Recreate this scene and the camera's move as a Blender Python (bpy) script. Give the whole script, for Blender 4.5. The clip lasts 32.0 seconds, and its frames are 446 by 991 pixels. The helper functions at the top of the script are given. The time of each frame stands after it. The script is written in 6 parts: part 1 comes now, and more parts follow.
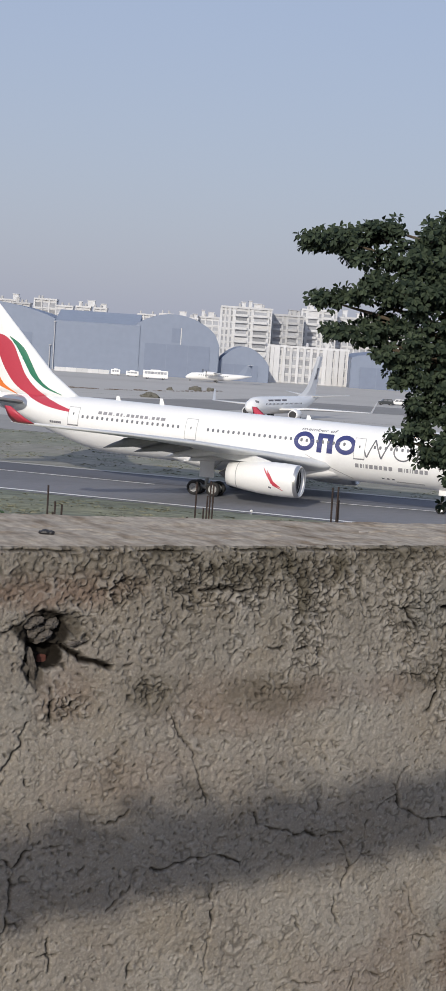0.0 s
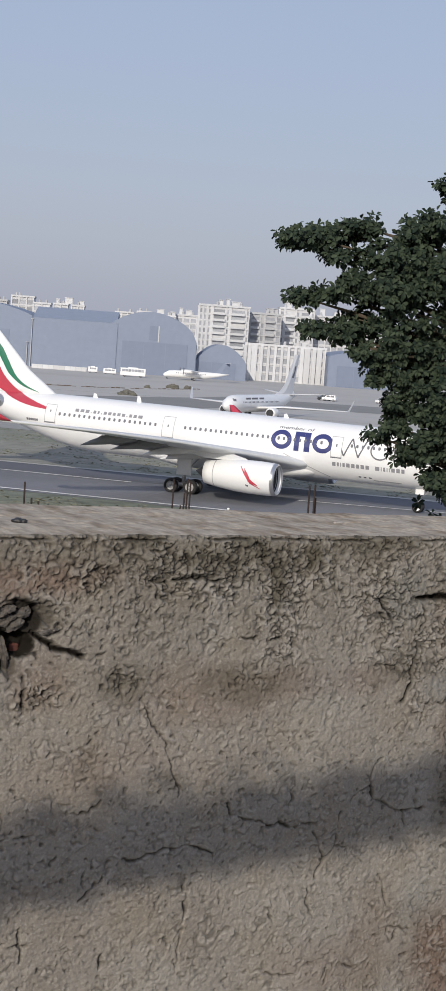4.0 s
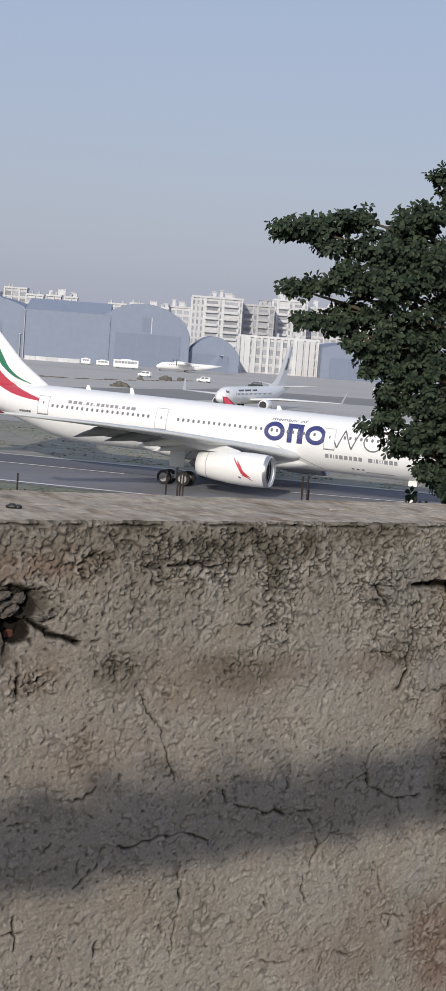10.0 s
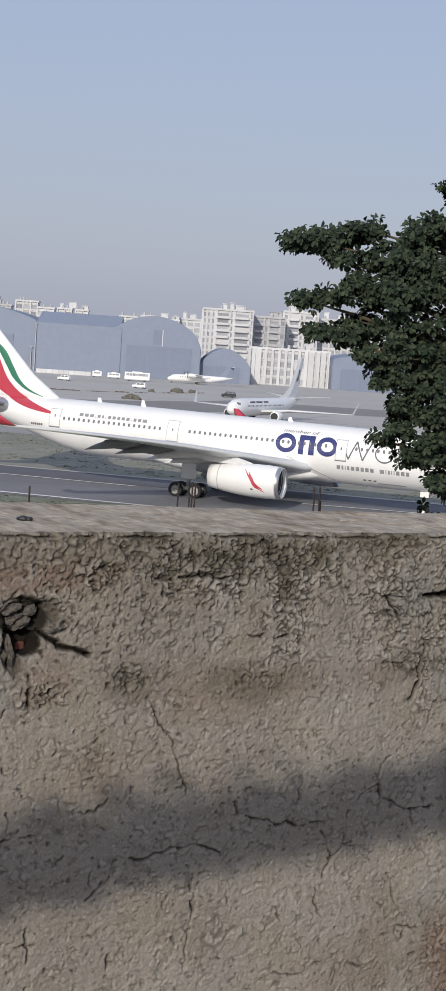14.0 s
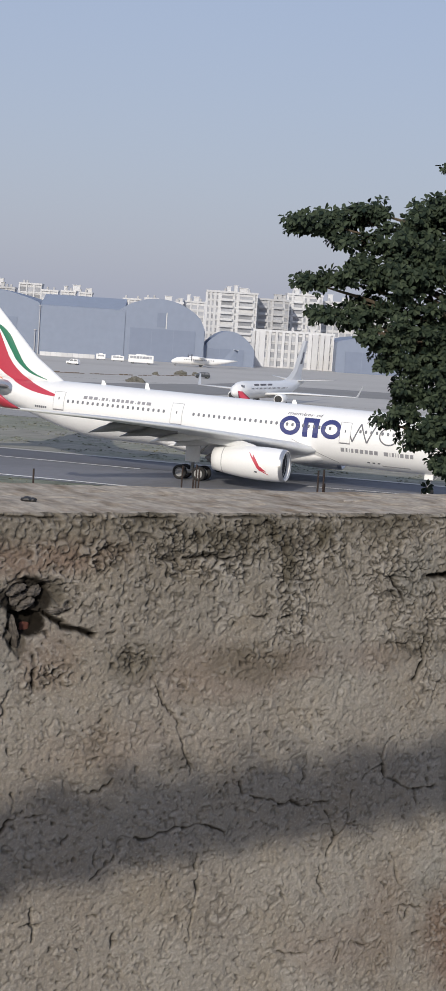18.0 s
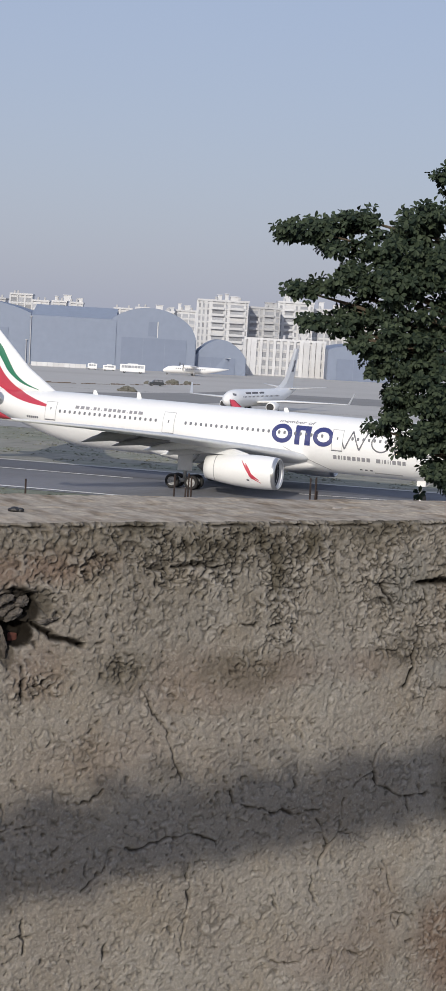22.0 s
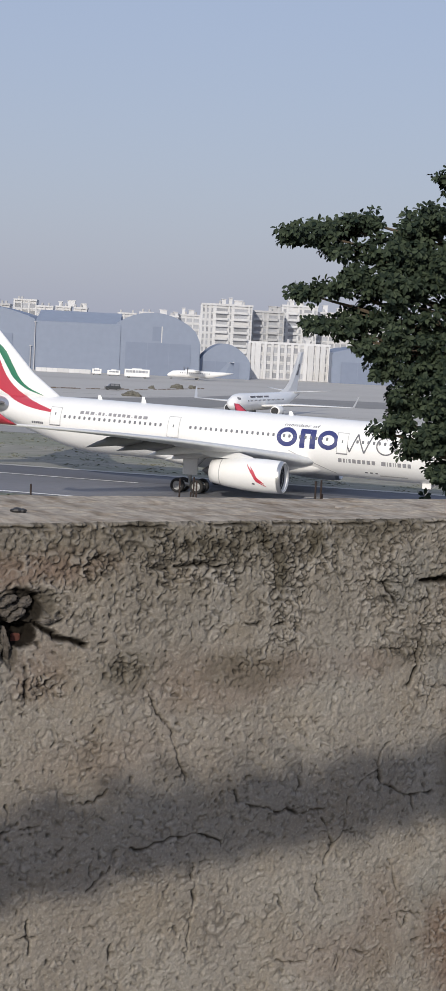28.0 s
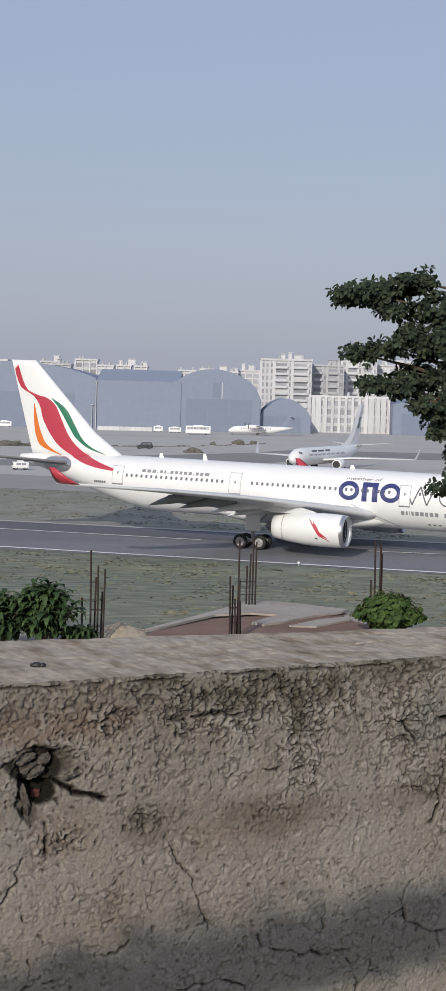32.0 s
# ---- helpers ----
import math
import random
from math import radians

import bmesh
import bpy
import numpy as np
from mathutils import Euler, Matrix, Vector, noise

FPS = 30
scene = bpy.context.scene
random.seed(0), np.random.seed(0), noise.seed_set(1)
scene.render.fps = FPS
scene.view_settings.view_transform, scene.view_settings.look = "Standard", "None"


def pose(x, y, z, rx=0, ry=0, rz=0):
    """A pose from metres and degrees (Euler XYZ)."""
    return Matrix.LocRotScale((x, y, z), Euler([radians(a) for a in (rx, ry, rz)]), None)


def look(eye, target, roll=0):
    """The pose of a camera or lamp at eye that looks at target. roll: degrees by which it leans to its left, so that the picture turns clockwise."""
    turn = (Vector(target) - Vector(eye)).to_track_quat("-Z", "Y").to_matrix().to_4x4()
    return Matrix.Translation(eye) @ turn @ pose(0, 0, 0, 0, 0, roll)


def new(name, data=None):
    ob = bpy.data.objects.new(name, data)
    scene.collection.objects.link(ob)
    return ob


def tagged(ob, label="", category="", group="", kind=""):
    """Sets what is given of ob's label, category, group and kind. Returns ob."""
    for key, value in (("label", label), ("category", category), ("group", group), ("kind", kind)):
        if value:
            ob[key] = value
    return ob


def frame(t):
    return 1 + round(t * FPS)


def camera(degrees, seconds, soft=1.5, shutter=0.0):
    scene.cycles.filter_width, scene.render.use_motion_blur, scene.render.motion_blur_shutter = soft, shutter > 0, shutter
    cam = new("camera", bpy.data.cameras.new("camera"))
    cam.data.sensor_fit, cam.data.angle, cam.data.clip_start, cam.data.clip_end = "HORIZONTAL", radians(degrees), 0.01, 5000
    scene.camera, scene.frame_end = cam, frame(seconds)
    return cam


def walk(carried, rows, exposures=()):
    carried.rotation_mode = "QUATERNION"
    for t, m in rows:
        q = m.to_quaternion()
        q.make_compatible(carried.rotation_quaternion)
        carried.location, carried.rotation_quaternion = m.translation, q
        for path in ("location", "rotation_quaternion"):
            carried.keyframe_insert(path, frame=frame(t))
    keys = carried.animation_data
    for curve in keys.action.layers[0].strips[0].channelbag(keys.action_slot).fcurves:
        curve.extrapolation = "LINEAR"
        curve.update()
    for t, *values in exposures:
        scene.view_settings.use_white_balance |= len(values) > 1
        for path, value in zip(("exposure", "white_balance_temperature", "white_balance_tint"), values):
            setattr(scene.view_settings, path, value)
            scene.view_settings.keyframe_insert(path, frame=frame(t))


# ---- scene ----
# the camera and its walk: seconds, place, turn to the right, tilt, lean
cam = camera(16.07, 32.0, soft=1.2)
ROWS = [
    (0.0, -0.0539, 0.0067, 14.6632, 1.774, -5.535, 3.918),
    (0.5, -0.0559, 0.0043, 14.6620, 1.593, -5.337, 4.055),
    (1.0, -0.0564, 0.0007, 14.6624, 1.001, -4.993, 3.934),
    (1.5, -0.0528, 0.0033, 14.6599, 1.397, -5.068, 3.796),
    (2.0, -0.0538, 0.0048, 14.6611, 1.657, -5.430, 3.827),
    (2.5, -0.0512, 0.0056, 14.6610, 2.028, -5.551, 3.748),
    (3.0, -0.0508, 0.0038, 14.6597, 2.089, -5.494, 3.949),
    (3.5, -0.0506, 0.0080, 14.6565, 2.389, -5.606, 4.146),
    (5.5, -0.0488, 0.0192, 14.6513, 2.912, -5.259, 4.112),
    (6.0, -0.0483, 0.0194, 14.6504, 2.979, -5.388, 4.150),
    (6.5, -0.0492, 0.0192, 14.6507, 3.054, -5.437, 4.280),
    (7.0, -0.0486, 0.0191, 14.6508, 3.178, -5.464, 4.211),
    (7.5, -0.0469, 0.0147, 14.6536, 3.352, -5.394, 4.048),
    (8.0, -0.0469, 0.0185, 14.6545, 3.410, -5.313, 3.987),
    (8.5, -0.0490, 0.0189, 14.6525, 3.243, -5.438, 4.146),
    (9.0, -0.0525, 0.0205, 14.6495, 2.934, -5.495, 4.303),
    (9.5, -0.0532, 0.0182, 14.6484, 2.741, -5.614, 4.397),
    (10.0, -0.0521, 0.0202, 14.6475, 2.891, -5.820, 4.259),
    (10.5, -0.0502, 0.0206, 14.6498, 2.958, -5.841, 4.020),
    (11.0, -0.0501, 0.0199, 14.6493, 2.886, -5.787, 4.052),
    (11.5, -0.0515, 0.0196, 14.6479, 2.789, -5.645, 4.181),
    (12.0, -0.0522, 0.0172, 14.6477, 2.645, -5.467, 4.208),
    (12.5, -0.0523, 0.0178, 14.6475, 2.567, -5.459, 4.212),
    (13.0, -0.0481, 0.0177, 14.6494, 2.709, -5.438, 3.847),
    (13.5, -0.0472, 0.0195, 14.6493, 2.717, -5.403, 3.722),
    (14.0, -0.0508, 0.0186, 14.6472, 2.433, -5.421, 3.939),
    (14.5, -0.0512, 0.0190, 14.6459, 2.492, -5.663, 4.057),
    (16.5, -0.0489, 0.0193, 14.6481, 2.376, -5.743, 3.769),
    (17.0, -0.0506, 0.0190, 14.6456, 2.333, -5.848, 3.938),
    (17.5, -0.0508, 0.0216, 14.6443, 2.465, -5.961, 3.875),
    (18.0, -0.0505, 0.0180, 14.6452, 2.328, -6.055, 3.869),
    (18.5, -0.0500, 0.0195, 14.6451, 2.707, -6.032, 3.761),
    (19.0, -0.0486, 0.0199, 14.6462, 2.554, -5.871, 3.440),
    (19.5, -0.0476, 0.0190, 14.6453, 2.576, -5.712, 3.528),
    (20.0, -0.0498, 0.0184, 14.6434, 2.440, -5.735, 3.721),
    (20.5, -0.0507, 0.0179, 14.6428, 2.376, -5.737, 3.816),
    (21.0, -0.0499, 0.0183, 14.6423, 2.280, -5.710, 3.636),
    (21.5, -0.0484, 0.0201, 14.6435, 2.518, -5.834, 3.498),
    (22.0, -0.0458, 0.0211, 14.6451, 2.571, -5.733, 3.348),
    (22.5, -0.0472, 0.0203, 14.6428, 2.426, -5.738, 3.394),
    (23.0, -0.0477, 0.0162, 14.6428, 2.390, -5.495, 3.472),
    (23.5, -0.0474, 0.0146, 14.6430, 2.358, -5.250, 3.493),
    (24.0, -0.0453, 0.0173, 14.6435, 2.525, -5.441, 3.306),
    (24.5, -0.0441, 0.0183, 14.6448, 2.656, -5.253, 3.097),
    (25.0, -0.0456, 0.0168, 14.6437, 2.364, -5.263, 3.133),
    (25.5, -0.0459, 0.0165, 14.6426, 2.309, -5.371, 3.240),
    (26.0, -0.0465, 0.0172, 14.6415, 2.070, -5.419, 3.195),
    (26.5, -0.0453, 0.0194, 14.6399, 2.315, -5.562, 3.112),
    (28.5, -0.0424, 0.0196, 14.6411, 2.352, -5.597, 2.859),
    (29.0, -0.0442, 0.0175, 14.6412, 2.257, -5.829, 3.046),
    (29.5, -0.0436, 0.0236, 14.6378, 2.266, -6.535, 2.900),
    (30.0, -0.0374, 0.0200, 14.6606, 2.069, -5.486, 2.609),
    (30.5, -0.0300, 0.0192, 14.6781, 1.678, -4.811, 2.567),
    (31.0, -0.0208, 0.0154, 14.6948, 1.052, -4.389, 2.265),
    (31.5, -0.0131, 0.0103, 14.7222, -0.389, -4.667, 2.015),
    (32.0, 0.0000, 0.0000, 14.7359, 0.000, -3.695, 1.508),
]


def aim(x, y, z, yaw, pitch, roll):
    a, b = radians(yaw), radians(pitch)
    eye = Vector((x, y, z))
    return look(eye, eye + Vector((math.sin(a) * math.cos(b), math.cos(a) * math.cos(b), math.sin(b))), roll)


walk(cam, [(r[0], aim(*r[1:])) for r in ROWS], exposures=[(0.0, 0.0), (30.6, 0.0), (31.8, -0.08), (32.0, -0.08)])

# ---- light ----
SUN_AZIMUTH, SUN_HEIGHT = 197.0, 22.0    # degrees clockwise from +y, and above the horizon
world = bpy.data.worlds.new("world")
scene.world = world
world.use_nodes = True
wn, wl = world.node_tree.nodes, world.node_tree.links
sky = wn.new("ShaderNodeTexSky")
sky.sky_type, sky.sun_disc = "NISHITA", False
sky.sun_elevation, sky.sun_rotation = radians(SUN_HEIGHT), radians(SUN_AZIMUTH)
sky.air_density, sky.dust_density, sky.ozone_density = 1.2, 2.4, 2.2
tone = wn.new("ShaderNodeMix")
tone.data_type = "RGBA"
tone.inputs["Factor"].default_value = 0.72
haze = wn.new("ShaderNodeMix")                             # and pales it towards the horizon all round
haze.data_type = "RGBA"
haze.inputs["A"].default_value, haze.inputs["B"].default_value = (4.72, 5.00, 6.30, 1), (4.20, 4.86, 6.76, 1)
height, rise_ = wn.new("ShaderNodeSeparateXYZ"), wn.new("ShaderNodeMapRange")
wl.new(wn.new("ShaderNodeTexCoord").outputs["Generated"], height.inputs[0])
rise_.inputs["From Max"].default_value = 0.20
wl.new(height.outputs["Z"], rise_.inputs["Value"])
wl.new(rise_.outputs[0], haze.inputs["Factor"])
wl.new(haze.outputs["Result"], tone.inputs["B"])
wl.new(sky.outputs[0], tone.inputs["A"])
back = wn["Background"]
wl.new(tone.outputs["Result"], back.inputs[0])
back.inputs[1].default_value = 0.10
sun = new("sun", bpy.data.lights.new("sun", "SUN"))
sun.data.energy, sun.data.angle, sun.data.color = 2.95, radians(0.53), (1.0, 0.93, 0.82)
a, b = radians(SUN_AZIMUTH), radians(SUN_HEIGHT)
sun_way = Vector((math.sin(a) * math.cos(b), math.cos(a) * math.cos(b), math.sin(b)))
sun.matrix_world = look(sun_way * 60, (0, 0, 0))

# ---- materials ----


def surface(name, base, rough=0.6, metal=0.0, grain=(40.0, 0.10), stain=(3.0, 0.18, (0.5, 0.45, 0.4)), bump=None, vary=0.0, coat=0.0, stretch=(1, 1, 1)):
    """A painted or raw surface: fine grain and broad stains at real size, with a fine relief."""
    m = bpy.data.materials.new(name)
    m.use_nodes = True
    nt, p = m.node_tree, m.node_tree.nodes["Principled BSDF"]
    add, tie = nt.nodes.new, nt.links.new
    co = add("ShaderNodeTexCoord")
    mp = add("ShaderNodeMapping")
    mp.inputs["Scale"].default_value = stretch
    tie(co.outputs["Object"], mp.inputs["Vector"])
    n1, n2 = add("ShaderNodeTexNoise"), add("ShaderNodeTexNoise")
    for n, s in ((n1, grain[0]), (n2, stain[0])):
        n.inputs["Scale"].default_value, n.inputs["Detail"].default_value = s, 5
        tie(mp.outputs[0], n.inputs["Vector"])
    hsv = add("ShaderNodeHueSaturation")
    hsv.inputs["Color"].default_value = (*base, 1)
    rng = add("ShaderNodeMapRange")
    rng.inputs["From Min"].default_value, rng.inputs["From Max"].default_value = 0.25, 0.75
    rng.inputs["To Min"].default_value, rng.inputs["To Max"].default_value = 1 - grain[1], 1 + grain[1]
    tie(n1.outputs["Fac"], rng.inputs["Value"])
    last = rng.outputs[0]
    if vary:
        oi, r2, mul = add("ShaderNodeObjectInfo"), add("ShaderNodeMapRange"), add("ShaderNodeMath")
        r2.inputs["To Min"].default_value, r2.inputs["To Max"].default_value = 1 - vary, 1 + vary
        mul.operation = "MULTIPLY"
        tie(oi.outputs["Random"], r2.inputs["Value"])
        tie(last, mul.inputs[0])
        tie(r2.outputs[0], mul.inputs[1])
        last = mul.outputs[0]
    tie(last, hsv.inputs["Value"])
    mix, r3 = add("ShaderNodeMix"), add("ShaderNodeMapRange")
    mix.data_type, mix.blend_type = "RGBA", "MULTIPLY"
    mix.inputs["B"].default_value = (*stain[2], 1)
    r3.inputs["From Min"].default_value, r3.inputs["From Max"].default_value = 0.45, 0.75
    r3.inputs["To Max"].default_value = stain[1] * 2
    tie(n2.outputs["Fac"], r3.inputs["Value"])
    tie(r3.outputs[0], mix.inputs["Factor"])
    tie(hsv.outputs[0], mix.inputs["A"])
    tie(mix.outputs["Result"], p.inputs["Base Color"])
    p.inputs["Roughness"].default_value, p.inputs["Metallic"].default_value = rough, metal
    p.inputs["Coat Weight"].default_value = coat
    if bump:
        bp, n3 = add("ShaderNodeBump"), add("ShaderNodeTexNoise")
        n3.inputs["Scale"].default_value, n3.inputs["Detail"].default_value = bump[0], 6
        bp.inputs["Distance"].default_value = bump[1]
        tie(mp.outputs[0], n3.inputs["Vector"])
        tie(n3.outputs["Fac"], bp.inputs["Height"])
        tie(bp.outputs[0], p.inputs["Normal"])
    return m


M = {}
M["white"] = surface("aircraft_white", (0.85, 0.85, 0.845), 0.32, grain=(6, 0.02), stain=(0.5, 0.05, (0.72, 0.70, 0.66)), coat=0.3)
M["grey_wing"] = surface("wing_grey", (0.64, 0.65, 0.66), 0.38, grain=(5, 0.04), stain=(0.8, 0.12, (0.7, 0.68, 0.64)))
M["metal"] = surface("bare_metal", (0.62, 0.62, 0.62), 0.28, 0.9, grain=(8, 0.05), stain=(2, 0.1, (0.7, 0.68, 0.64)))
M["strut"] = surface("gear_grey", (0.42, 0.43, 0.44), 0.45, 0.2, grain=(20, 0.1), stain=(4, 0.2, (0.4, 0.35, 0.3)))
M["rubber"] = surface("tyre_rubber", (0.022, 0.022, 0.023), 0.85, grain=(30, 0.15), stain=(5, 0.15, (1.6, 1.5, 1.4)))
M["rim_grey"] = surface("rim_grey", (0.33, 0.335, 0.34), 0.5, 0.2, grain=(20, 0.1), stain=(4, 0.2, (0.4, 0.35, 0.3)))
M["dark"] = surface("dark_recess", (0.03, 0.03, 0.033), 0.5, grain=(20, 0.1))
M["fan"] = surface("fan_blade", (0.10, 0.10, 0.11), 0.35, 0.7, grain=(20, 0.1))
M["glass_dark"] = surface("cabin_glass", (0.19, 0.195, 0.21), 0.15, grain=(5, 0.1))
M["red"] = surface("livery_red", (0.50, 0.050, 0.080), 0.35, grain=(5, 0.03), stain=(0.7, 0.05, (0.8, 0.7, 0.7)), coat=0.3)
M["green"] = surface("livery_green", (0.012, 0.17, 0.09), 0.35, grain=(5, 0.03), stain=(0.7, 0.05, (0.8, 0.8, 0.8)), coat=0.3)
M["orange"] = surface("livery_orange", (0.75, 0.19, 0.035), 0.35, grain=(5, 0.03), stain=(0.7, 0.05, (0.8, 0.8, 0.8)), coat=0.3)
M["blue"] = surface("livery_blue", (0.034, 0.042, 0.165), 0.35, grain=(5, 0.03), stain=(0.7, 0.05, (0.8, 0.8, 0.8)), coat=0.3)
M["ink"] = surface("livery_grey", (0.13, 0.13, 0.15), 0.4, grain=(5, 0.05), stain=(0.7, 0.05, (0.8, 0.8, 0.8)))
M["line_grey"] = surface("seam_grey", (0.46, 0.46, 0.47), 0.45, grain=(5, 0.05))
M["asphalt"] = surface("asphalt", (0.185, 0.187, 0.203), 0.85, grain=(3.0, 0.14), stain=(0.08, 0.3, (0.6, 0.6, 0.62)), bump=(60, 0.004), stretch=(0.25, 1, 1))
M["asphalt_dark"] = surface("new_asphalt", (0.132, 0.135, 0.152), 0.85, grain=(3.0, 0.14), stain=(0.08, 0.3, (0.6, 0.6, 0.62)), bump=(60, 0.004), stretch=(0.25, 1, 1))
M["concrete"] = surface("apron_concrete", (0.475, 0.455, 0.425), 0.85, grain=(0.6, 0.07), stain=(0.03, 0.18, (0.7, 0.68, 0.66)), stretch=(0.3, 1, 1))
M["tarmac"] = surface("old_tarmac", (0.320, 0.308, 0.290), 0.85, grain=(0.8, 0.1), stain=(0.05, 0.25, (0.75, 0.72, 0.68)), stretch=(0.3, 1, 1))
M["grass"] = surface("airfield_grass", (0.168, 0.184, 0.138), 0.9, grain=(1.1, 0.5), stain=(0.12, 0.45, (1.45, 1.32, 1.15)), bump=(8, 0.05), stretch=(0.35, 1, 1))
M["dry_grass"] = surface("dry_grass", (0.262, 0.250, 0.208), 0.9, grain=(1.1, 0.35), stain=(0.10, 0.45, (0.70, 0.82, 0.66)), bump=(8, 0.05), stretch=(0.3, 1, 1))
M["paint"] = surface("road_paint", (0.80, 0.79, 0.765), 0.7, grain=(2, 0.10), stain=(0.3, 0.25, (0.6, 0.58, 0.55)))
M["hangar"] = surface("hangar_sheet", (0.205, 0.245, 0.330), 0.55, grain=(0.4, 0.05), stain=(0.05, 0.12, (0.85, 0.85, 0.85)))
M["hangar_dark"] = surface("hangar_door", (0.175, 0.212, 0.295), 0.55, grain=(0.4, 0.05), stain=(0.05, 0.12, (0.85, 0.85, 0.85)))
M["roof_sheet"] = surface("roof_sheet", (0.27, 0.31, 0.385), 0.5, grain=(0.4, 0.06), stain=(0.06, 0.15, (0.8, 0.8, 0.8)))
# town walls: white paint with a pale, cool haze tint put into the colour
M["render"] = surface("painted_render_hazed", (0.60, 0.605, 0.62), 0.8, grain=(0.5, 0.05), stain=(0.12, 0.16, (0.75, 0.72, 0.68)), vary=0.08)
M["render_grey"] = surface("grey_render", (0.45, 0.455, 0.47), 0.8, grain=(0.5, 0.05), stain=(0.12, 0.16, (0.75, 0.72, 0.68)), vary=0.08)
# panes lightened so that their colour carries the distance haze
M["pane"] = surface("far_pane_hazed", (0.33, 0.345, 0.38), 0.35, grain=(0.5, 0.15), vary=0.25)
M["rebar"] = surface("rusty_bar", (0.032, 0.023, 0.020), 0.85, grain=(90, 0.3), stain=(20, 0.3, (1.6, 0.9, 0.6)), bump=(150, 0.002))
M["slab"] = surface("slab_concrete", (0.42, 0.378, 0.336), 0.9, grain=(14, 0.12), stain=(1.5, 0.3, (0.62, 0.56, 0.5)), bump=(40, 0.006))
M["red_oxide"] = surface("red_oxide_floor", (0.223, 0.135, 0.101), 0.85, grain=(12, 0.12), stain=(1.5, 0.3, (0.7, 0.66, 0.62)), bump=(40, 0.004))
M["soil"] = surface("dry_soil", (0.462, 0.385, 0.286), 0.95, grain=(18, 0.2), stain=(3, 0.3, (0.65, 0.6, 0.5)), bump=(30, 0.01))
M["bark"] = surface("bark", (0.11, 0.085, 0.06), 0.9, grain=(30, 0.25), stain=(4, 0.3, (0.5, 0.5, 0.45)), bump=(30, 0.01))
M["rock"] = surface("broken_mortar", (0.15, 0.12, 0.09), 0.95, grain=(60, 0.25), stain=(12, 0.3, (0.6, 0.5, 0.45)), bump=(120, 0.002))
M["brick"] = surface("red_brick", (0.105, 0.034, 0.024), 0.9, grain=(80, 0.2), stain=(20, 0.3, (0.6, 0.5, 0.45)), bump=(150, 0.002))
M["plaster_far"] = surface("building_plaster", (0.38, 0.35, 0.31), 0.9, grain=(10, 0.1), stain=(0.6, 0.25, (0.6, 0.56, 0.5)), bump=(30, 0.006))

# ---- helpers of the build ----


def part(name, bm, material, parent=None, label="", smooth=False):
    """Links a bmesh as one mesh object, under a thing or a part."""
    me = bpy.data.meshes.new(name)
    if smooth:
        for f in bm.faces:
            f.smooth = True
    bm.to_mesh(me)
    bm.free()
    for m in material if isinstance(material, (list, tuple)) else (material,):
        me.materials.append(m)
    return child(name, me, parent, label)


def child(name, me, parent=None, label="", m=None):
    ob = new(name, me)
    ob.parent = parent
    if m is not None:
        ob.matrix_basis = m
    if label:
        ob["label"] = label
    return ob


def empty(name, m, label, category, group="", kind=""):
    ob = new(name)
    ob.empty_display_size = 0.3
    ob.matrix_basis = m
    return tagged(ob, label, category, group, kind)


def box(bm, x0, x1, y0, y1, z0, z1, bevel=0.0):
    m = Matrix.Translation(((x0 + x1) / 2, (y0 + y1) / 2, (z0 + z1) / 2)) @ Matrix.Diagonal((x1 - x0, y1 - y0, z1 - z0, 1))
    made = bmesh.ops.create_cube(bm, size=1, matrix=m)["verts"]
    if bevel:
        edges = list({e for v in made for e in v.link_edges})
        bmesh.ops.bevel(bm, geom=edges, offset=bevel, segments=2, affect="EDGES", profile=0.5)
    return bm


def boxed(x0, x1, y0, y1, z0, z1, bevel=0.0):
    return box(bmesh.new(), x0, x1, y0, y1, z0, z1, bevel)


def loft(bm, rings, closed=True, caps=True, mat=0):
    """Joins rings of equally many points."""
    vs = [[bm.verts.new(p) for p in r] for r in rings]
    n = len(rings[0])
    for i in range(len(vs) - 1):
        for j in range(n if closed else n - 1):
            k = (j + 1) % n
            f = bm.faces.new((vs[i][j], vs[i][k], vs[i + 1][k], vs[i + 1][j]))
            f.material_index = mat
    if caps and closed:
        for r in (vs[0][::-1], vs[-1]):
            bm.faces.new(r).material_index = mat
    bmesh.ops.recalc_face_normals(bm, faces=bm.faces)
    return bm


def tube(bm, points, radii, n=8):
    """A round rod along points."""
    pts = [Vector(p) for p in points]
    rings = []
    for i, p in enumerate(pts):
        d = (pts[min(i + 1, len(pts) - 1)] - pts[max(i - 1, 0)]).normalized()
        s = d.orthogonal().normalized() if i == 0 else (s - d * s.dot(d)).normalized()
        u = d.cross(s)
        r = radii[i] if isinstance(radii, (list, tuple)) else radii
        rings.append([p + (s * math.cos(t) + u * math.sin(t)) * r for t in (2 * math.pi * k / n for k in range(n))])
    return loft(bm, rings)


def wheel_rings(axis_y, r, w):
    """Profile of a tyre, turned about the y axis."""
    prof = [(0.62, -0.42), (0.80, -0.5), (0.94, -0.46), (1.0, -0.25), (1.0, 0.25), (0.94, 0.46), (0.80, 0.5), (0.62, 0.42)]
    return [[(r * a * math.cos(t), axis_y + w * b, r * a * math.sin(t)) for a, b in prof] for t in (2 * math.pi * k / 24 for k in range(25))]


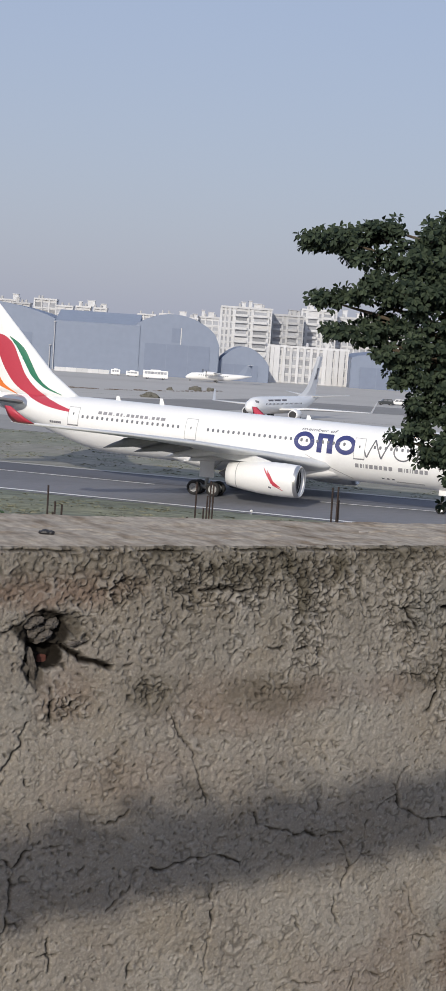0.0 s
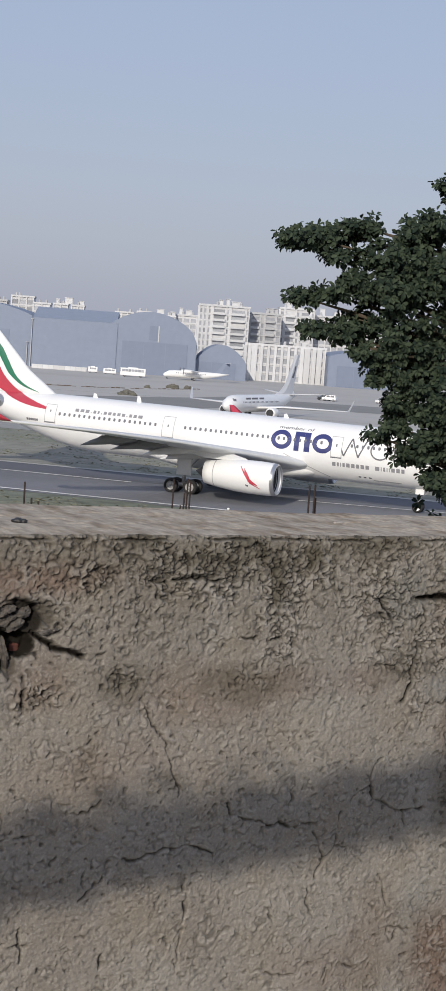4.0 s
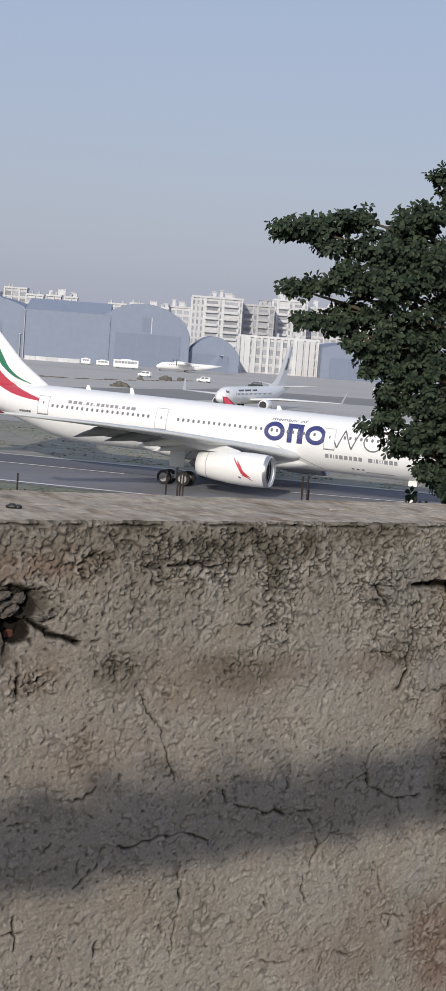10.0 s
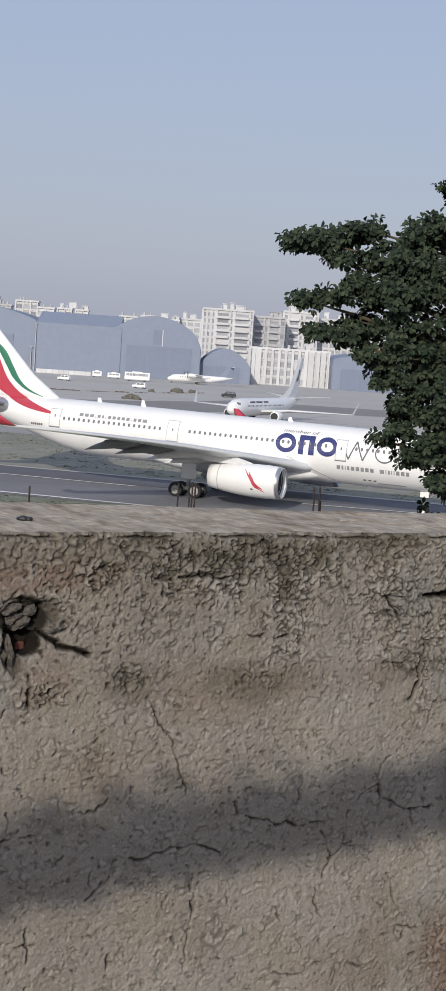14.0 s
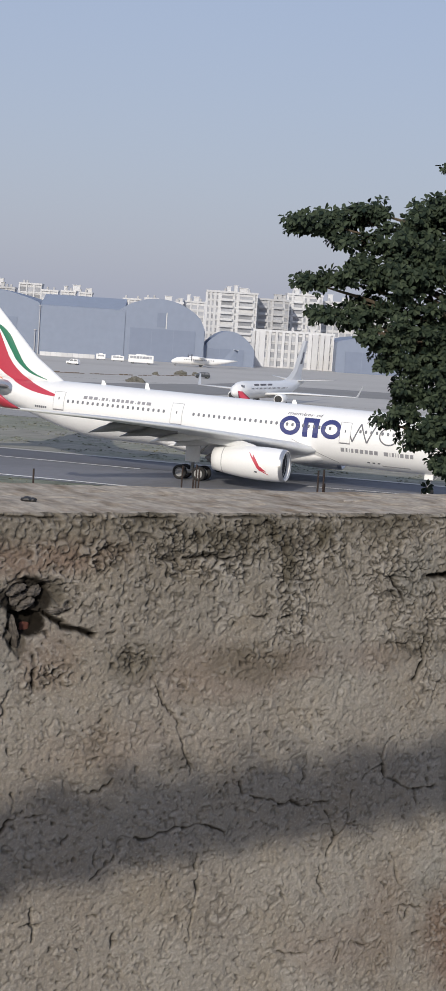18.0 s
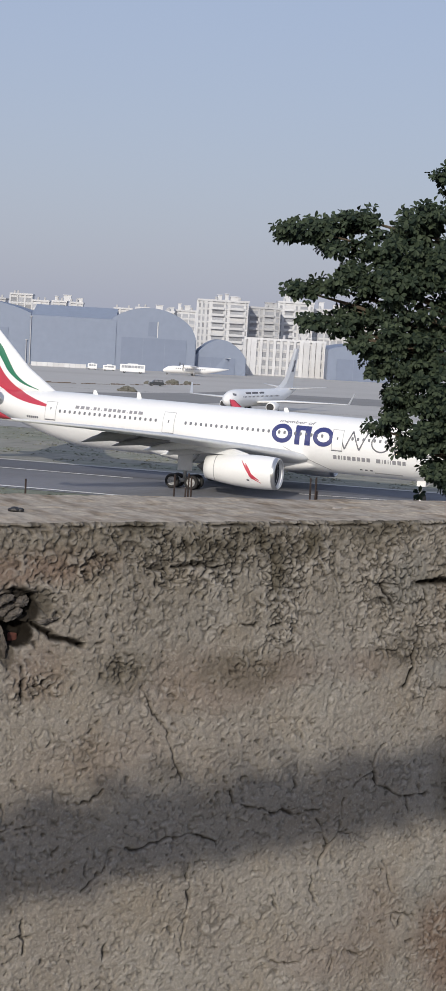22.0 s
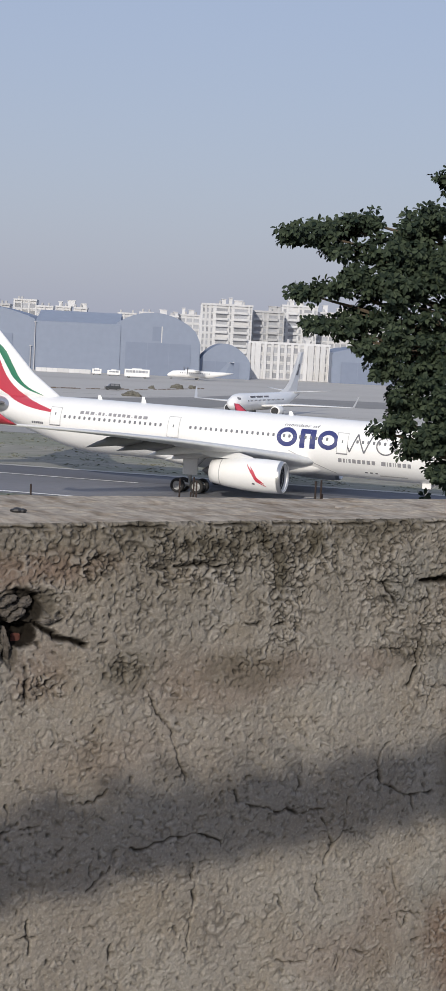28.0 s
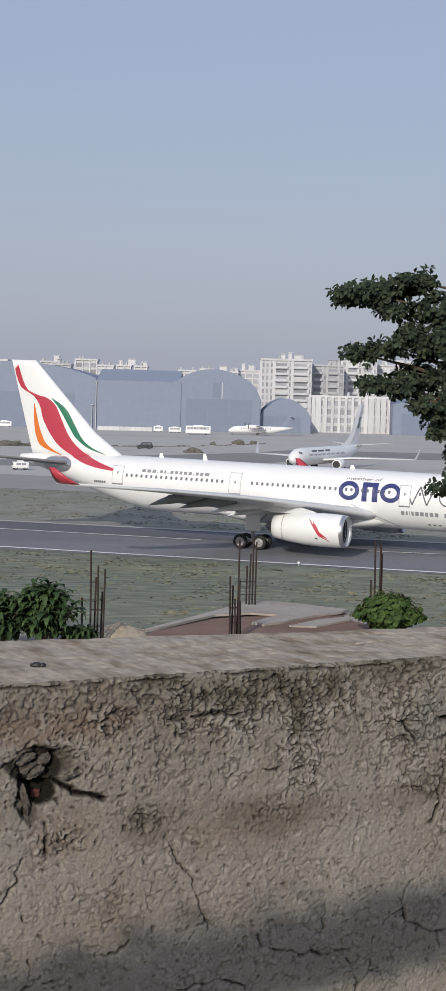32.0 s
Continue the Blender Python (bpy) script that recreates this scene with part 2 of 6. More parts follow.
def add_wheel(parent, x, y, z, r, w, rim_paint="rim_grey"):
    """Tyre and rim; the rim carries a hub cap."""
    bm = bmesh.new()
    loft(bm, wheel_rings(0, r, w), closed=True, caps=False)
    tyre = part("wheel", bm, M["rubber"], parent, "black rubber tyre with a grey rim", smooth=True)
    tyre.matrix_basis = Matrix.Translation((x, y, z))
    bm = bmesh.new()
    rim = [(0.05, 0.30), (0.28, 0.34), (0.40, 0.22), (0.55, 0.24), (0.66, 0.40), (0.66, -0.40), (0.55, -0.24), (0.40, -0.22), (0.28, -0.34), (0.05, -0.30)]
    loft(bm, [[(r * a * math.cos(t), w * b, r * a * math.sin(t)) for a, b in rim] for t in (2 * math.pi * k / 20 for k in range(21))], closed=True, caps=False)
    part("rim", bm, M[rim_paint], tyre, "light grey metal rim", smooth=True)
    return tyre

# ---- the parapet wall in front of the camera ----
EYE_Z = 14.736
WALL_TURN = 30.1
wall_m = pose(0, 1.5, EYE_Z, 0, 0, WALL_TURN)      # local x runs along the wall, y away from the camera, z from eye height


def lattice(px, py, seed):
    """Smooth value noise on a plane, vectorised."""
    x0, y0 = np.floor(px).astype(np.int64), np.floor(py).astype(np.int64)
    fx, fy = px - x0, py - y0
    fx, fy = fx * fx * (3 - 2 * fx), fy * fy * (3 - 2 * fy)

    def h(ix, iy):
        n = (ix * 374761393 + iy * 668265263 + seed * 974711) & 0x7FFFFFFF
        n = ((n ^ (n >> 13)) * 1274126177) & 0x7FFFFFFF
        return ((n ^ (n >> 16)) & 0xFFFF) / 65535.0
    a, b_, c, d = h(x0, y0), h(x0 + 1, y0), h(x0, y0 + 1), h(x0 + 1, y0 + 1)
    return (a + (b_ - a) * fx) * (1 - fy) + (c + (d - c) * fx) * fy


def fbm(px, py, scale, octaves, seed):
    total, amp, norm = 0, 1.0, 0
    for o in range(octaves):
        # two lattices turned against each other, so that no grain runs along the axes
        c, s = math.cos(0.6 + 1.1 * o), math.sin(0.6 + 1.1 * o)
        k = scale * 2 ** o
        one = lattice((px * c - py * s) * k, (px * s + py * c) * k, seed + o * 17)
        two = lattice((px * s + py * c) * k + 5.3, (py * s - px * c * 0.72) * k, seed + o * 17 + 7)
        total = total + amp * np.clip(0.5 + 0.72 * (one + two - 1), 0, 1)
        norm += amp
        amp *= 0.5
    return total / norm


def line_distance(px, py, points):
    best = np.full(px.shape, 9.0)
    for (ax, ay), (bx, by) in zip(points, points[1:]):
        dx, dy = bx - ax, by - ay
        t = np.clip(((px - ax) * dx + (py - ay) * dy) / (dx * dx + dy * dy), 0, 1)
        best = np.minimum(best, np.hypot(px - ax - t * dx, py - ay - t * dy))
    return best


# cracks in the plaster: width, depth, course along the wall
CRACKS = []


def crack(width, depth, *course):
    CRACKS.append((width, depth, course))


# round the broken patch
crack(0.002, 0.007, (-0.2094, -0.3354), (-0.2049, -0.3286), (-0.1978, -0.3243), (-0.1879, -0.3234), (-0.1770, -0.3260), (-0.1698, -0.3303), (-0.1657, -0.3351))
crack(0.0013, 0.005, (-0.2074, -0.3383), (-0.1981, -0.3386), (-0.1903, -0.3349), (-0.1856, -0.3298))
crack(0.0013, 0.005, (-0.2106, -0.3359), (-0.2166, -0.3391), (-0.2250, -0.3411), (-0.2329, -0.3414))
crack(0.0026, 0.006, (-0.1694, -0.3547), (-0.1642, -0.3573), (-0.1581, -0.3616), (-0.1502, -0.3649))
crack(0.0027, 0.009, (-0.1493, -0.3684), (-0.1366, -0.3710), (-0.1255, -0.3746), (-0.1165, -0.3778))
crack(0.0017, 0.005, (-0.1844, -0.3735), (-0.1770, -0.3748), (-0.1654, -0.3739))
crack(0.0026, 0.008, (-0.1673, -0.3302), (-0.1698, -0.3398), (-0.1724, -0.3474))
crack(0.0012, 0.006, (-0.1194, -0.3769), (-0.1152, -0.3812), (-0.1098, -0.3821), (-0.1048, -0.3776), (-0.0969, -0.3761))
crack(0.0013, 0.005, (-0.1643, -0.3549), (-0.1528, -0.3554), (-0.1433, -0.3534), (-0.1396, -0.3506), (-0.1456, -0.3481))
crack(0.002, 0.006, (-0.1985, -0.3524), (-0.2011, -0.3598), (-0.2030, -0.3683), (-0.2057, -0.3745))
crack(0.0017, 0.006, (-0.1942, -0.3699), (-0.1924, -0.3786), (-0.1938, -0.3861), (-0.1891, -0.3904), (-0.1900, -0.3955))
crack(0.0019, 0.006, (-0.1769, -0.3939), (-0.1765, -0.4009), (-0.1765, -0.4103), (-0.1767, -0.4161), (-0.1751, -0.4221))
crack(0.0009, 0.004, (-0.1755, -0.4150), (-0.1674, -0.4138), (-0.1604, -0.4124), (-0.1556, -0.4074))
crack(0.0008, 0.004, (-0.0873, -0.3970), (-0.0807, -0.3956), (-0.0725, -0.3966), (-0.0683, -0.3974), (-0.0623, -0.3965))
# crumbled plaster under the coping
crack(0.0015, 0.005, (-0.0269, -0.3074), (-0.0135, -0.3083), (0.0062, -0.3063), (0.0223, -0.3085), (0.0354, -0.3088))
crack(0.001, 0.004, (-0.0636, -0.3066), (-0.0513, -0.3069), (-0.0394, -0.3090), (-0.0276, -0.3165))
crack(0.001, 0.004, (-0.1400, -0.3079), (-0.1317, -0.3051), (-0.1251, -0.3064), (-0.1163, -0.3013))
crack(0.0009, 0.004, (0.0853, -0.3023), (0.0864, -0.3150), (0.0883, -0.3277), (0.0907, -0.3372))
crack(0.0009, 0.004, (0.1603, -0.2941), (0.1630, -0.3058), (0.1623, -0.3148), (0.1628, -0.3278))
crack(0.0011, 0.005, (0.0513, -0.3667), (0.0611, -0.3684), (0.0700, -0.3675))
crack(0.0011, 0.005, (0.0890, -0.3689), (0.0966, -0.3692), (0.1019, -0.3688))
crack(0.0009, 0.005, (0.1865, -0.3298), (0.2067, -0.3304), (0.2191, -0.3321), (0.2441, -0.3335))
crack(0.0022, 0.007, (0.2242, -0.3336), (0.2283, -0.3423), (0.2375, -0.3518), (0.2417, -0.3599))
crack(0.0012, 0.005, (0.2168, -0.3419), (0.2257, -0.3488), (0.2331, -0.3570))
crack(0.0014, 0.005, (0.2854, -0.3496), (0.2888, -0.3578), (0.2826, -0.3643))
crack(0.002, 0.006, (0.2782, -0.3789), (0.2800, -0.3884), (0.2774, -0.3963), (0.2739, -0.4042), (0.2722, -0.4122), (0.2748, -0.4211), (0.2705, -0.4297), (0.2672, -0.4389), (0.2634, -0.4427))
crack(0.0012, 0.006, (0.2842, -0.4461), (0.2982, -0.4484), (0.3156, -0.4483), (0.3276, -0.4450), (0.3358, -0.4393), (0.3423, -0.4328), (0.3504, -0.4250))
crack(0.001, 0.004, (0.2949, -0.4503), (0.2923, -0.4583), (0.2923, -0.4664), (0.2889, -0.4757))
crack(0.0011, 0.004, (0.2196, -0.4046), (0.2301, -0.4025), (0.2426, -0.4025), (0.2528, -0.4044))
crack(0.003, 0.012, (0.2744, -0.3338), (0.2863, -0.3335), (0.2992, -0.3332))
crack(0.0045, 0.018, (0.2992, -0.3332), (0.3140, -0.3337), (0.3296, -0.3314), (0.3524, -0.3287))
# hairlines
crack(0.0013, 0.006, (-0.1802, -0.5370), (-0.1861, -0.5422), (-0.1941, -0.5455), (-0.1995, -0.5496), (-0.2040, -0.5579))
crack(0.0011, 0.005, (-0.2040, -0.5579), (-0.2052, -0.5672), (-0.2065, -0.5777), (-0.2074, -0.5923), (-0.2094, -0.6009), (-0.2081, -0.6117))
crack(0.0008, 0.005, (-0.2081, -0.6117), (-0.2126, -0.6182), (-0.2221, -0.6257), (-0.2246, -0.6342), (-0.2280, -0.6491), (-0.2309, -0.6628))
crack(0.0011, 0.005, (-0.2040, -0.5579), (-0.2103, -0.5560), (-0.2132, -0.5487), (-0.2230, -0.5499), (-0.2265, -0.5530), (-0.2274, -0.5587))
crack(0.0007, 0.004, (-0.1908, -0.5187), (-0.1908, -0.5294), (-0.1898, -0.5342))
crack(0.0009, 0.005, (-0.1760, -0.5422), (-0.1658, -0.5421), (-0.1561, -0.5425))
crack(0.0007, 0.004, (-0.2081, -0.6117), (-0.1993, -0.6117), (-0.1927, -0.6162))
crack(0.0009, 0.005, (-0.2061, -0.4461), (-0.2150, -0.4611), (-0.2238, -0.4679), (-0.2281, -0.4774), (-0.2318, -0.4874), (-0.2373, -0.4967), (-0.2416, -0.5050), (-0.2471, -0.5148))
crack(0.0006, 0.004, (-0.1994, -0.4251), (-0.2037, -0.4347), (-0.2038, -0.4434), (-0.2117, -0.4556))
crack(0.0008, 0.005, (-0.0539, -0.4165), (-0.0504, -0.4252), (-0.0408, -0.4418), (-0.0351, -0.4527), (-0.0276, -0.4581), (-0.0214, -0.4660), (-0.0190, -0.4786), (-0.0146, -0.4896), (-0.0109, -0.4999), (-0.0057, -0.5110), (-0.0028, -0.5206))
crack(0.0009, 0.005, (-0.1228, -0.5250), (-0.1114, -0.5273), (-0.1015, -0.5247), (-0.0938, -0.5206), (-0.0888, -0.5143))
crack(0.001, 0.005, (-0.0624, -0.5767), (-0.0442, -0.5782), (-0.0361, -0.5748), (-0.0187, -0.5717), (-0.0066, -0.5712))
crack(0.001, 0.005, (-0.0066, -0.5712), (0.0076, -0.5696), (0.0173, -0.5726), (0.0270, -0.5756), (0.0386, -0.5820), (0.0397, -0.5867))
crack(0.0007, 0.004, (0.0386, -0.5820), (0.0470, -0.5766), (0.0530, -0.5689), (0.0543, -0.5581))
crack(0.0012, 0.006, (0.0537, -0.5330), (0.0560, -0.5422), (0.0580, -0.5489))
crack(0.0008, 0.005, (0.0646, -0.5470), (0.0784, -0.5503), (0.0940, -0.5538), (0.1044, -0.5595))
crack(0.0012, 0.006, (0.1044, -0.5595), (0.1175, -0.5589), (0.1256, -0.5623), (0.1368, -0.5655))
crack(0.0006, 0.004, (0.1368, -0.5655), (0.1459, -0.5611), (0.1613, -0.5647))
crack(0.001, 0.005, (0.1613, -0.5727), (0.1671, -0.5833), (0.1729, -0.5940), (0.1769, -0.6025), (0.1719, -0.6093), (0.1670, -0.6167), (0.1685, -0.6236))
crack(0.0008, 0.004, (0.1769, -0.6025), (0.1843, -0.5953), (0.1878, -0.5889), (0.1894, -0.5804), (0.1899, -0.5690), (0.1927, -0.5559))
crack(0.0007, 0.004, (0.1878, -0.5889), (0.1961, -0.5912), (0.2037, -0.5927))
crack(0.0007, 0.004, (0.1308, -0.5084), (0.1320, -0.5216), (0.1308, -0.5333), (0.1254, -0.5426))
crack(0.0009, 0.005, (0.2426, -0.5004), (0.2318, -0.5090), (0.2289, -0.5223), (0.2266, -0.5322))
crack(0.0009, 0.005, (0.2266, -0.5322), (0.2177, -0.5348), (0.2084, -0.5406), (0.2040, -0.5456))
crack(0.0013, 0.006, (0.2284, -0.5300), (0.2364, -0.5443), (0.2488, -0.5510))
crack(0.0012, 0.006, (0.2488, -0.5510), (0.2615, -0.5599), (0.2754, -0.5627), (0.2882, -0.5620), (0.3021, -0.5621))
crack(0.0007, 0.004, (0.2754, -0.5627), (0.2770, -0.5698), (0.2789, -0.5803))
crack(0.0008, 0.004, (0.2915, -0.5521), (0.2933, -0.5605))
crack(0.0007, 0.004, (0.2147, -0.6048), (0.2225, -0.6084), (0.2278, -0.6111))
crack(0.0007, 0.004, (0.1581, -0.6324), (0.1585, -0.6458), (0.1645, -0.6580), (0.1677, -0.6672))
crack(0.0007, 0.004, (0.1114, -0.6463), (0.1162, -0.6569), (0.1184, -0.6638))
crack(0.0008, 0.004, (0.2523, -0.6299), (0.2568, -0.6408), (0.2621, -0.6519), (0.2657, -0.6627), (0.2707, -0.6704))
crack(0.0012, 0.006, (0.2702, -0.6904), (0.2692, -0.6979), (0.2742, -0.7056), (0.2817, -0.7026), (0.2818, -0.6957))
crack(0.0008, 0.004, (0.2727, -0.6901), (0.2867, -0.6922), (0.2972, -0.6938), (0.2993, -0.6969))
crack(0.0011, 0.005, (0.0106, -0.5979), (0.0095, -0.6105), (0.0120, -0.6236), (0.0125, -0.6396))
crack(0.001, 0.005, (0.0125, -0.6396), (0.0102, -0.6553), (0.0083, -0.6678), (0.0074, -0.6844), (0.0050, -0.6994))
crack(0.001, 0.005, (-0.1061, -0.6102), (-0.1009, -0.6078), (-0.0954, -0.6011), (-0.0896, -0.5969), (-0.0844, -0.5939))
crack(0.0006, 0.004, (-0.0844, -0.5939), (-0.0798, -0.5821), (-0.0763, -0.5739))
crack(0.0009, 0.005, (-0.1651, -0.6295), (-0.1672, -0.6377), (-0.1639, -0.6478), (-0.1624, -0.6619))
crack(0.0007, 0.004, (-0.1769, -0.6459), (-0.1667, -0.6450), (-0.1562, -0.6477))
crack(0.0008, 0.004, (-0.0756, -0.6669), (-0.0781, -0.6803))
crack(0.0007, 0.004, (-0.1967, -0.4760), (-0.1950, -0.4837))
crack(0.0008, 0.004, (-0.1392, -0.5726), (-0.1344, -0.5653))
crack(0.0008, 0.005, (0.0932, -0.7244), (0.1026, -0.7187), (0.1114, -0.7142), (0.1250, -0.7190), (0.1408, -0.7209), (0.1518, -0.7207))
crack(0.0008, 0.005, (0.1518, -0.7207), (0.1647, -0.7140), (0.1844, -0.7104), (0.1962, -0.7061))
crack(0.0008, 0.005, (0.1858, -0.7411), (0.1898, -0.7323), (0.1931, -0.7246))
crack(0.001, 0.005, (0.2067, -0.7190), (0.2171, -0.7241), (0.2272, -0.7258))
crack(0.0007, 0.004, (0.1836, -0.7335), (0.1878, -0.7261), (0.1906, -0.7211))
crack(0.0009, 0.005, (0.2897, -0.7228), (0.2985, -0.7235))
crack(0.0007, 0.004, (0.3541, -0.7124), (0.3658, -0.7113), (0.3854, -0.7143))
WALL_TOP, STEP = -0.2650, 0.0009


def top_at(u):
    """Height of the wall's upper edge, which falls slightly along its run."""
    return WALL_TOP - 0.008 * u


def plaster_material():
    m = bpy.data.materials.new("weathered_plaster")
    m.use_nodes = True
    nt, p = m.node_tree, m.node_tree.nodes["Principled BSDF"]
    add, tie = nt.nodes.new, nt.links.new
    co = add("ShaderNodeTexCoord")

    def tex(scale, detail=5, rough=0.6):
        n = add("ShaderNodeTexNoise")
        n.inputs["Scale"].default_value, n.inputs["Detail"].default_value, n.inputs["Roughness"].default_value = scale, detail, rough
        tie(co.outputs["Object"], n.inputs["Vector"])
        return n.outputs["Fac"]

    def rng(v, a, b, c, d):
        r = add("ShaderNodeMapRange")
        for k, x in zip(("From Min", "From Max", "To Min", "To Max"), (a, b, c, d)):
            r.inputs[k].default_value = x
        tie(v, r.inputs["Value"])
        return r.outputs[0]

    def mix(f, a, b, mode="MIX"):
        x = add("ShaderNodeMix")
        x.data_type, x.blend_type = "RGBA", mode
        for k, v in (("Factor", f), ("A", a), ("B", b)):
            if isinstance(v, tuple):
                x.inputs[k].default_value = (*v, 1)
            elif isinstance(v, float):
                x.inputs[k].default_value = v
            else:
                tie(v, x.inputs[k])
        return x.outputs["Result"]

    def held(name):
        n = add("ShaderNodeAttribute")
        n.attribute_name = name
        return n.outputs["Fac"]
    col = mix(rng(tex(6), 0.35, 0.65, 0, 1), (0.267, 0.240, 0.207), (0.363, 0.334, 0.290))
    col = mix(rng(tex(2.6), 0.50, 0.70, 0, 0.5), col, (0.245, 0.201, 0.161))        # reddish patches
    col = mix(rng(tex(24, 5, 0.7), 0.45, 0.70, 0, 0.45), col, (0.189, 0.166, 0.141))      # blotches
    col = mix(rng(tex(13, 5, 0.65), 0.48, 0.66, 0, 0.5), col, (0.261, 0.216, 0.161))     # brown blotches
    col = mix(rng(tex(300, 4, 0.7), 0.36, 0.66, 0, 0.42), col, (0.153, 0.138, 0.115))    # sand grain
    col = mix(rng(tex(420, 3), 0.55, 0.72, 0, 0.6), col, (0.402, 0.384, 0.343))
    col = mix(rng(held("rust"), 0, 1, 0, 0.75), col, (0.174, 0.105, 0.075))
    col = mix(rng(held("cement"), 0, 1, 0, 0.7), col, (0.229, 0.234, 0.221))
    col = mix(held("pale"), col, (0.424, 0.397, 0.356))
    col = mix(held("grime_fade"), col, (0.093, 0.081, 0.058))
    # dirt of the hollows, near black so that it also carries their shade
    col = mix(held("dirt_shade"), col, (0.011, 0.009, 0.007))
    tie(col, p.inputs["Base Color"])
    p.inputs["Roughness"].default_value = 0.97
    p.inputs["Specular IOR Level"].default_value = 0.05
    bp = add("ShaderNodeBump")
    bp.inputs["Distance"].default_value = 0.0010
    tie(tex(620, 4, 0.7), bp.inputs["Height"])
    tie(bp.outputs[0], p.inputs["Normal"])
    return m


M["plaster"] = plaster_material()


def patch(u, v, q, x, y, a_, b_):
    """A ragged oval, 1 in its middle and 0 outside."""
    return np.clip(1.25 - np.hypot((u - x) / a_, (v - y) / b_) - q, 0, 1)


# where the float finish has crumbled: across, height, half width, half height, strength
CRUMBLED = [(0.05, -0.298, 0.15, 0.034, 0.95), (0.10, -0.335, 0.035, 0.07, 0.85), (0.235, -0.33, 0.055, 0.07, 0.8), (-0.11, -0.303, 0.035, 0.022, 0.9), (0.335, -0.365, 0.055, 0.065, 1.0), (0.345, -0.485, 0.026, 0.065, 0.95),
            (0.36, -0.565, 0.024, 0.05, 1.0), (0.08, -0.403, 0.032, 0.013, 0.75), (-0.15, -0.34, 0.03, 0.026, 0.65), (-0.163, -0.412, 0.022, 0.017, 0.8), (0.36, -0.72, 0.06, 0.05, 0.25), (-0.068, -0.402, 0.022, 0.012, 0.6), (0.27, -0.405, 0.035, 0.014, 0.7), (0.282, -0.385, 0.014, 0.060, 1.0)]


def wall_relief(u, v):
    """Depth of the plaster's face towards the camera, and the dirt and painted shade in its hollows."""
    q, slow = fbm(u, v, 70, 3, 31) - 0.5, fbm(u, v, 48, 2, 33) - 0.5
    below = top_at(u) - v
    # sand-float finish: curled grooves with raised rims, thick under the coping and sparse below
    thick = 0.95 * np.clip(1 - below / 0.115, 0, 1) ** 0.9 * (0.35 + 0.9 * fbm(u, v, 17, 2, 13)) * (0.62 + 0.38 * np.clip((u + 0.17) / 0.1, 0, 1))
    for x, y, a_, b_, k in CRUMBLED:
        thick = np.maximum(thick, k * np.clip(1.4 * patch(u, v, 1.1 * q, x, y, a_, b_), 0, 1))
    thick = np.clip(thick + 0.34 * (fbm(u, v, 15, 3, 15) - 0.30), 0.08, 1)
    d = 0.006 * (fbm(u, v, 9, 3, 3) - 0.5) + 0.0027 * (fbm(u, v, 210, 3, 23) - 0.5) * (0.75 + 0.6 * thick)
    dirt_shade, pale = np.zeros(u.shape), np.zeros(u.shape)
    for scale, seed, cut in ((118, 5, 0.575), (190, 205, 0.615)):
        n = fbm(u, v, scale, 2, seed)
        here = np.clip((fbm(u, v, scale * 0.95, 2, seed + 2) - cut + 0.30 * thick) * 8, 0, 1)
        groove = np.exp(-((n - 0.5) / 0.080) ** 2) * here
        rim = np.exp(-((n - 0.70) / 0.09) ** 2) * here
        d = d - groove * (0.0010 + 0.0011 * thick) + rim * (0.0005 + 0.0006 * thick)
        dirt_shade = np.maximum(dirt_shade, groove * (0.30 + 0.40 * thick))
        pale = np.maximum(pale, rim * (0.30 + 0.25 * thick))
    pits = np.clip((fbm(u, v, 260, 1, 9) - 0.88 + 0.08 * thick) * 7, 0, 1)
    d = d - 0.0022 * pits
    dirt_shade = np.maximum(dirt_shade, 0.55 * pits)
    # a broken groove where the coping's screed ends, with its line of shade painted dark
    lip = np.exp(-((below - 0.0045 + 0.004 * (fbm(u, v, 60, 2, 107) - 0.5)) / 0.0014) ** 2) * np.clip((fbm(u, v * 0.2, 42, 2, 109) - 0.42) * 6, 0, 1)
    d, dirt_shade = d - 0.004 * lip, np.maximum(dirt_shade, 0.8 * lip)
    # cracks: shallow relief, with the shade of their depth painted in dark
    wob_u, wob_v = 0.0055 * (fbm(u, v, 150, 2, 61) - 0.5), 0.0055 * (fbm(u, v, 150, 2, 67) - 0.5)
    torn = np.clip((fbm(u, v, 95, 3, 71) - 0.36) * 5, 0, 1)
    for width, depth, course in CRACKS:
        k = line_distance(u + wob_u * (0.3 if width > 0.0018 else 1.0), v + wob_v * (0.3 if width > 0.0018 else 1.0), course)
        wide = max(width, 0.00085) * (0.7 + 0.5 * torn)
        whole = 1.0 if width > 0.0025 else 0.0
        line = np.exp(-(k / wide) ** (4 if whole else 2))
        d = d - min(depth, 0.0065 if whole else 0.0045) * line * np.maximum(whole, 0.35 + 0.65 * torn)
        dirt_shade = np.maximum(dirt_shade, line * np.minimum(1, (1.0 if whole else min(0.95, 0.15 + 400 * (width - 0.0006))) + 0.45 * torn))
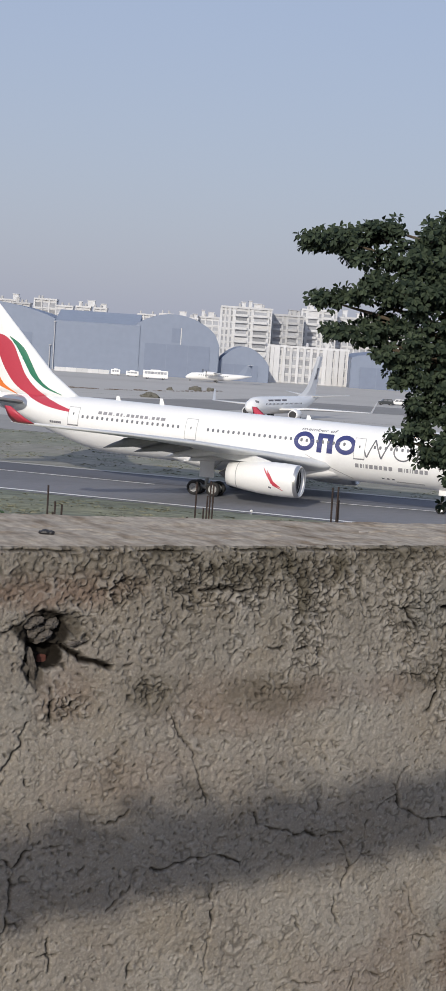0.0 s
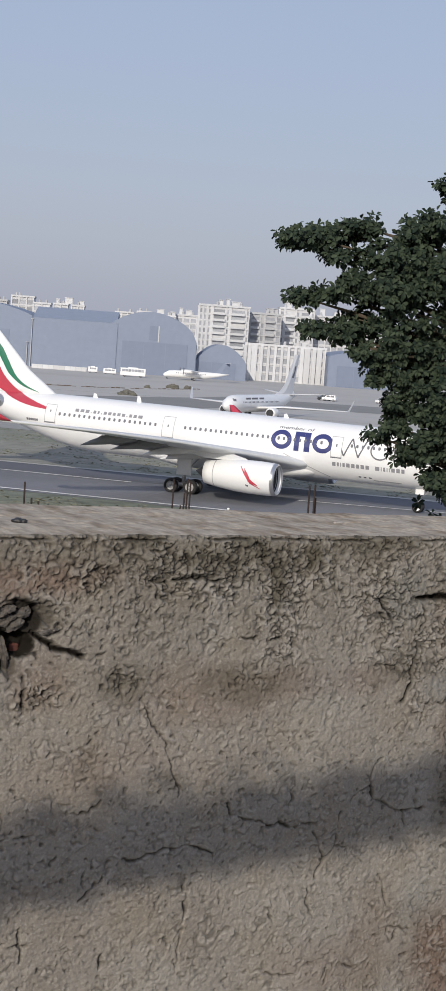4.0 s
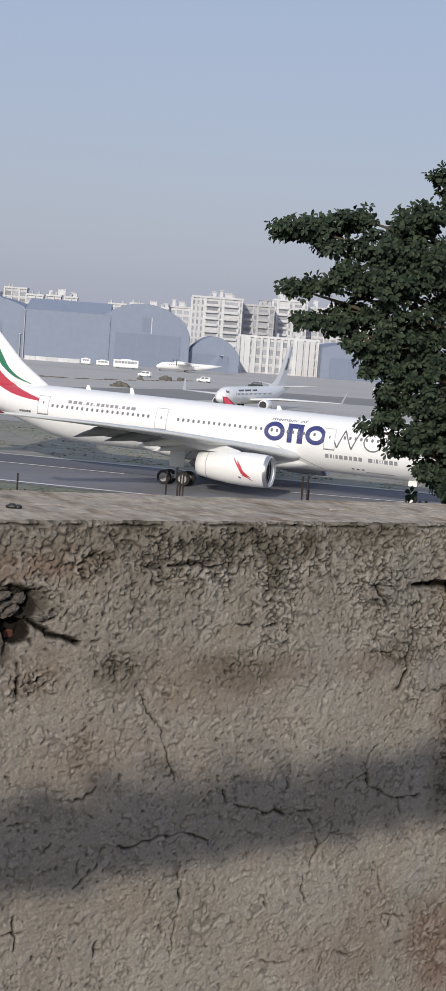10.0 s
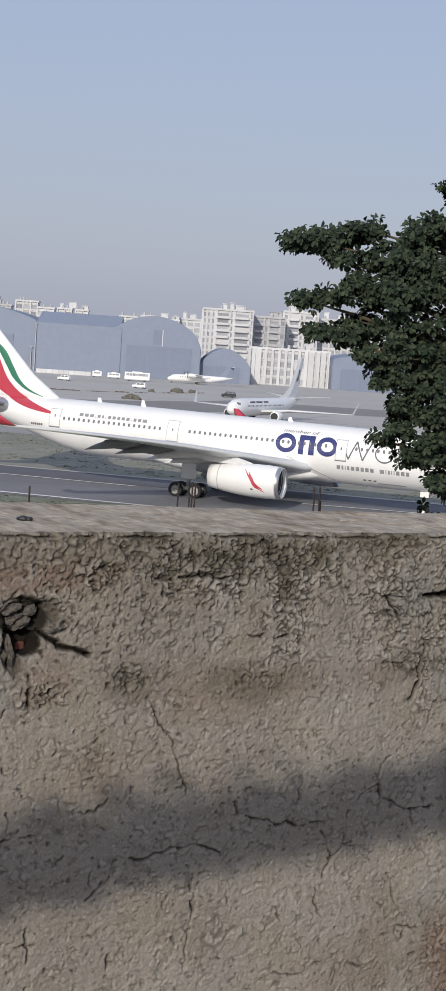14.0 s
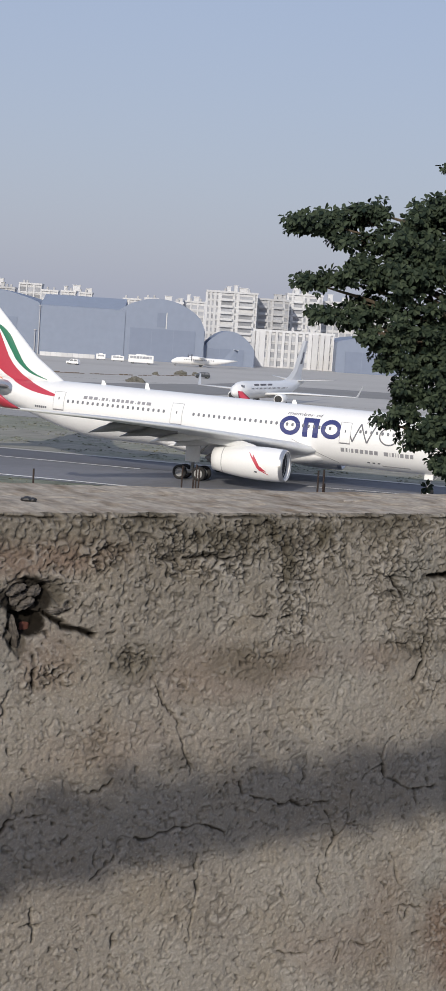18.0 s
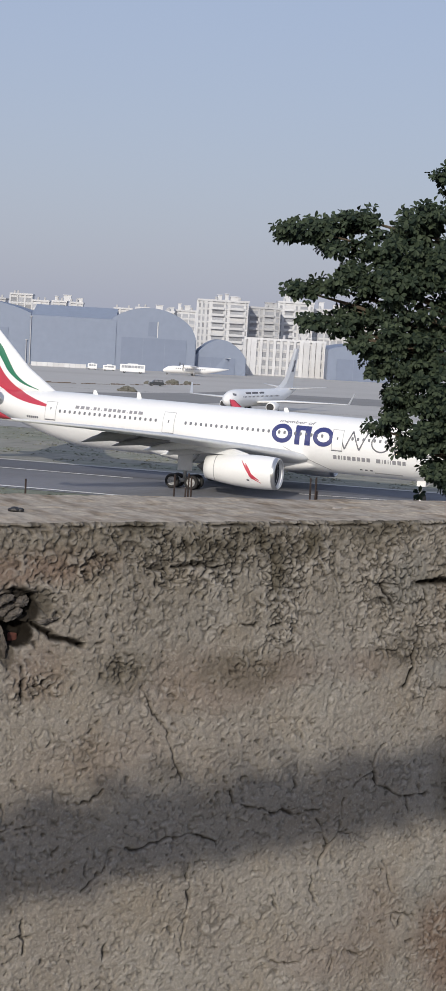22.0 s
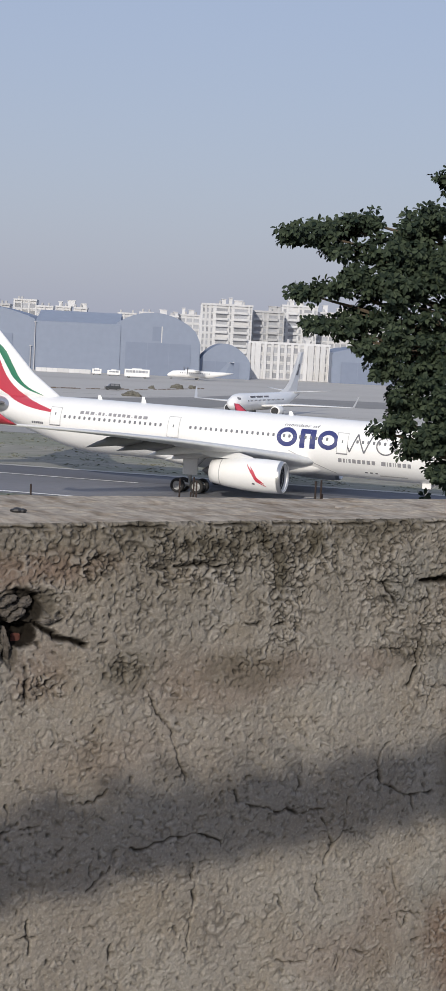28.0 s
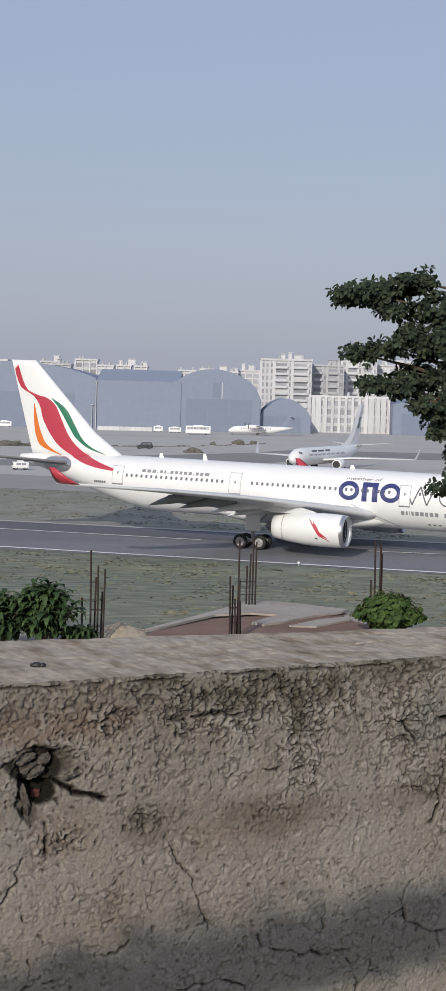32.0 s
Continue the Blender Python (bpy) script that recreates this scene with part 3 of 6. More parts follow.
    # the broken patch: a shallow bowl, a deep pocket in it and scuffed edges, their shade painted in with the dirt
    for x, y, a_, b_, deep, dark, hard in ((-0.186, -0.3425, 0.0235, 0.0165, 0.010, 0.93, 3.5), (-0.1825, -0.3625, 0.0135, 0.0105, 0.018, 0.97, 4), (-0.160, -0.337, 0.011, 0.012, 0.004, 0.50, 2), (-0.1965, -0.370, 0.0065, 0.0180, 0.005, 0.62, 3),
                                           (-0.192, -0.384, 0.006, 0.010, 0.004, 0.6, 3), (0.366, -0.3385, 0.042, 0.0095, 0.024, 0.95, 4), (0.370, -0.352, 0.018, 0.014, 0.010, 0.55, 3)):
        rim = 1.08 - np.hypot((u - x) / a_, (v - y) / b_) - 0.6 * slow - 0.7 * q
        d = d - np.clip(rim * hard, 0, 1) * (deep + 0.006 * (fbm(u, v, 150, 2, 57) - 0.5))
        dirt_shade = np.maximum(dirt_shade, dark * np.clip((rim + 0.16) * hard * 1.4, 0, 1))
    return d, np.clip(dirt_shade, 0, 1), np.clip(pale, 0, 1)


def wall_tints(u, v):
    """Where rusty and bare-cement patches, the grime below the coping and a broad darker fade lie."""
    q = 1.3 * (fbm(u, v, 26, 4, 47) - 0.5)
    rust, cement = np.zeros(u.shape), np.zeros(u.shape)
    for x, y, a_, b_, k in ((0.362, -0.735, 0.056, 0.060, 0.9), (-0.185, -0.306, 0.07, 0.014, 0.75), (0.02, -0.425, 0.07, 0.03, 0.35), (0.20, -0.725, 0.06, 0.03, 0.3), (-0.06, -0.48, 0.09, 0.03, 0.25), (0.13, -0.415, 0.13, 0.014, 0.4), (0.345, -0.362, 0.035, 0.028, 0.85), (0.345, -0.47, 0.025, 0.05, 0.5), (-0.165, -0.40, 0.025, 0.025, 0.4), (0.25, -0.70, 0.04, 0.05, 0.3)):
        rust = np.maximum(rust, k * np.clip(1.5 - np.hypot((u - x) / a_, (v - y) / b_) - q, 0, 1))
    for x, y, a_, b_, k in ((0.262, -0.335, 0.032, 0.035, 0.6), (0.05, -0.34, 0.05, 0.03, 0.2), (-0.205, -0.40, 0.016, 0.03, 0.35), (-0.20, -0.36, 0.014, 0.02, 0.4), (0.31, -0.66, 0.03, 0.03, 0.4), (0.16, -0.42, 0.03, 0.03, 0.4), (0.31, -0.43, 0.03, 0.02, 0.5)):
        cement = np.maximum(cement, k * np.clip(1.4 - np.hypot((u - x) / a_, (v - y) / b_) - q, 0, 1))
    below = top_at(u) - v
    # patchy grime close to the coping, plus a broad darker fade further down
    grime_fade = 0.95 * np.maximum(np.clip(1.1 - below / 0.050, 0, 1), 0.45 * np.clip(1.2 - below / 0.13, 0, 1)) * np.clip((fbm(u, v, 21, 4, 53) - 0.30) * 2.2, 0.15, 1) * (0.55 + 0.45 * np.clip((u + 0.12) / 0.1, 0, 1))
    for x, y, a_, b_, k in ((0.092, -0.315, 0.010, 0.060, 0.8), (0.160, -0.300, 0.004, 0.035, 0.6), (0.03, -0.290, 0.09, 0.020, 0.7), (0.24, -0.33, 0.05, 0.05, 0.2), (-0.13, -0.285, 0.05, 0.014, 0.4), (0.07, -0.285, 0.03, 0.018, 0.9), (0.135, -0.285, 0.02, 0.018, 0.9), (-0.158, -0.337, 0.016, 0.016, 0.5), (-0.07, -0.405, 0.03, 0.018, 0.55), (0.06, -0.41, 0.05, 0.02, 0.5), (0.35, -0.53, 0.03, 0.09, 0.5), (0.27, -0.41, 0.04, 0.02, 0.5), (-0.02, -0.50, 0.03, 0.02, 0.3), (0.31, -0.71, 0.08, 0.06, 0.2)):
        grime_fade = np.maximum(grime_fade, k * np.clip(1.3 - np.hypot((u - x) / a_, (v - y) / b_) - 1.3 * q, 0, 1))
    return rust, cement, np.clip(grime_fade, 0, 1)


def grid_mesh(name, X, Y, Z, material, held=()):
    h, w = X.shape
    idx = np.arange(h * w).reshape(h, w)
    quads = np.stack([idx[:-1, :-1], idx[:-1, 1:], idx[1:, 1:], idx[1:, :-1]], -1).reshape(-1, 4)
    me = bpy.data.meshes.new(name)
    me.vertices.add(h * w)
    me.vertices.foreach_set("co", np.stack([X, Y, Z], -1).astype(np.float32).ravel())
    me.loops.add(quads.size)
    me.loops.foreach_set("vertex_index", quads.astype(np.int32).ravel())
    me.polygons.add(len(quads))
    me.polygons.foreach_set("loop_start", np.arange(0, quads.size, 4, dtype=np.int32))
    me.polygons.foreach_set("use_smooth", np.ones(len(quads), dtype=bool))
    me.update(calc_edges=True)
    me.validate()
    me.materials.append(material)
    for key, values in held:
        me.attributes.new(key, "FLOAT", "POINT").data.foreach_set("value", values.astype(np.float32).ravel())
    return me


def back_at(u):
    """Depth of the wall's rear edge, which closes in along its run."""
    return 0.220 - 0.10 * u


def fragment(wall, front, tilt, material, *outline):
    """A loose broken piece of mortar left in the pocket: (x, z) outline, with ragged chamfered edges, tilted."""
    rnd = random.Random(int(-outline[0][0] * 1e5))
    edge = []
    for (ax, az), (bx, bz) in zip(outline, outline[1:] + outline[:1]):
        for k in range(4):
            edge.append((ax + (bx - ax) * k / 4 + rnd.uniform(-0.0006, 0.0006), az + (bz - az) * k / 4 + rnd.uniform(-0.0006, 0.0006)))
    cx, cz = (sum(p[i] for p in edge) / len(edge) for i in (0, 1))

    def ring(k, y, rough):
        return [(cx + (x - cx) * k, y + tilt[0] * (x - cx) + tilt[1] * (z - cz) + rnd.uniform(-rough, rough), cz + (z - cz) * k) for x, z in edge]
    bm = loft(bmesh.new(), [ring(1.10, front + 0.014, 0), ring(1.07, front + 0.0026, 0.0007), ring(0.94, front + 0.0008, 0.0008), ring(0.60, front, 0.0011), ring(0.25, front - 0.0004, 0.0008)])
    part("plaster_fragment", bm, M[material], wall)


def build_wall():
    wall = empty("wall_parapet", wall_m, "weathered cement-plastered parapet wall, cracked and chipped", "wall", kind="structure")
    us = np.arange(-0.30, 0.46, STEP)
    rows = np.arange(0, 0.594 + 1e-6, STEP)
    U, H = np.meshgrid(us, rows)                     # H: height above the foot of the modelled face
    chip = 0.0016 * (fbm(us, us * 0, 70, 3, 101) - 0.5)
    V = -0.86 + H * (top_at(U) + 0.86) / rows[-1] + chip[None, :] * np.clip((H - rows[-1] + 0.012) / 0.012, 0, 1)
    D, dirt_shade, pale = wall_relief(U, V)
    rust, cement, grime_fade = wall_tints(U, V)
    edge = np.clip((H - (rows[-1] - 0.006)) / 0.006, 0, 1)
    face = grid_mesh("plaster_face", U, -D + 0.005 * edge ** 2, V - 0.001 * edge, M["plaster"], (("dirt_shade", dirt_shade), ("pale", pale), ("rust", rust), ("cement", cement), ("grime_fade", grime_fade)))
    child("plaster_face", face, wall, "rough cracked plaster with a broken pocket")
    # the coping: a slightly wavy, dusty top
    ts = np.linspace(0, 1, 110)
    ru = us[::2]
    TU, TT = np.meshgrid(ru, ts)
    front, lift = (-D + 0.005)[-1, ::2], (V - 0.001)[-1, ::2]
    TY = front[None, :] * (1 - TT) + TT * (back_at(TU) + 0.012 * (fbm(TU, TU * 0, 9, 3, 83) - 0.5))
    inner = np.minimum(1, TT * 8)
    TZ = lift[None, :] * (1 - inner) + inner * (top_at(TU) - 0.001) + inner * (0.004 * (fbm(TU, TY, 14, 4, 87) - 0.5) + 0.0008 * (fbm(TU, TY * 0.4, 160, 3, 89) - 0.5))
    TZ = TZ - 0.0016 * np.clip((fbm(TU * 0.35, TY * 1.6, 85, 3, 97) - 0.58) * 5, 0, 1) * inner
    child("coping", grid_mesh("coping", TU, TY, TZ, M["coping"]), wall, "dusty cement top of the wall")
    # the wall's body, running on both ways and down to the terrace
    bm = bmesh.new()

    def body_block(x0, x1, y0, z0, drop):
        loft(bm, [[(x, y, z) for x, y in ((x0, y0), (x1, y0), (x1, back_at(min(max(x1, -0.3), 0.46))), (x0, back_at(min(max(x0, -0.3), 0.46))))] for z in (z0, WALL_TOP - drop)])
    body_block(us[0], us[-1], 0.12, -1.45, 0.03)
    box(bm, us[0], us[-1], 0.004, 0.12, -1.45, -0.858)
    body_block(-6, us[0], 0.0, -1.45, -0.002)
    body_block(us[-1], 7, 0.0, -1.45, 0.004)
    part("wall_core", bm, M["plaster"], wall)
    # pieces of mortar in the pocket, with brick showing behind them
    fragment(wall, 0.0030, (-0.25, 0.30), "mortar", (-0.2069, -0.336), (-0.2024, -0.3304), (-0.1945, -0.3278), (-0.1869, -0.3292), (-0.1873, -0.3326), (-0.1939, -0.3365), (-0.2018, -0.3391))
    fragment(wall, 0.0050, (0.20, 0.25), "mortar", (-0.1839, -0.3356), (-0.1792, -0.3312), (-0.1717, -0.3308), (-0.1689, -0.3338), (-0.1723, -0.3395), (-0.178, -0.3405), (-0.1831, -0.3391))
    fragment(wall, 0.0025, (0.10, -0.35), "mortar", (-0.1924, -0.3492), (-0.1889, -0.3453), (-0.1811, -0.3409), (-0.1772, -0.3428), (-0.1794, -0.3479), (-0.186, -0.3517), (-0.1916, -0.3527))
    fragment(wall, 0.0060, (-0.15, 0.10), "mortar", (-0.1992, -0.3415), (-0.1919, -0.3383), (-0.1845, -0.3374), (-0.1843, -0.3402), (-0.1909, -0.344), (-0.1943, -0.3485), (-0.1988, -0.3478))
    fragment(wall, -0.0010, (0.10, 0.20), "mortar", (-0.1657, -0.3537), (-0.1582, -0.3511), (-0.148, -0.3497), (-0.1441, -0.351), (-0.1503, -0.3543), (-0.1617, -0.3556))
    fragment(wall, 0.0015, (-0.30, 0.05), "mortar", (-0.2009, -0.3626), (-0.1975, -0.3576), (-0.1938, -0.3664), (-0.192, -0.3757), (-0.1939, -0.3849), (-0.1983, -0.3743))
    bm = bmesh.new()
    box(bm, -0.1850, -0.1755, 0.0160, 0.05, -0.3745, -0.3655, 0.0015)
    part("brick", bm, M["brick"], wall, "red brick showing in the broken pocket")
    # a lump of grit and a pale chip lying on the coping
    bm = bmesh.new()
    for x, y, r in ((-0.1565, 0.074, 0.0044), (-0.1515, 0.072, 0.0032), (-0.1600, 0.075, 0.0026)):
        bmesh.ops.create_icosphere(bm, subdivisions=2, radius=r, matrix=Matrix.Translation((x, y, top_at(x) + 0.0018)) @ Matrix.Diagonal((1.15, 1, 0.75, 1)))
    for v in bm.verts:
        v.co += Vector((noise.noise(v.co * 400), noise.noise(v.co * 400 + Vector((7, 0, 0))), 0)) * 0.0022
    grit = part("grit_lump", bm, M["dark"], None)
    grit.matrix_basis = wall_m
    tagged(grit, "small dark lump of grit on the coping", "grit")
    bm = bmesh.new()
    box(bm, -0.006, 0.006, -0.002, 0.002, 0, 0.002, 0.001)
    chip = part("plaster_chip", bm, M["slab"], None)
    chip.matrix_basis = wall_m @ pose(0.235, 0.10, top_at(0.235) - 0.0012, 0, 0, 12)
    tagged(chip, "pale flake of plaster on the coping", "flake")


M["mortar"] = surface("old_mortar", (0.105, 0.092, 0.080), 0.95, grain=(260, 0.5), stain=(90, 0.45, (0.4, 0.36, 0.32)), bump=(400, 0.0012))
M["coping"] = surface("dusty_cement", (0.385, 0.330, 0.262), 0.95, grain=(120, 0.36), stain=(46, 0.50, (0.48, 0.40, 0.31)), bump=(240, 0.0008), stretch=(1, 0.4, 1))
build_wall()

M["old_slab"] = surface("old_concrete", (0.205, 0.205, 0.205), 0.9, grain=(14, 0.2), stain=(1.5, 0.3, (0.6, 0.58, 0.5)), bump=(40, 0.006))
# the terrace on which the camera stands, and the house below it
bm = bmesh.new()
box(bm, -6, 7, -6, 0.0, -1.65, -1.45)
floor = part("floor", bm, M["old_slab"])
floor.matrix_basis = wall_m
tagged(floor, "bare concrete terrace floor behind the parapet", "floor", kind="structure")
bm = bmesh.new()
box(bm, -6, 7, -6, 0.212, -EYE_Z, -1.652)
house = part("wall_house", bm, M["plaster_far"])
house.matrix_basis = wall_m
tagged(house, "plastered house wall under the terrace", "wall", kind="structure")
# ---- the airfield ----
M["tarmac_dark"] = surface("dark_tarmac", (0.255, 0.248, 0.238), 0.85, grain=(0.8, 0.12), stain=(0.05, 0.25, (0.75, 0.72, 0.68)), stretch=(0.3, 1, 1))


def sheet(name, corners, z, material, label, category):
    bm = bmesh.new()
    vs = [bm.verts.new((x, y, z)) for x, y in corners]
    bm.faces.new(vs)
    bmesh.ops.recalc_face_normals(bm, faces=bm.faces)
    if bm.faces[0].normal.z < 0:
        bmesh.ops.reverse_faces(bm, faces=bm.faces)
    return tagged(part(name, bm, material), label, category, kind="structure")


def strip(name, near, far, x0, x1, z, material, label, category):
    """A strip of ground between two lines y = a + b x."""
    return sheet(name, [(x0, near[0] + near[1] * x0), (x1, near[0] + near[1] * x1), (x1, far[0] + far[1] * x1), (x0, far[0] + far[1] * x0)], z, material, label, category)


sheet("ground", [(-4000, -4000), (4000, -4000), (4000, 4500), (-4000, 4500)], 0, M["grass"], "dry green airfield grass reaching the horizon", "ground")
FAR = (168.6, -0.28)
strip("runway", (138.2, -0.312), FAR, -400, 300, 0.02, M["asphalt"], "dark grey asphalt taxiway with worn edges", "taxiway")
strip("edge_line", (139.05, -0.312), (139.80, -0.312), -400, 300, 0.06, M["paint"], "white painted edge line", "marking")
strip("far_shoulder", (167.0, -0.28), (168.2, -0.28), -400, 300, 0.06, M["concrete"], "pale concrete edge of the taxiway", "marking")
strip("side_line", (156.7, -0.32), (157.3, -0.32), -120, -2.1, 0.06, M["paint"], "white painted taxiway line", "marking")
strip("side_line", (153.0, -0.18), (153.5, -0.18), 14.0, 60, 0.06, M["paint"], "white painted taxiway line", "marking")
strip("verge", (168.6, -0.28), (222.0, -0.30), -400, 300, 0.012, M["dry_grass"], "dry brownish grass between the taxiways", "grass")
strip("taxiway", (222.0, -0.30), (258.0, -0.30), -500, 400, 0.04, M["tarmac"], "old grey tarmac of the parallel taxiway", "taxiway")
strip("shoulder", (258.0, -0.30), (330.0, -0.10), -340, 330, 0.02, M["concrete"], "pale dusty concrete apron", "apron")
strip("apron", (330.0, -0.10), (392.0, 0.10), -290, 700, 0.04, M["concrete"], "pale dusty concrete apron", "apron")
sheet("dark_apron", [(-60, 300), (-18.8, 364), (-8.9, 374), (7.9, 399), (18.6, 425), (160, 432), (160, 382), (48, 380), (20, 362), (-10, 300)], 0.08, M["tarmac_dark"], "dark tarmac patch across the apron", "apron")
strip("dark_lane", (158.2, -0.25), (166.8, -0.28), -400, 150, 0.04, M["asphalt_dark"], "darker asphalt lane of the taxiway", "taxiway")
strip("far_apron", (392.0, 0.10), (900.0, 0.0), -290, 900, 0.06, M["concrete"], "pale concrete apron before the hangars", "apron")

# low scrub mounds and a broken kerb along the apron road
kerb = empty("kerb", pose(0, 0, 0.02), "low broken dark kerb along the apron road", "kerb")
rnd = random.Random(14)
for k in range(34):
    t = k / 34
    x, y = -30 + 43 * t, 417 + 8 * t + 48 * t * t
    if rnd.random() < 0.85:
        o = part("kerb_stone", boxed(-0.62, 0.62, -0.2, 0.2, 0, rnd.uniform(0.12, 0.35), 0.04), M["rock"], kerb)
        o.matrix_basis = pose(x, y, 0, 0, 0, 25 + 30 * t)


def mound(x, y, w, h, seed):
    bm = bmesh.new()
    bmesh.ops.create_icosphere(bm, subdivisions=4, radius=1)
    off = Vector((seed * 3.7, seed * 1.3, 0))
    for v in bm.verts:
        n = 1 + 0.35 * noise.noise(v.co * 2 + off) + 0.25 * noise.noise(v.co * 6 + off)
        v.co = Vector((v.co.x * w * n, v.co.y * w * 0.6 * n, max(v.co.z, -0.05) * h * n))
    o = part("scrub_mound", bm, M["scrub"], None)
    o.matrix_basis = pose(x, y, 0.02)
    tagged(o, "low mound of dark dry scrub on the apron edge", "mound", "scrub mounds along the road")


M["scrub"] = surface("dry_scrub", (0.15, 0.145, 0.125), 0.95, grain=(4, 0.4), stain=(0.8, 0.3, (0.6, 0.6, 0.5)), bump=(6, 0.1))
for x, y, w, h, k in ((-3.2, 449, 0.9, 0.9, 1), (4.1, 463, 2.0, 1.2, 2), (8.6, 469, 1.3, 0.9, 3), (-56, 402, 5.0, 1.3, 4), (-49, 404, 4.0, 0.9, 5), (-43, 407, 3.2, 0.6, 6), (-7.5, 386, 2.2, 1.2, 7)):
    mound(x, y, w, h, k)


def build_grass_tufts():
    """Rough tufts that break up the mown grass either side of the taxiway."""
    rnd = random.Random(77)
    verts, faces = [], []

    def tuft(x, y, s):
        for _ in range(7):
            a_ = rnd.uniform(0, 2 * math.pi)
            bx, by = x + rnd.gauss(0, 0.55 * s), y + rnd.gauss(0, 0.5 * s)
            w, h = rnd.uniform(0.12, 0.30) * s, rnd.uniform(0.025, 0.085) * s
            dx, dy = math.cos(a_) * w, math.sin(a_) * w
            i = len(verts)
            verts.extend([(bx - dx, by - dy, 0.0), (bx + dx, by + dy, 0.0), (bx + dx * 0.4 + rnd.gauss(0, 0.06), by + rnd.gauss(0, 0.06), h)])
            faces.append((i, i + 1, i + 2))
    for k in range(2400):
        x = rnd.uniform(-34, 34)
        near = rnd.random() < 0.7
        y = rnd.uniform(78, 136.5 - 0.37 * x) if near else rnd.uniform(171 - 0.35 * x, 219 - 0.30 * x)
        if noise.noise(Vector((x * 0.25, y * 0.09, 3))) > -0.12:
            tuft(x, y, rnd.uniform(0.7, 1.6))
    me = bpy.data.meshes.new("grass_tufts")
    me.from_pydata(verts, [], faces)
    me.materials.append(M["tuft"])
    tagged(new("grass_tufts", me), "dark rough tufts in the airfield grass", "grass", kind="stuff")


M["tuft"] = surface("rough_grass", (0.150, 0.160, 0.118), 0.9, grain=(3, 0.4), stain=(0.3, 0.4, (1.5, 1.2, 0.9)))
build_grass_tufts()


def edge_light(x, y):
    """A small white taxiway edge light on its stake."""
    e = empty("edge_light", pose(x, y, 0.0), "small white taxiway edge light in the grass", "edge light", "taxiway edge lights")
    part("stake", tube(bmesh.new(), [(0, 0, 0), (0, 0, 0.22)], 0.04, 8), M["strut"], e)
    bm = bmesh.new()
    bmesh.ops.create_icosphere(bm, subdivisions=2, radius=0.13, matrix=Matrix.Translation((0, 0, 0.3)) @ Matrix.Diagonal((1, 1, 0.9, 1)))
    part("lens", bm, M["paint"], e, "milky lamp lens", smooth=True)


for k in range(-2, 3):
    edge_light(6.7 + 30 * k, 135.95 - 0.312 * 30 * k)
# ---- the wide-body airliner ----
M["ink_pale"] = surface("pale_lettering_grey", (0.29, 0.29, 0.31), 0.4, grain=(5, 0.05))
M["canoe"] = surface("fairing_white", (0.70, 0.70, 0.69), 0.38, grain=(5, 0.04), stain=(0.8, 0.15, (0.7, 0.68, 0.64)))
# flaps and outer fairings: grey darkened to stand for their underwing shade
M["fairing"] = surface("flap_grey_shaded", (0.19, 0.193, 0.20), 0.45, grain=(5, 0.06), stain=(0.8, 0.2, (0.6, 0.58, 0.55)))
M["tail_grey"] = surface("tailplane_grey", (0.20, 0.203, 0.21), 0.4, grain=(5, 0.06), stain=(0.8, 0.2, (0.6, 0.58, 0.55)))
SLOPE = 0.0148                      # it stands slightly nose-down


def body(x, y, z):
    return (x, y, z + SLOPE * (x - 30))


# station, middle height, half height, half width (local x runs aft from the nose, y to starboard)
FUSE = [(0.0, 4.45, 0.04, 0.04), (0.25, 4.48, 0.55, 0.52), (0.8, 4.58, 1.05, 1.0), (1.8, 4.78, 1.62, 1.55), (3.2, 5.0, 2.12, 2.1), (5.0, 5.15, 2.5, 2.5), (7.5, 5.22, 2.7, 2.7),
        (10, 5.22, 2.72, 2.74), (40.5, 5.22, 2.72, 2.74), (42.5, 5.28, 2.66, 2.70), (44.5, 5.44, 2.48, 2.60), (46.5, 5.72, 2.18, 2.45), (48.5, 6.02, 1.84, 2.2), (50.4, 6.30, 1.52, 1.85),
        (52.5, 6.60, 1.14, 1.4), (54.5, 6.86, 0.80, 0.95), (56.2, 7.07, 0.50, 0.55), (57.3, 7.20, 0.26, 0.28), (57.5, 7.22, 0.05, 0.06)]


def fuse_at(x):
    for p, q in zip(FUSE, FUSE[1:]):
        if p[0] <= x <= q[0]:
            t = (x - p[0]) / (q[0] - p[0])
            return [a + (b - a) * t for a, b in zip(p[1:], q[1:])]
    return FUSE[-1][1:]


def fuse_y(x, z):
    zc, hh, hw = fuse_at(x)
    k = (z - zc) / hh
    return hw * math.sqrt(max(0.0, 1 - k * k))


FIN_ROOT, FIN_TOP = (46.2, 56.0, 7.6), (55.75, 58.65, 17.27)    # leading edge, trailing edge, height


def fin_edges(t):
    """Leading and trailing edge of the fin, with its swept dorsal root."""
    le, te = [a_ + (b_ - a_) * t for a_, b_ in zip(FIN_ROOT[:2], FIN_TOP[:2])]
    return le - max(0.0, 1.1 * (1 - 4 * t)), te


def fin_y(x, z):
    t = (z - FIN_ROOT[2]) / (FIN_TOP[2] - FIN_ROOT[2])
    if not 0 <= t <= 1:
        return 0.0
    le, te = fin_edges(t)
    s = (x - le) / (te - le)
    if not 0 <= s <= 1:
        return 0.0
    return (te - le) * 0.21 * (math.sqrt(s) * (1 - s)) + 0.02


def skin_y(x, z):
    return max(fuse_y(x, z), fin_y(x, z))


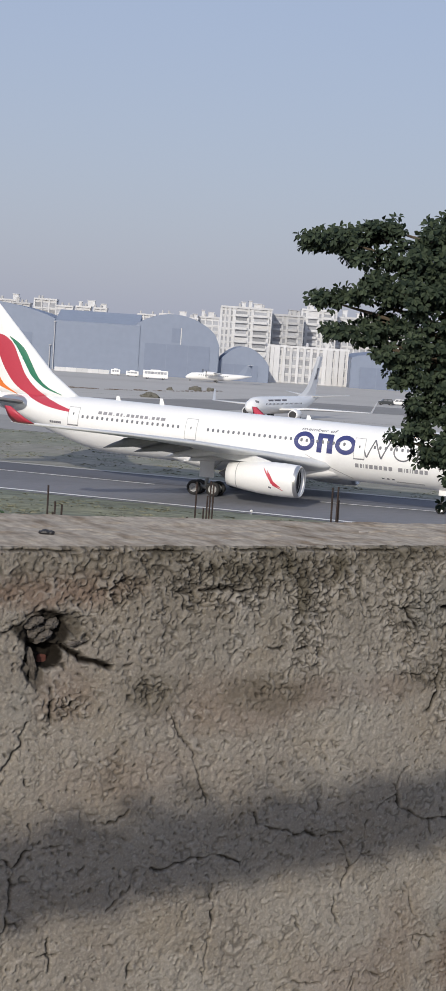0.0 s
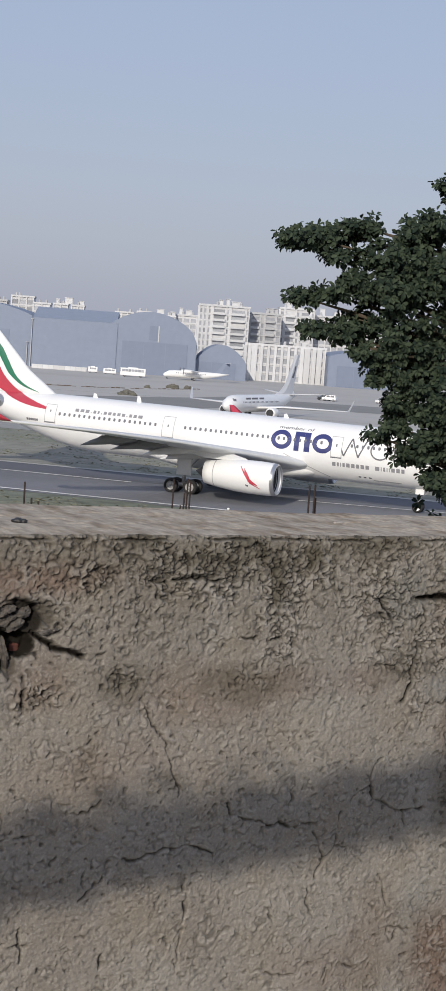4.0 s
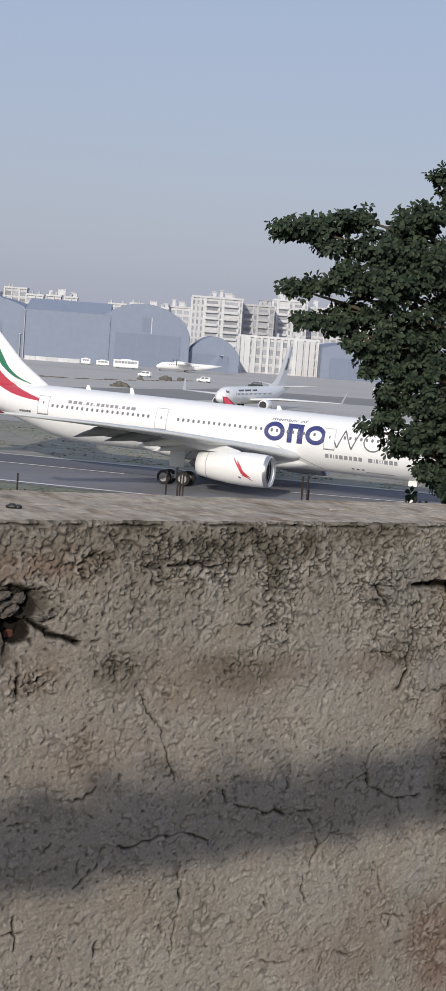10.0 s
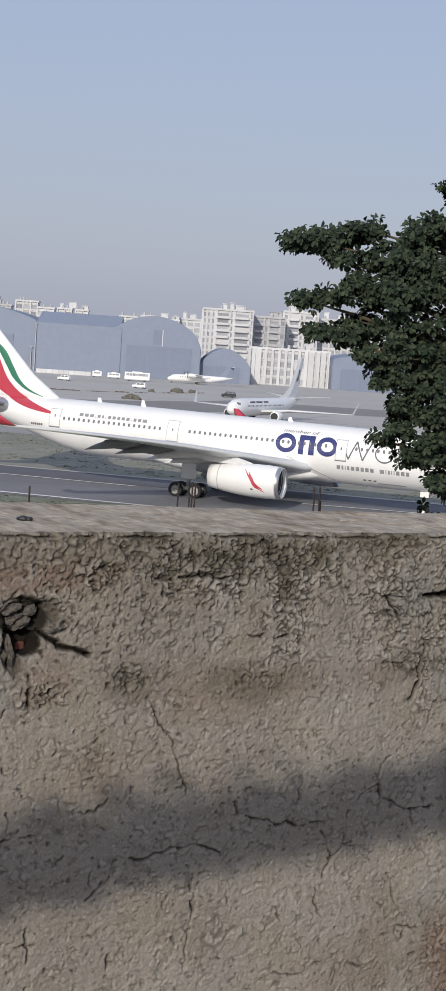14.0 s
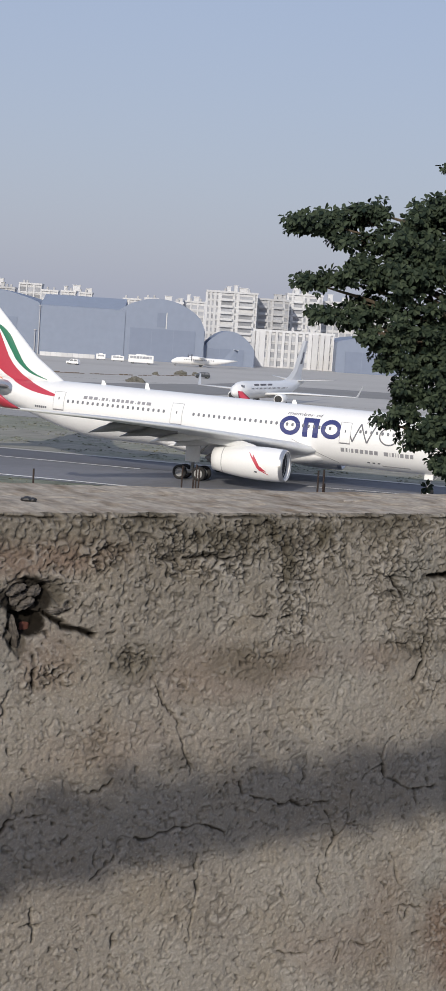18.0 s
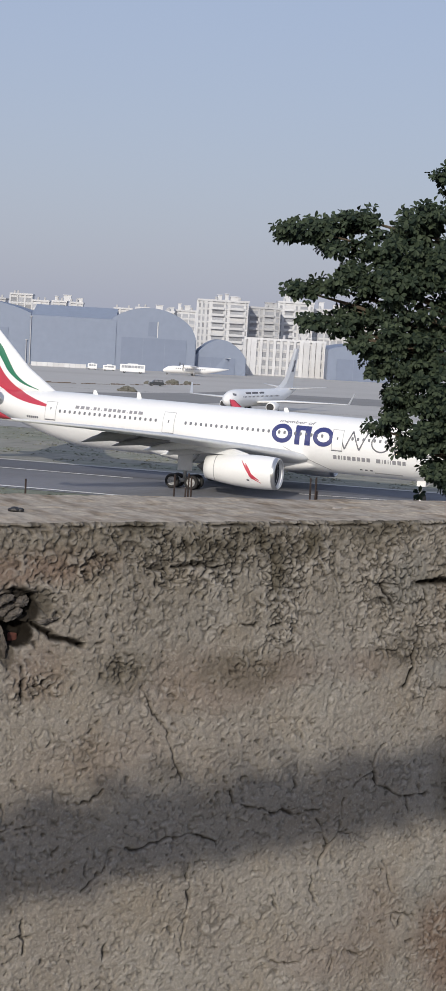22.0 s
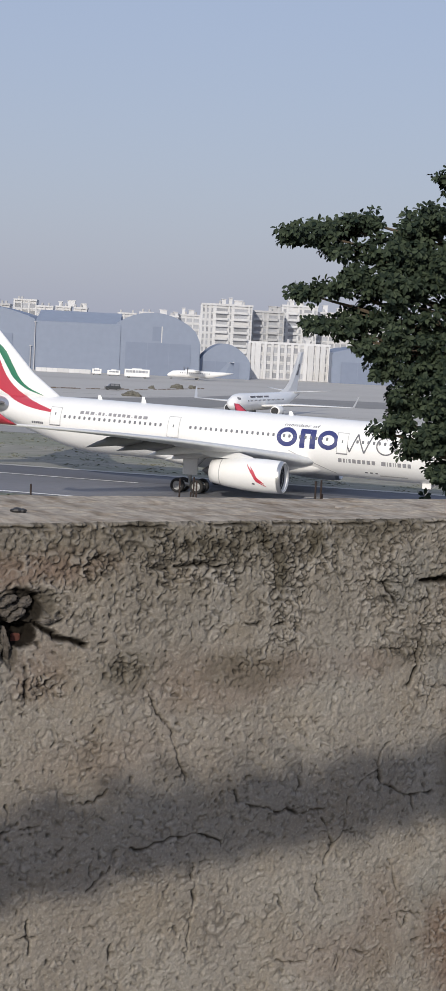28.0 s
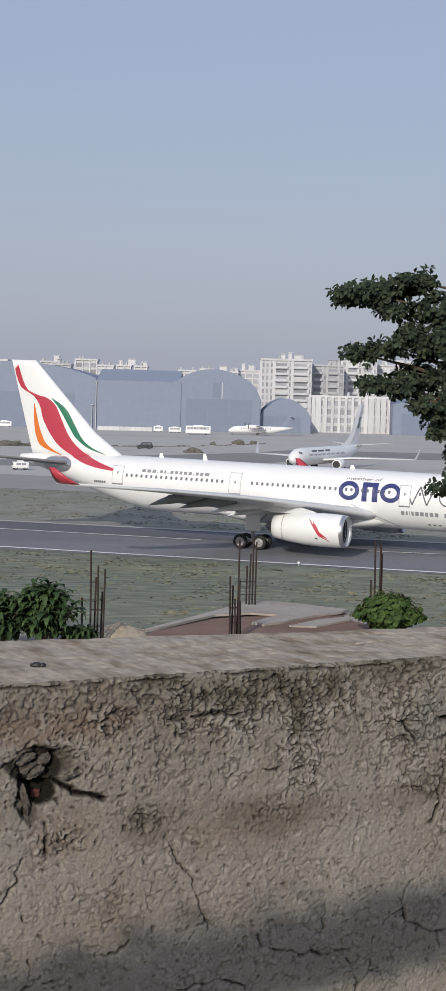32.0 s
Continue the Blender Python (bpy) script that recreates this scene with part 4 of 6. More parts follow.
def ribbon(bm, top, bottom, across=5, along=40, side=1, lift=0.02):
    """A painted stripe between two courses of (x, z), laid on the skin."""
    def course(pts, t):
        k = t * (len(pts) - 1)
        i = min(int(k), len(pts) - 2)
        f = k - i
        p0, p1, p2, p3 = pts[max(i - 1, 0)], pts[i], pts[i + 1], pts[min(i + 2, len(pts) - 1)]
        return [0.5 * (2 * b + (c - a_) * f + (2 * a_ - 5 * b + 4 * c - d) * f * f + (3 * b - a_ - 3 * c + d) * f ** 3) for a_, b, c, d in zip(p0, p1, p2, p3)]
    rings = []
    for i in range(along + 1):
        p, q = course(top, i / along), course(bottom, i / along)
        row = []
        for j in range(across + 1):
            x, z = p[0] + (q[0] - p[0]) * j / across, p[1] + (q[1] - p[1]) * j / across
            row.append(body(x, side * (skin_y(x, z) + lift), z))
        rings.append(row)
    return loft(bm, rings, closed=False)


def flat_patch(bm, outline, side=1, lift=0.02):
    """A painted patch, (x, z) outline, laid on the skin."""
    f = bm.faces.new([bm.verts.new((x, 0, z)) for x, z in outline])
    bmesh.ops.triangulate(bm, faces=[f])
    for v in bm.verts:
        v.co = body(v.co.x, side * (skin_y(v.co.x, v.co.z) + lift), v.co.z)
    return bm


def ring_outline(x, z, rx, rz, thick, n=28):
    """Two courses that make a ring."""
    t = [2 * math.pi * k / n for k in range(n + 1)]
    return [(x + rx * math.cos(k), z + rz * math.sin(k)) for k in t], [(x + (rx - thick) * math.cos(k), z + (rz - thick) * math.sin(k)) for k in t]


def bar(bm, x0, x1, z0, z1, side=1, lift=0.02, rows=4):
    return ribbon(bm, [(x0, z1), (x1, z1)], [(x0, z0), (x1, z0)], rows, max(2, int(abs(x1 - x0) / 0.3)), side, lift)


def stroke(bm, p, q, w, side=1):
    dx, dz = q[0] - p[0], q[1] - p[1]
    n = math.hypot(dx, dz)
    ox, oz = -dz / n * w / 2, dx / n * w / 2
    return ribbon(bm, [(p[0] + ox, p[1] + oz), (q[0] + ox, q[1] + oz)], [(p[0] - ox, p[1] - oz), (q[0] - ox, q[1] - oz)], 1, 6, side)


def airfoil(le, chord, y, z, thick, n=9, twist=0.0):
    """A wing section: points from trailing edge over the top and back below."""
    up = [((1 - math.cos(math.pi * k / n)) / 2) for k in range(n + 1)]

    def half(s):
        return 5 * thick * (0.2969 * math.sqrt(s) - 0.126 * s - 0.3516 * s ** 2 + 0.2843 * s ** 3 - 0.1036 * s ** 4)
    pts = [(s, half(s)) for s in reversed(up)] + [(s, -half(s) * 0.8) for s in up[1:-1]]
    return [body(le + s * chord, y, z + h * chord - s * chord * twist) for s, h in pts]


def wing_rings(side, stations):
    return [airfoil(le, ch, side * y, z, th, twist=tw) for y, le, ch, z, th, tw in stations]


WING = [(1.5, 17.0, 12.6, 3.75, 0.13, 0.03), (2.9, 17.9, 11.6, 3.85, 0.13, 0.03), (6.0, 19.9, 9.6, 4.35, 0.12, 0.02), (9.4, 22.1, 7.7, 4.85, 0.11, 0.015), (15, 25.7, 6.0, 5.55, 0.105, 0.01), (22, 30.2, 4.2, 6.2, 0.10, 0.0), (29.2, 34.9, 2.5, 6.75, 0.10, -0.01)]
TAIL = [(0.6, 50.3, 5.2, 6.75, 0.10, 0.0), (1.6, 50.9, 4.8, 6.85, 0.10, 0.0), (9.7, 56.2, 2.1, 7.65, 0.09, 0.0)]


def turned(bm, prof, cx, cy, cz, n=36, mats=None):
    """A body turned about a fore-and-aft axis: prof of (x, radius)."""
    rings = [[body(cx + x, cy + r * math.cos(t), cz + r * math.sin(t)) for t in (2 * math.pi * k / n for k in range(n))] for x, r in prof]
    return loft(bm, rings, caps=False)


def build_airliner():
    deg = 180 - math.degrees(0.392)
    jet = empty("airliner", pose(31.65, 144.345, 0.02, 0, 0, deg), "white wide-body jet airliner with striped tail standing on taxiway", "airplane")
    # fuselage
    bm = bmesh.new()
    n = 44
    xs = []
    for p, q in zip(FUSE, FUSE[1:]):
        k = max(1, int((q[0] - p[0]) / 1.4))
        xs += [p[0] + (q[0] - p[0]) * i / k for i in range(k)]
    xs.append(57.5)
    rings = []
    for x in xs:
        zc, hh, hw = fuse_at(x)
        rings.append([body(x, hw * math.cos(t), zc + hh * math.sin(t)) for t in (2 * math.pi * k / n for k in range(n))])
    fuselage = part("fuselage", loft(bm, rings), M["white"], jet, smooth=True)
    # belly fairing
    bm = bmesh.new()
    rings = []
    for i in range(33):
        s = i / 32
        x = 15.4 + s * 21.6
        g = min(1.0, math.sin(math.pi * min(0.5, s * 1.4)) ** 0.6) * (1.0 if s < 0.70 else max(0.02, 1 - ((s - 0.70) / 0.30) ** 1.5))
        zc, hh, hw = 3.45, 1.32 * g + 0.02, 2.60 * (0.40 + 0.60 * g)
        rings.append([body(x, hw * math.copysign(abs(math.cos(t)) ** 0.7, math.cos(t)), zc + hh * math.copysign(abs(math.sin(t)) ** 0.75, math.sin(t))) for t in (2 * math.pi * k / 28 for k in range(28))])
    part("belly_fairing", loft(bm, rings), M["white"], jet, smooth=True)
    # fin with a swept dorsal root
    bm = bmesh.new()
    rings = []
    for k in range(17):
        t = k / 16
        z = FIN_ROOT[2] + (FIN_TOP[2] - FIN_ROOT[2]) * t
        le, te = fin_edges(t)
        m = 26
        s_ = [(1 - math.cos(math.pi * j / m)) / 2 for j in range(m + 1)]
        half = [(te - le) * 0.21 * math.sqrt(s) * (1 - s) + 0.015 for s in s_]
        rings.append([body(le + s * (te - le), h, z) for s, h in zip(s_, half)] + [body(le + s * (te - le), -h, z) for s, h in reversed(list(zip(s_, half)))])
    part("fin", loft(bm, rings), M["white"], jet, smooth=True)
    # tail stripes on both sides
    for side in (1, -1):
        bm = ribbon(bmesh.new(), [(57.80, 16.75), (57.52, 16.08), (57.10, 15.02), (56.48, 14.17), (55.26, 13.69), (54.09, 13.41), (53.08, 12.66), (52.26, 11.19), (51.45, 9.73), (50.36, 8.61), (49.0, 7.77), (46.97, 7.08), (44.33, 6.35)],
                    [(58.22, 16.35), (58.02, 15.60), (57.42, 14.45), (56.07, 13.73), (55.42, 13.22), (54.92, 12.39), (54.59, 11.28), (53.78, 9.88), (52.65, 8.62), (51.23, 7.78), (49.2, 7.01), (47.16, 6.56), (44.32, 6.29)], 30, 150, side)
        part("tail_stripe", bm, M["red"], jet, "red curved tail stripe")
        bm = ribbon(bmesh.new(), [(53.57, 13.43), (52.45, 12.82), (51.61, 12.07), (50.79, 10.8), (49.83, 9.42), (48.71, 8.57), (47.12, 7.93)], [(53.57, 13.36), (52.75, 12.5), (52.05, 11.54), (51.35, 10.5), (50.55, 9.45), (49.05, 8.45), (47.11, 7.87)], 12, 80, side)
        part("tail_stripe", bm, M["green"], jet, "dark green curved tail stripe")
        bm = ribbon(bmesh.new(), [(55.66, 12.82), (55.32, 11.38), (54.83, 9.82), (54.01, 8.55), (52.2, 7.6)], [(55.74, 12.68), (55.74, 11.1), (55.5, 9.53), (54.75, 8.37), (52.13, 7.54)], 10, 50, side)
        part("tail_stripe", bm, M["orange"], jet, "orange curved tail stripe")
        arc = [math.pi * k / 12 for k in range(13)]
        bm = ribbon(bmesh.new(), [(52.25 + 1.8 * math.cos(t), 6.72 + 0.82 * math.sin(t)) for t in arc], [(52.25 + 1.8 * math.cos(t), 6.60 - 0.75 * math.sin(t)) for t in arc], 12, 24, side, 0.02)
        part("tail_apron_plate", bm, M["metal"], jet, "bare metal plate round the tailplane root")
    # wings
    for side in (1, -1):
        tilt = 0.0 if side > 0 else 0.031          # the far wing hangs a little lower
        wing = part("wing", loft(bmesh.new(), wing_rings(side, [(y, le, ch, z - tilt * y, th, tw) for y, le, ch, z, th, tw in WING])), M["grey_wing"], jet, "grey swept wing with a red winglet", smooth=True)
        bm = bmesh.new()
        rings = []
        for t in (0, 0.12, 0.4, 1.0):
            y, le, ch, z = 29.2 + 0.5 * min(1, t * 3) + 0.35 * t, 35.0 + 1.95 * t, 2.1 - 1.5 * t, 6.76 + 1.36 * t - tilt * 29.5
            rings.append([body(le + s * ch, side * (y + h), z) for s, h in ((0, 0), (0.3, 0.09), (0.7, 0.06), (1, 0), (0.7, -0.06), (0.3, -0.09))])
        part("winglet", loft(bm, rings), M["red"], wing, "red upswept winglet", smooth=True)
        for y, ln in ((6.0, 6.4), (9.7, 6.2), (13.8, 5.8), (17.6, 5.4)):
            k = next(i for i in range(len(WING) - 1) if WING[i][0] <= y <= WING[i + 1][0])
            t = (y - WING[k][0]) / (WING[k + 1][0] - WING[k][0])
            te = (WING[k][1] + WING[k][2]) * (1 - t) + (WING[k + 1][1] + WING[k + 1][2]) * t
            z = WING[k][3] * (1 - t) + WING[k + 1][3] * t
            bm = bmesh.new()
            rings = []
            for s in (0, 0.06, 0.2, 0.4, 0.6, 0.8, 0.94, 1):
                r = math.sin(math.pi * s ** 0.8) ** 0.9 if 0 < s < 1 else 0.03
                rings.append([body(te - ln * 0.72 + s * ln, side * y + 0.28 * r * math.cos(a_), z - tilt * y - 0.28 - 1.05 * s * s + 0.46 * r * math.sin(a_)) for a_ in (2 * math.pi * j / 10 for j in range(10))])
            # inner fairings stay white, outer ones take the grey with shade painted in
            part("flap_fairing", loft(bm, rings), M["canoe" if y < 12 else "fairing"], wing, smooth=True)
        # a flap line: slightly drooped trailing panels
        for (y0, y1) in ((3.4, 9.2), (9.5, 17.2)):
            rings = []
            for y in (y0, y1):
                k = next(i for i in range(len(WING) - 1) if WING[i][0] <= y <= WING[i + 1][0])
                t = (y - WING[k][0]) / (WING[k + 1][0] - WING[k][0])
                te = (WING[k][1] + WING[k][2]) * (1 - t) + (WING[k + 1][1] + WING[k + 1][2]) * t
                z = WING[k][3] * (1 - t) + WING[k + 1][3] * t
                z -= tilt * y
                rings.append([body(te - 1.3, side * y, z - 0.02), body(te - 0.2, side * y, z - 0.22), body(te + 0.75, side * y, z - 0.85), body(te - 0.2, side * y, z - 0.55), body(te - 1.2, side * y, z - 0.32)])
            part("flap", loft(bmesh.new(), rings), M["fairing"], wing)
        tail = part("tailplane", loft(bmesh.new(), wing_rings(side, TAIL)), M["tail_grey"], jet, "grey swept tailplane", smooth=True)
        # engine on its pylon
        cy, cz = side * 9.37, 2.68
        engine = part("engine_nacelle", turned(bmesh.new(), [(0.55, 1.22), (0.15, 1.25), (0.0, 1.33), (0.10, 1.43), (0.5, 1.50), (1.4, 1.54), (2.6, 1.54), (4.0, 1.47), (5.4, 1.31), (6.4, 1.15), (7.0, 1.06), (7.0, 1.0), (5.8, 0.95)], 18.1, cy, cz), M["white"], jet, "white engine nacelle with a bird-like red mark", smooth=True)
        part("intake_lip", turned(bmesh.new(), [(0.42, 1.235), (0.12, 1.262), (-0.015, 1.34), (0.09, 1.445), (0.36, 1.49)], 18.1, cy, cz), M["metal"], engine, "polished metal intake lip", smooth=True)
        for x, r in ((5.9, 1.232),):
            part("cowl_seam", turned(bmesh.new(), [(x, r), (x + 0.02, r + 0.012), (x + 0.06, r + 0.012), (x + 0.08, r - 0.004)], 18.1, cy, cz), M["line_grey"], engine)
        part("intake_duct", turned(bmesh.new(), [(0.40, 1.22), (1.35, 1.24), (1.35, 0.02)], 18.1, cy, cz), M["fan"], engine, "dark intake with the fan", smooth=True)
        bm = bmesh.new()
        for k in range(22):
            t = 2 * math.pi * k / 22
            u, w = Vector((0, math.cos(t), math.sin(t))), Vector((0, -math.sin(t), math.cos(t)))
            c = Vector((19.25, cy, cz + SLOPE * (19.2 - 30)))
            f = [c + u * 0.35 - w * 0.05, c + u * 1.19 - w * 0.14 + Vector((0.1, 0, 0)), c + u * 1.19 + w * 0.14 + Vector((-0.1, 0, 0)), c + u * 0.35 + w * 0.05]
            bm.faces.new([bm.verts.new(p) for p in f])
        part("fan_blades", bm, M["strut"], engine)
        part("spinner", turned(bmesh.new(), [(0.72, 0.01), (0.85, 0.18), (1.05, 0.33), (1.2, 0.40)], 18.1, cy, cz), M["fan"], engine, smooth=True)
        part("exhaust_cone", turned(bmesh.new(), [(6.0, 0.88), (7.2, 0.62), (8.0, 0.05)], 18.1, cy, cz), M["fan"], engine, smooth=True)
        bm = bmesh.new()
        rings = []
        for z, x0, x1, w in ((cz + 1.30, 20.6, 25.8, 0.20), (cz + 1.62, 21.3, 27.5, 0.20), (4.60, 22.6, 28.5, 0.20)):
            rings.append([body(x0, cy, z), body(x0 + 0.9, cy + w, z), body(x1 - 0.6, cy + w, z), body(x1, cy, z), body(x1 - 0.6, cy - w, z), body(x0 + 0.9, cy - w, z)])
        part("pylon", loft(bm, rings), M["grey_wing"], engine)
        # the airline's mark on the nacelle as plain swept shapes
        for pts_t, pts_b, mt in (([(20.95, 3.55), (20.55, 3.1), (20.25, 2.6), (19.55, 2.1)], [(20.95, 3.5), (20.75, 2.9), (20.45, 2.35), (19.55, 2.05)], "red"), ([(21.35, 3.75), (20.85, 3.2), (20.2, 2.3), (19.35, 1.85)], [(21.35, 3.7), (20.95, 3.1), (20.3, 2.2), (19.35, 1.8)], "red"),
                                 ([(20.7, 2.1), (20.45, 2.05)], [(20.7, 1.95), (20.45, 1.9)], "ink")):
            bm = bmesh.new()
            rings = []
            for i in range(13):
                q = i / 12 * (len(pts_t) - 1)
                j = min(int(q), len(pts_t) - 2)
                f = q - j
                p0 = [a_ + (b_ - a_) * f for a_, b_ in zip(pts_t[j], pts_t[j + 1])]
                p1 = [a_ + (b_ - a_) * f for a_, b_ in zip(pts_b[j], pts_b[j + 1])]
                row = []
                for s in (0, 0.5, 1):
                    x, z = p0[0] + (p1[0] - p0[0]) * s, p0[1] + (p1[1] - p0[1]) * s
                    row.append(body(x, cy + side * (math.sqrt(max(0.01, 1.565 ** 2 - (z - cz) ** 2)) + 0.02), z))
                rings.append(row)
            part("engine_mark", loft(bm, rings, closed=False), M[mt], engine)
        # main gear: strut, brace, door, bogie and four wheels
        gy = side * 5.34
        leg = part("main_gear", tube(bmesh.new(), [(28.85, gy, 0.75), (28.85, gy, 2.0), (28.7, gy, 4.3)], [0.17, 0.2, 0.24], 14), M["strut"], jet, "main landing gear with four wheels", smooth=True)
        part("bogie_beam", tube(bmesh.new(), [(27.7, gy, 0.72), (28.85, gy, 0.80), (30.0, gy, 0.72)], [0.14, 0.2, 0.14], 10), M["strut"], leg)
        part("side_brace", tube(bmesh.new(), [(28.75, gy, 2.2), (28.6, gy - side * 2.2, 3.9)], 0.09, 8), M["strut"], leg)
        part("drag_brace", tube(bmesh.new(), [(28.8, gy, 1.9), (27.0, gy, 3.9)], 0.08, 8), M["strut"], leg)
        part("gear_door", boxed(28.0, 29.5, gy + side * 0.36 - 0.03, gy + side * 0.36 + 0.03, 1.75, 4.1, 0.02), M["grey_wing"], leg, "grey gear door panel")
        for x in (27.87, 29.83):
            part("axle", tube(bmesh.new(), [(x, gy - 0.8, 0.7), (x, gy + 0.8, 0.7)], 0.09, 8), M["strut"], leg)
            for dy in (-0.70, 0.70):
                add_wheel(leg, x, gy + dy, 0.70, 0.70, 0.52)
    # nose gear
    leg = part("nose_gear", tube(bmesh.new(), [(7.1, 0, 0.5), (7.0, 0, 2.7)], [0.1, 0.14], 12), M["strut"], jet, "nose landing gear with two wheels", smooth=True)
    part("drag_brace", tube(bmesh.new(), [(7.05, 0, 1.4), (5.4, 0, 2.6)], 0.06, 8), M["strut"], leg)
    part("taxi_light", turned(bmesh.new(), [(-0.2, 0.01), (-0.18, 0.12), (0, 0.13), (0.1, 0.02)], 6.85, 0, 2.1 + 0.34, 14), M["metal"], leg)
    for dy in (-0.36, 0.36):
        add_wheel(leg, 7.1, dy, 0.52, 0.52, 0.36, "white")
    for dy in (-0.62, 0.62):
        part("gear_door", boxed(6.5, 7.35, dy - 0.03, dy + 0.03, 1.75, 2.75, 0.02), M["white"], leg)
    # cabin windows
    pane = bmesh.new()
    out = [(0.115 * math.copysign(abs(math.cos(t)) ** 0.55, math.cos(t)), 0.165 * math.copysign(abs(math.sin(t)) ** 0.55, math.sin(t))) for t in (2 * math.pi * k / 16 for k in range(16))]
    loft(pane, [[(x, y, z) for x, z in out] for y in (-0.03, 0.016)])
    me = bpy.data.meshes.new("cabin_window")
    pane.to_mesh(me)
    pane.free()
    me.materials.append(M["glass_dark"])
    rows = [43.72 - 0.549 * k for k in range(20)] + [30.14 - 0.5334 * k for k in range(27)] + [13.3 - 0.5334 * k for k in range(17)]
    for side in (1, -1):
        for x in rows:
            z = 6.07
            y = fuse_y(x, z)
            t = math.asin((z - 5.22) / 2.72)
            child("cabin_window", me, fuselage, m=Matrix.Translation(body(x, side * y, z)) @ (Matrix.Rotation(side * t, 4, "X") if side > 0 else Matrix.Rotation(math.pi + -t, 4, "X")))
    # doors: a proud panel inside a grey seam
    for side in (1, -1):
        for x0, x1, z0, z1 in ((44.15, 45.4, 5.15, 6.95), (31.3, 32.55, 4.95, 6.98), (14.2, 15.3, 4.85, 6.8), (4.6, 5.7, 4.85, 6.8)):
            door = part("cabin_door", bar(bmesh.new(), x0, x1, z0, z1, side, 0.012, 8), M["line_grey"], fuselage, "cabin door outlined by a grey seam")
            part("door_panel", bar(bmesh.new(), x0 + 0.06, x1 - 0.06, z0 + 0.06, z1 - 0.06, side, 0.024, 8), M["white"], door)
            part("door_window", bar(bmesh.new(), (x0 + x1) / 2 - 0.07, (x0 + x1) / 2 + 0.06, z0 + 1.0, z0 + 1.25, side, 0.034, 2), M["glass_dark"], door)
            part("door_sill", bar(bmesh.new(), x0, x1, z0 - 0.07, z0, side, 0.03, 2), M["ink"], door)
    # cockpit glass
    for side in (1, -1):
        for x0, x1 in ((2.15, 2.75), (2.8, 3.4), (3.45, 3.95)):
            part("cockpit_window", bar(bmesh.new(), x0, x1, 5.55, 6.1, side, 0.02, 3), M["glass_dark"], fuselage)
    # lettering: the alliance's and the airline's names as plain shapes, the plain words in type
    for side in (1, -1):
        for cx in (20.25, 16.15):
            t, b_ = ring_outline(cx, 5.98, 1.02, 0.90, 0.42)
            part("brand_shape", ribbon(bmesh.new(), t, b_, 4, 56, side), M["blue"], jet, "bold blue ring of the painted brand name")
        for x0, x1, z0, z1 in ((18.95, 18.45, 5.05, 6.85), (17.95, 17.4, 5.05, 6.85), (18.45, 17.95, 6.42, 6.85)):
            part("brand_shape", bar(bmesh.new(), x0, x1, z0, z1, side, 0.022), M["blue"], jet, "bold blue block of the painted brand name")
        for p, q in (((14.75, 6.75), (14.0, 5.05)), ((14.0, 5.05), (13.3, 6.75)), ((13.3, 6.75), (12.6, 5.05)), ((12.6, 5.05), (11.85, 6.75)), ((9.15, 6.6), (9.15, 5.05)), ((7.9, 7.2), (7.9, 5.05)), ((5.4, 7.2), (5.4, 5.05))):
            part("brand_shape", stroke(bmesh.new(), p, q, 0.13, side), M["ink"], jet, "thin grey stroke of the painted brand name")
        for cx in (10.55, 6.4):
            t, b_ = ring_outline(cx, 5.85, 0.92, 0.85, 0.13)
            part("brand_shape", ribbon(bmesh.new(), t, b_, 2, 48, side), M["ink"], jet, "thin grey ring of the painted brand name")
        x = 15.1
        for w in (0.34, 0.18, 0.08, 0.22, 0.34, 0.34, 0.30, 0.34, 0.34, 0, 0.42, 0.08, 0.2, 0.08, 0.08, 0.34, 0.34, 0.3):
            if w:
                part("name_bar", bar(bmesh.new(), x, x - w, 4.02, 4.40, side, 0.022, 2), M["ink_pale"], jet)
            x -= (w or 0.3) + 0.14
        x = 42.1
        for w in (0.4, 0.4, 0.4, 0.1, 0.3, 0.2, 0.12, 0.32, 0.34, 0.3, 0.34, 0.34, 0.1, 0.3, 0.34, 0.46):
            part("address_bar", bar(bmesh.new(), x, x - w, 6.47, 6.76 if w > 0.15 else 6.56, side, 0.022, 2), M["ink_pale"], jet)
            x -= w + 0.17
        for k in range(6):
            part("registration_bar", bar(bmesh.new(), 47.55 - k * 0.24, 47.37 - k * 0.24, 5.12, 5.34, side, 0.022, 2), M["ink"], jet)
        for k in range(3):
            part("hatch_mark", bar(bmesh.new(), 12.6 - k * 0.5, 12.35 - k * 0.5, 3.15, 3.27, side, 0.02, 1), M["ink"], jet)
        part("cargo_door", bar(bmesh.new(), 11.2, 8.5, 2.95, 3.05, side, 0.02, 1), M["line_grey"], jet)
        part("fairing_seam", stroke(bmesh.new(), (20.0, 4.72), (15.5, 2.85), 0.07, side), M["line_grey"], jet)
        words(jet, "member of", side)
    # aerials on the spine
    for x, h in ((40.8, 0.45), (36.0, 0.62), (20.5, 0.4)):
        bm = bmesh.new()
        loft(bm, [[body(x + a_, b_, 7.9) for a_, b_ in ((0, 0), (0.25, 0.05), (0.55, 0), (0.25, -0.05))], [body(x + 0.22 + a_ * 0.5, b_ * 0.5, 7.9 + h) for a_, b_ in ((0, 0), (0.25, 0.05), (0.55, 0), (0.25, -0.05))]])
        part("aerial", bm, M["white"], fuselage)
    return jet


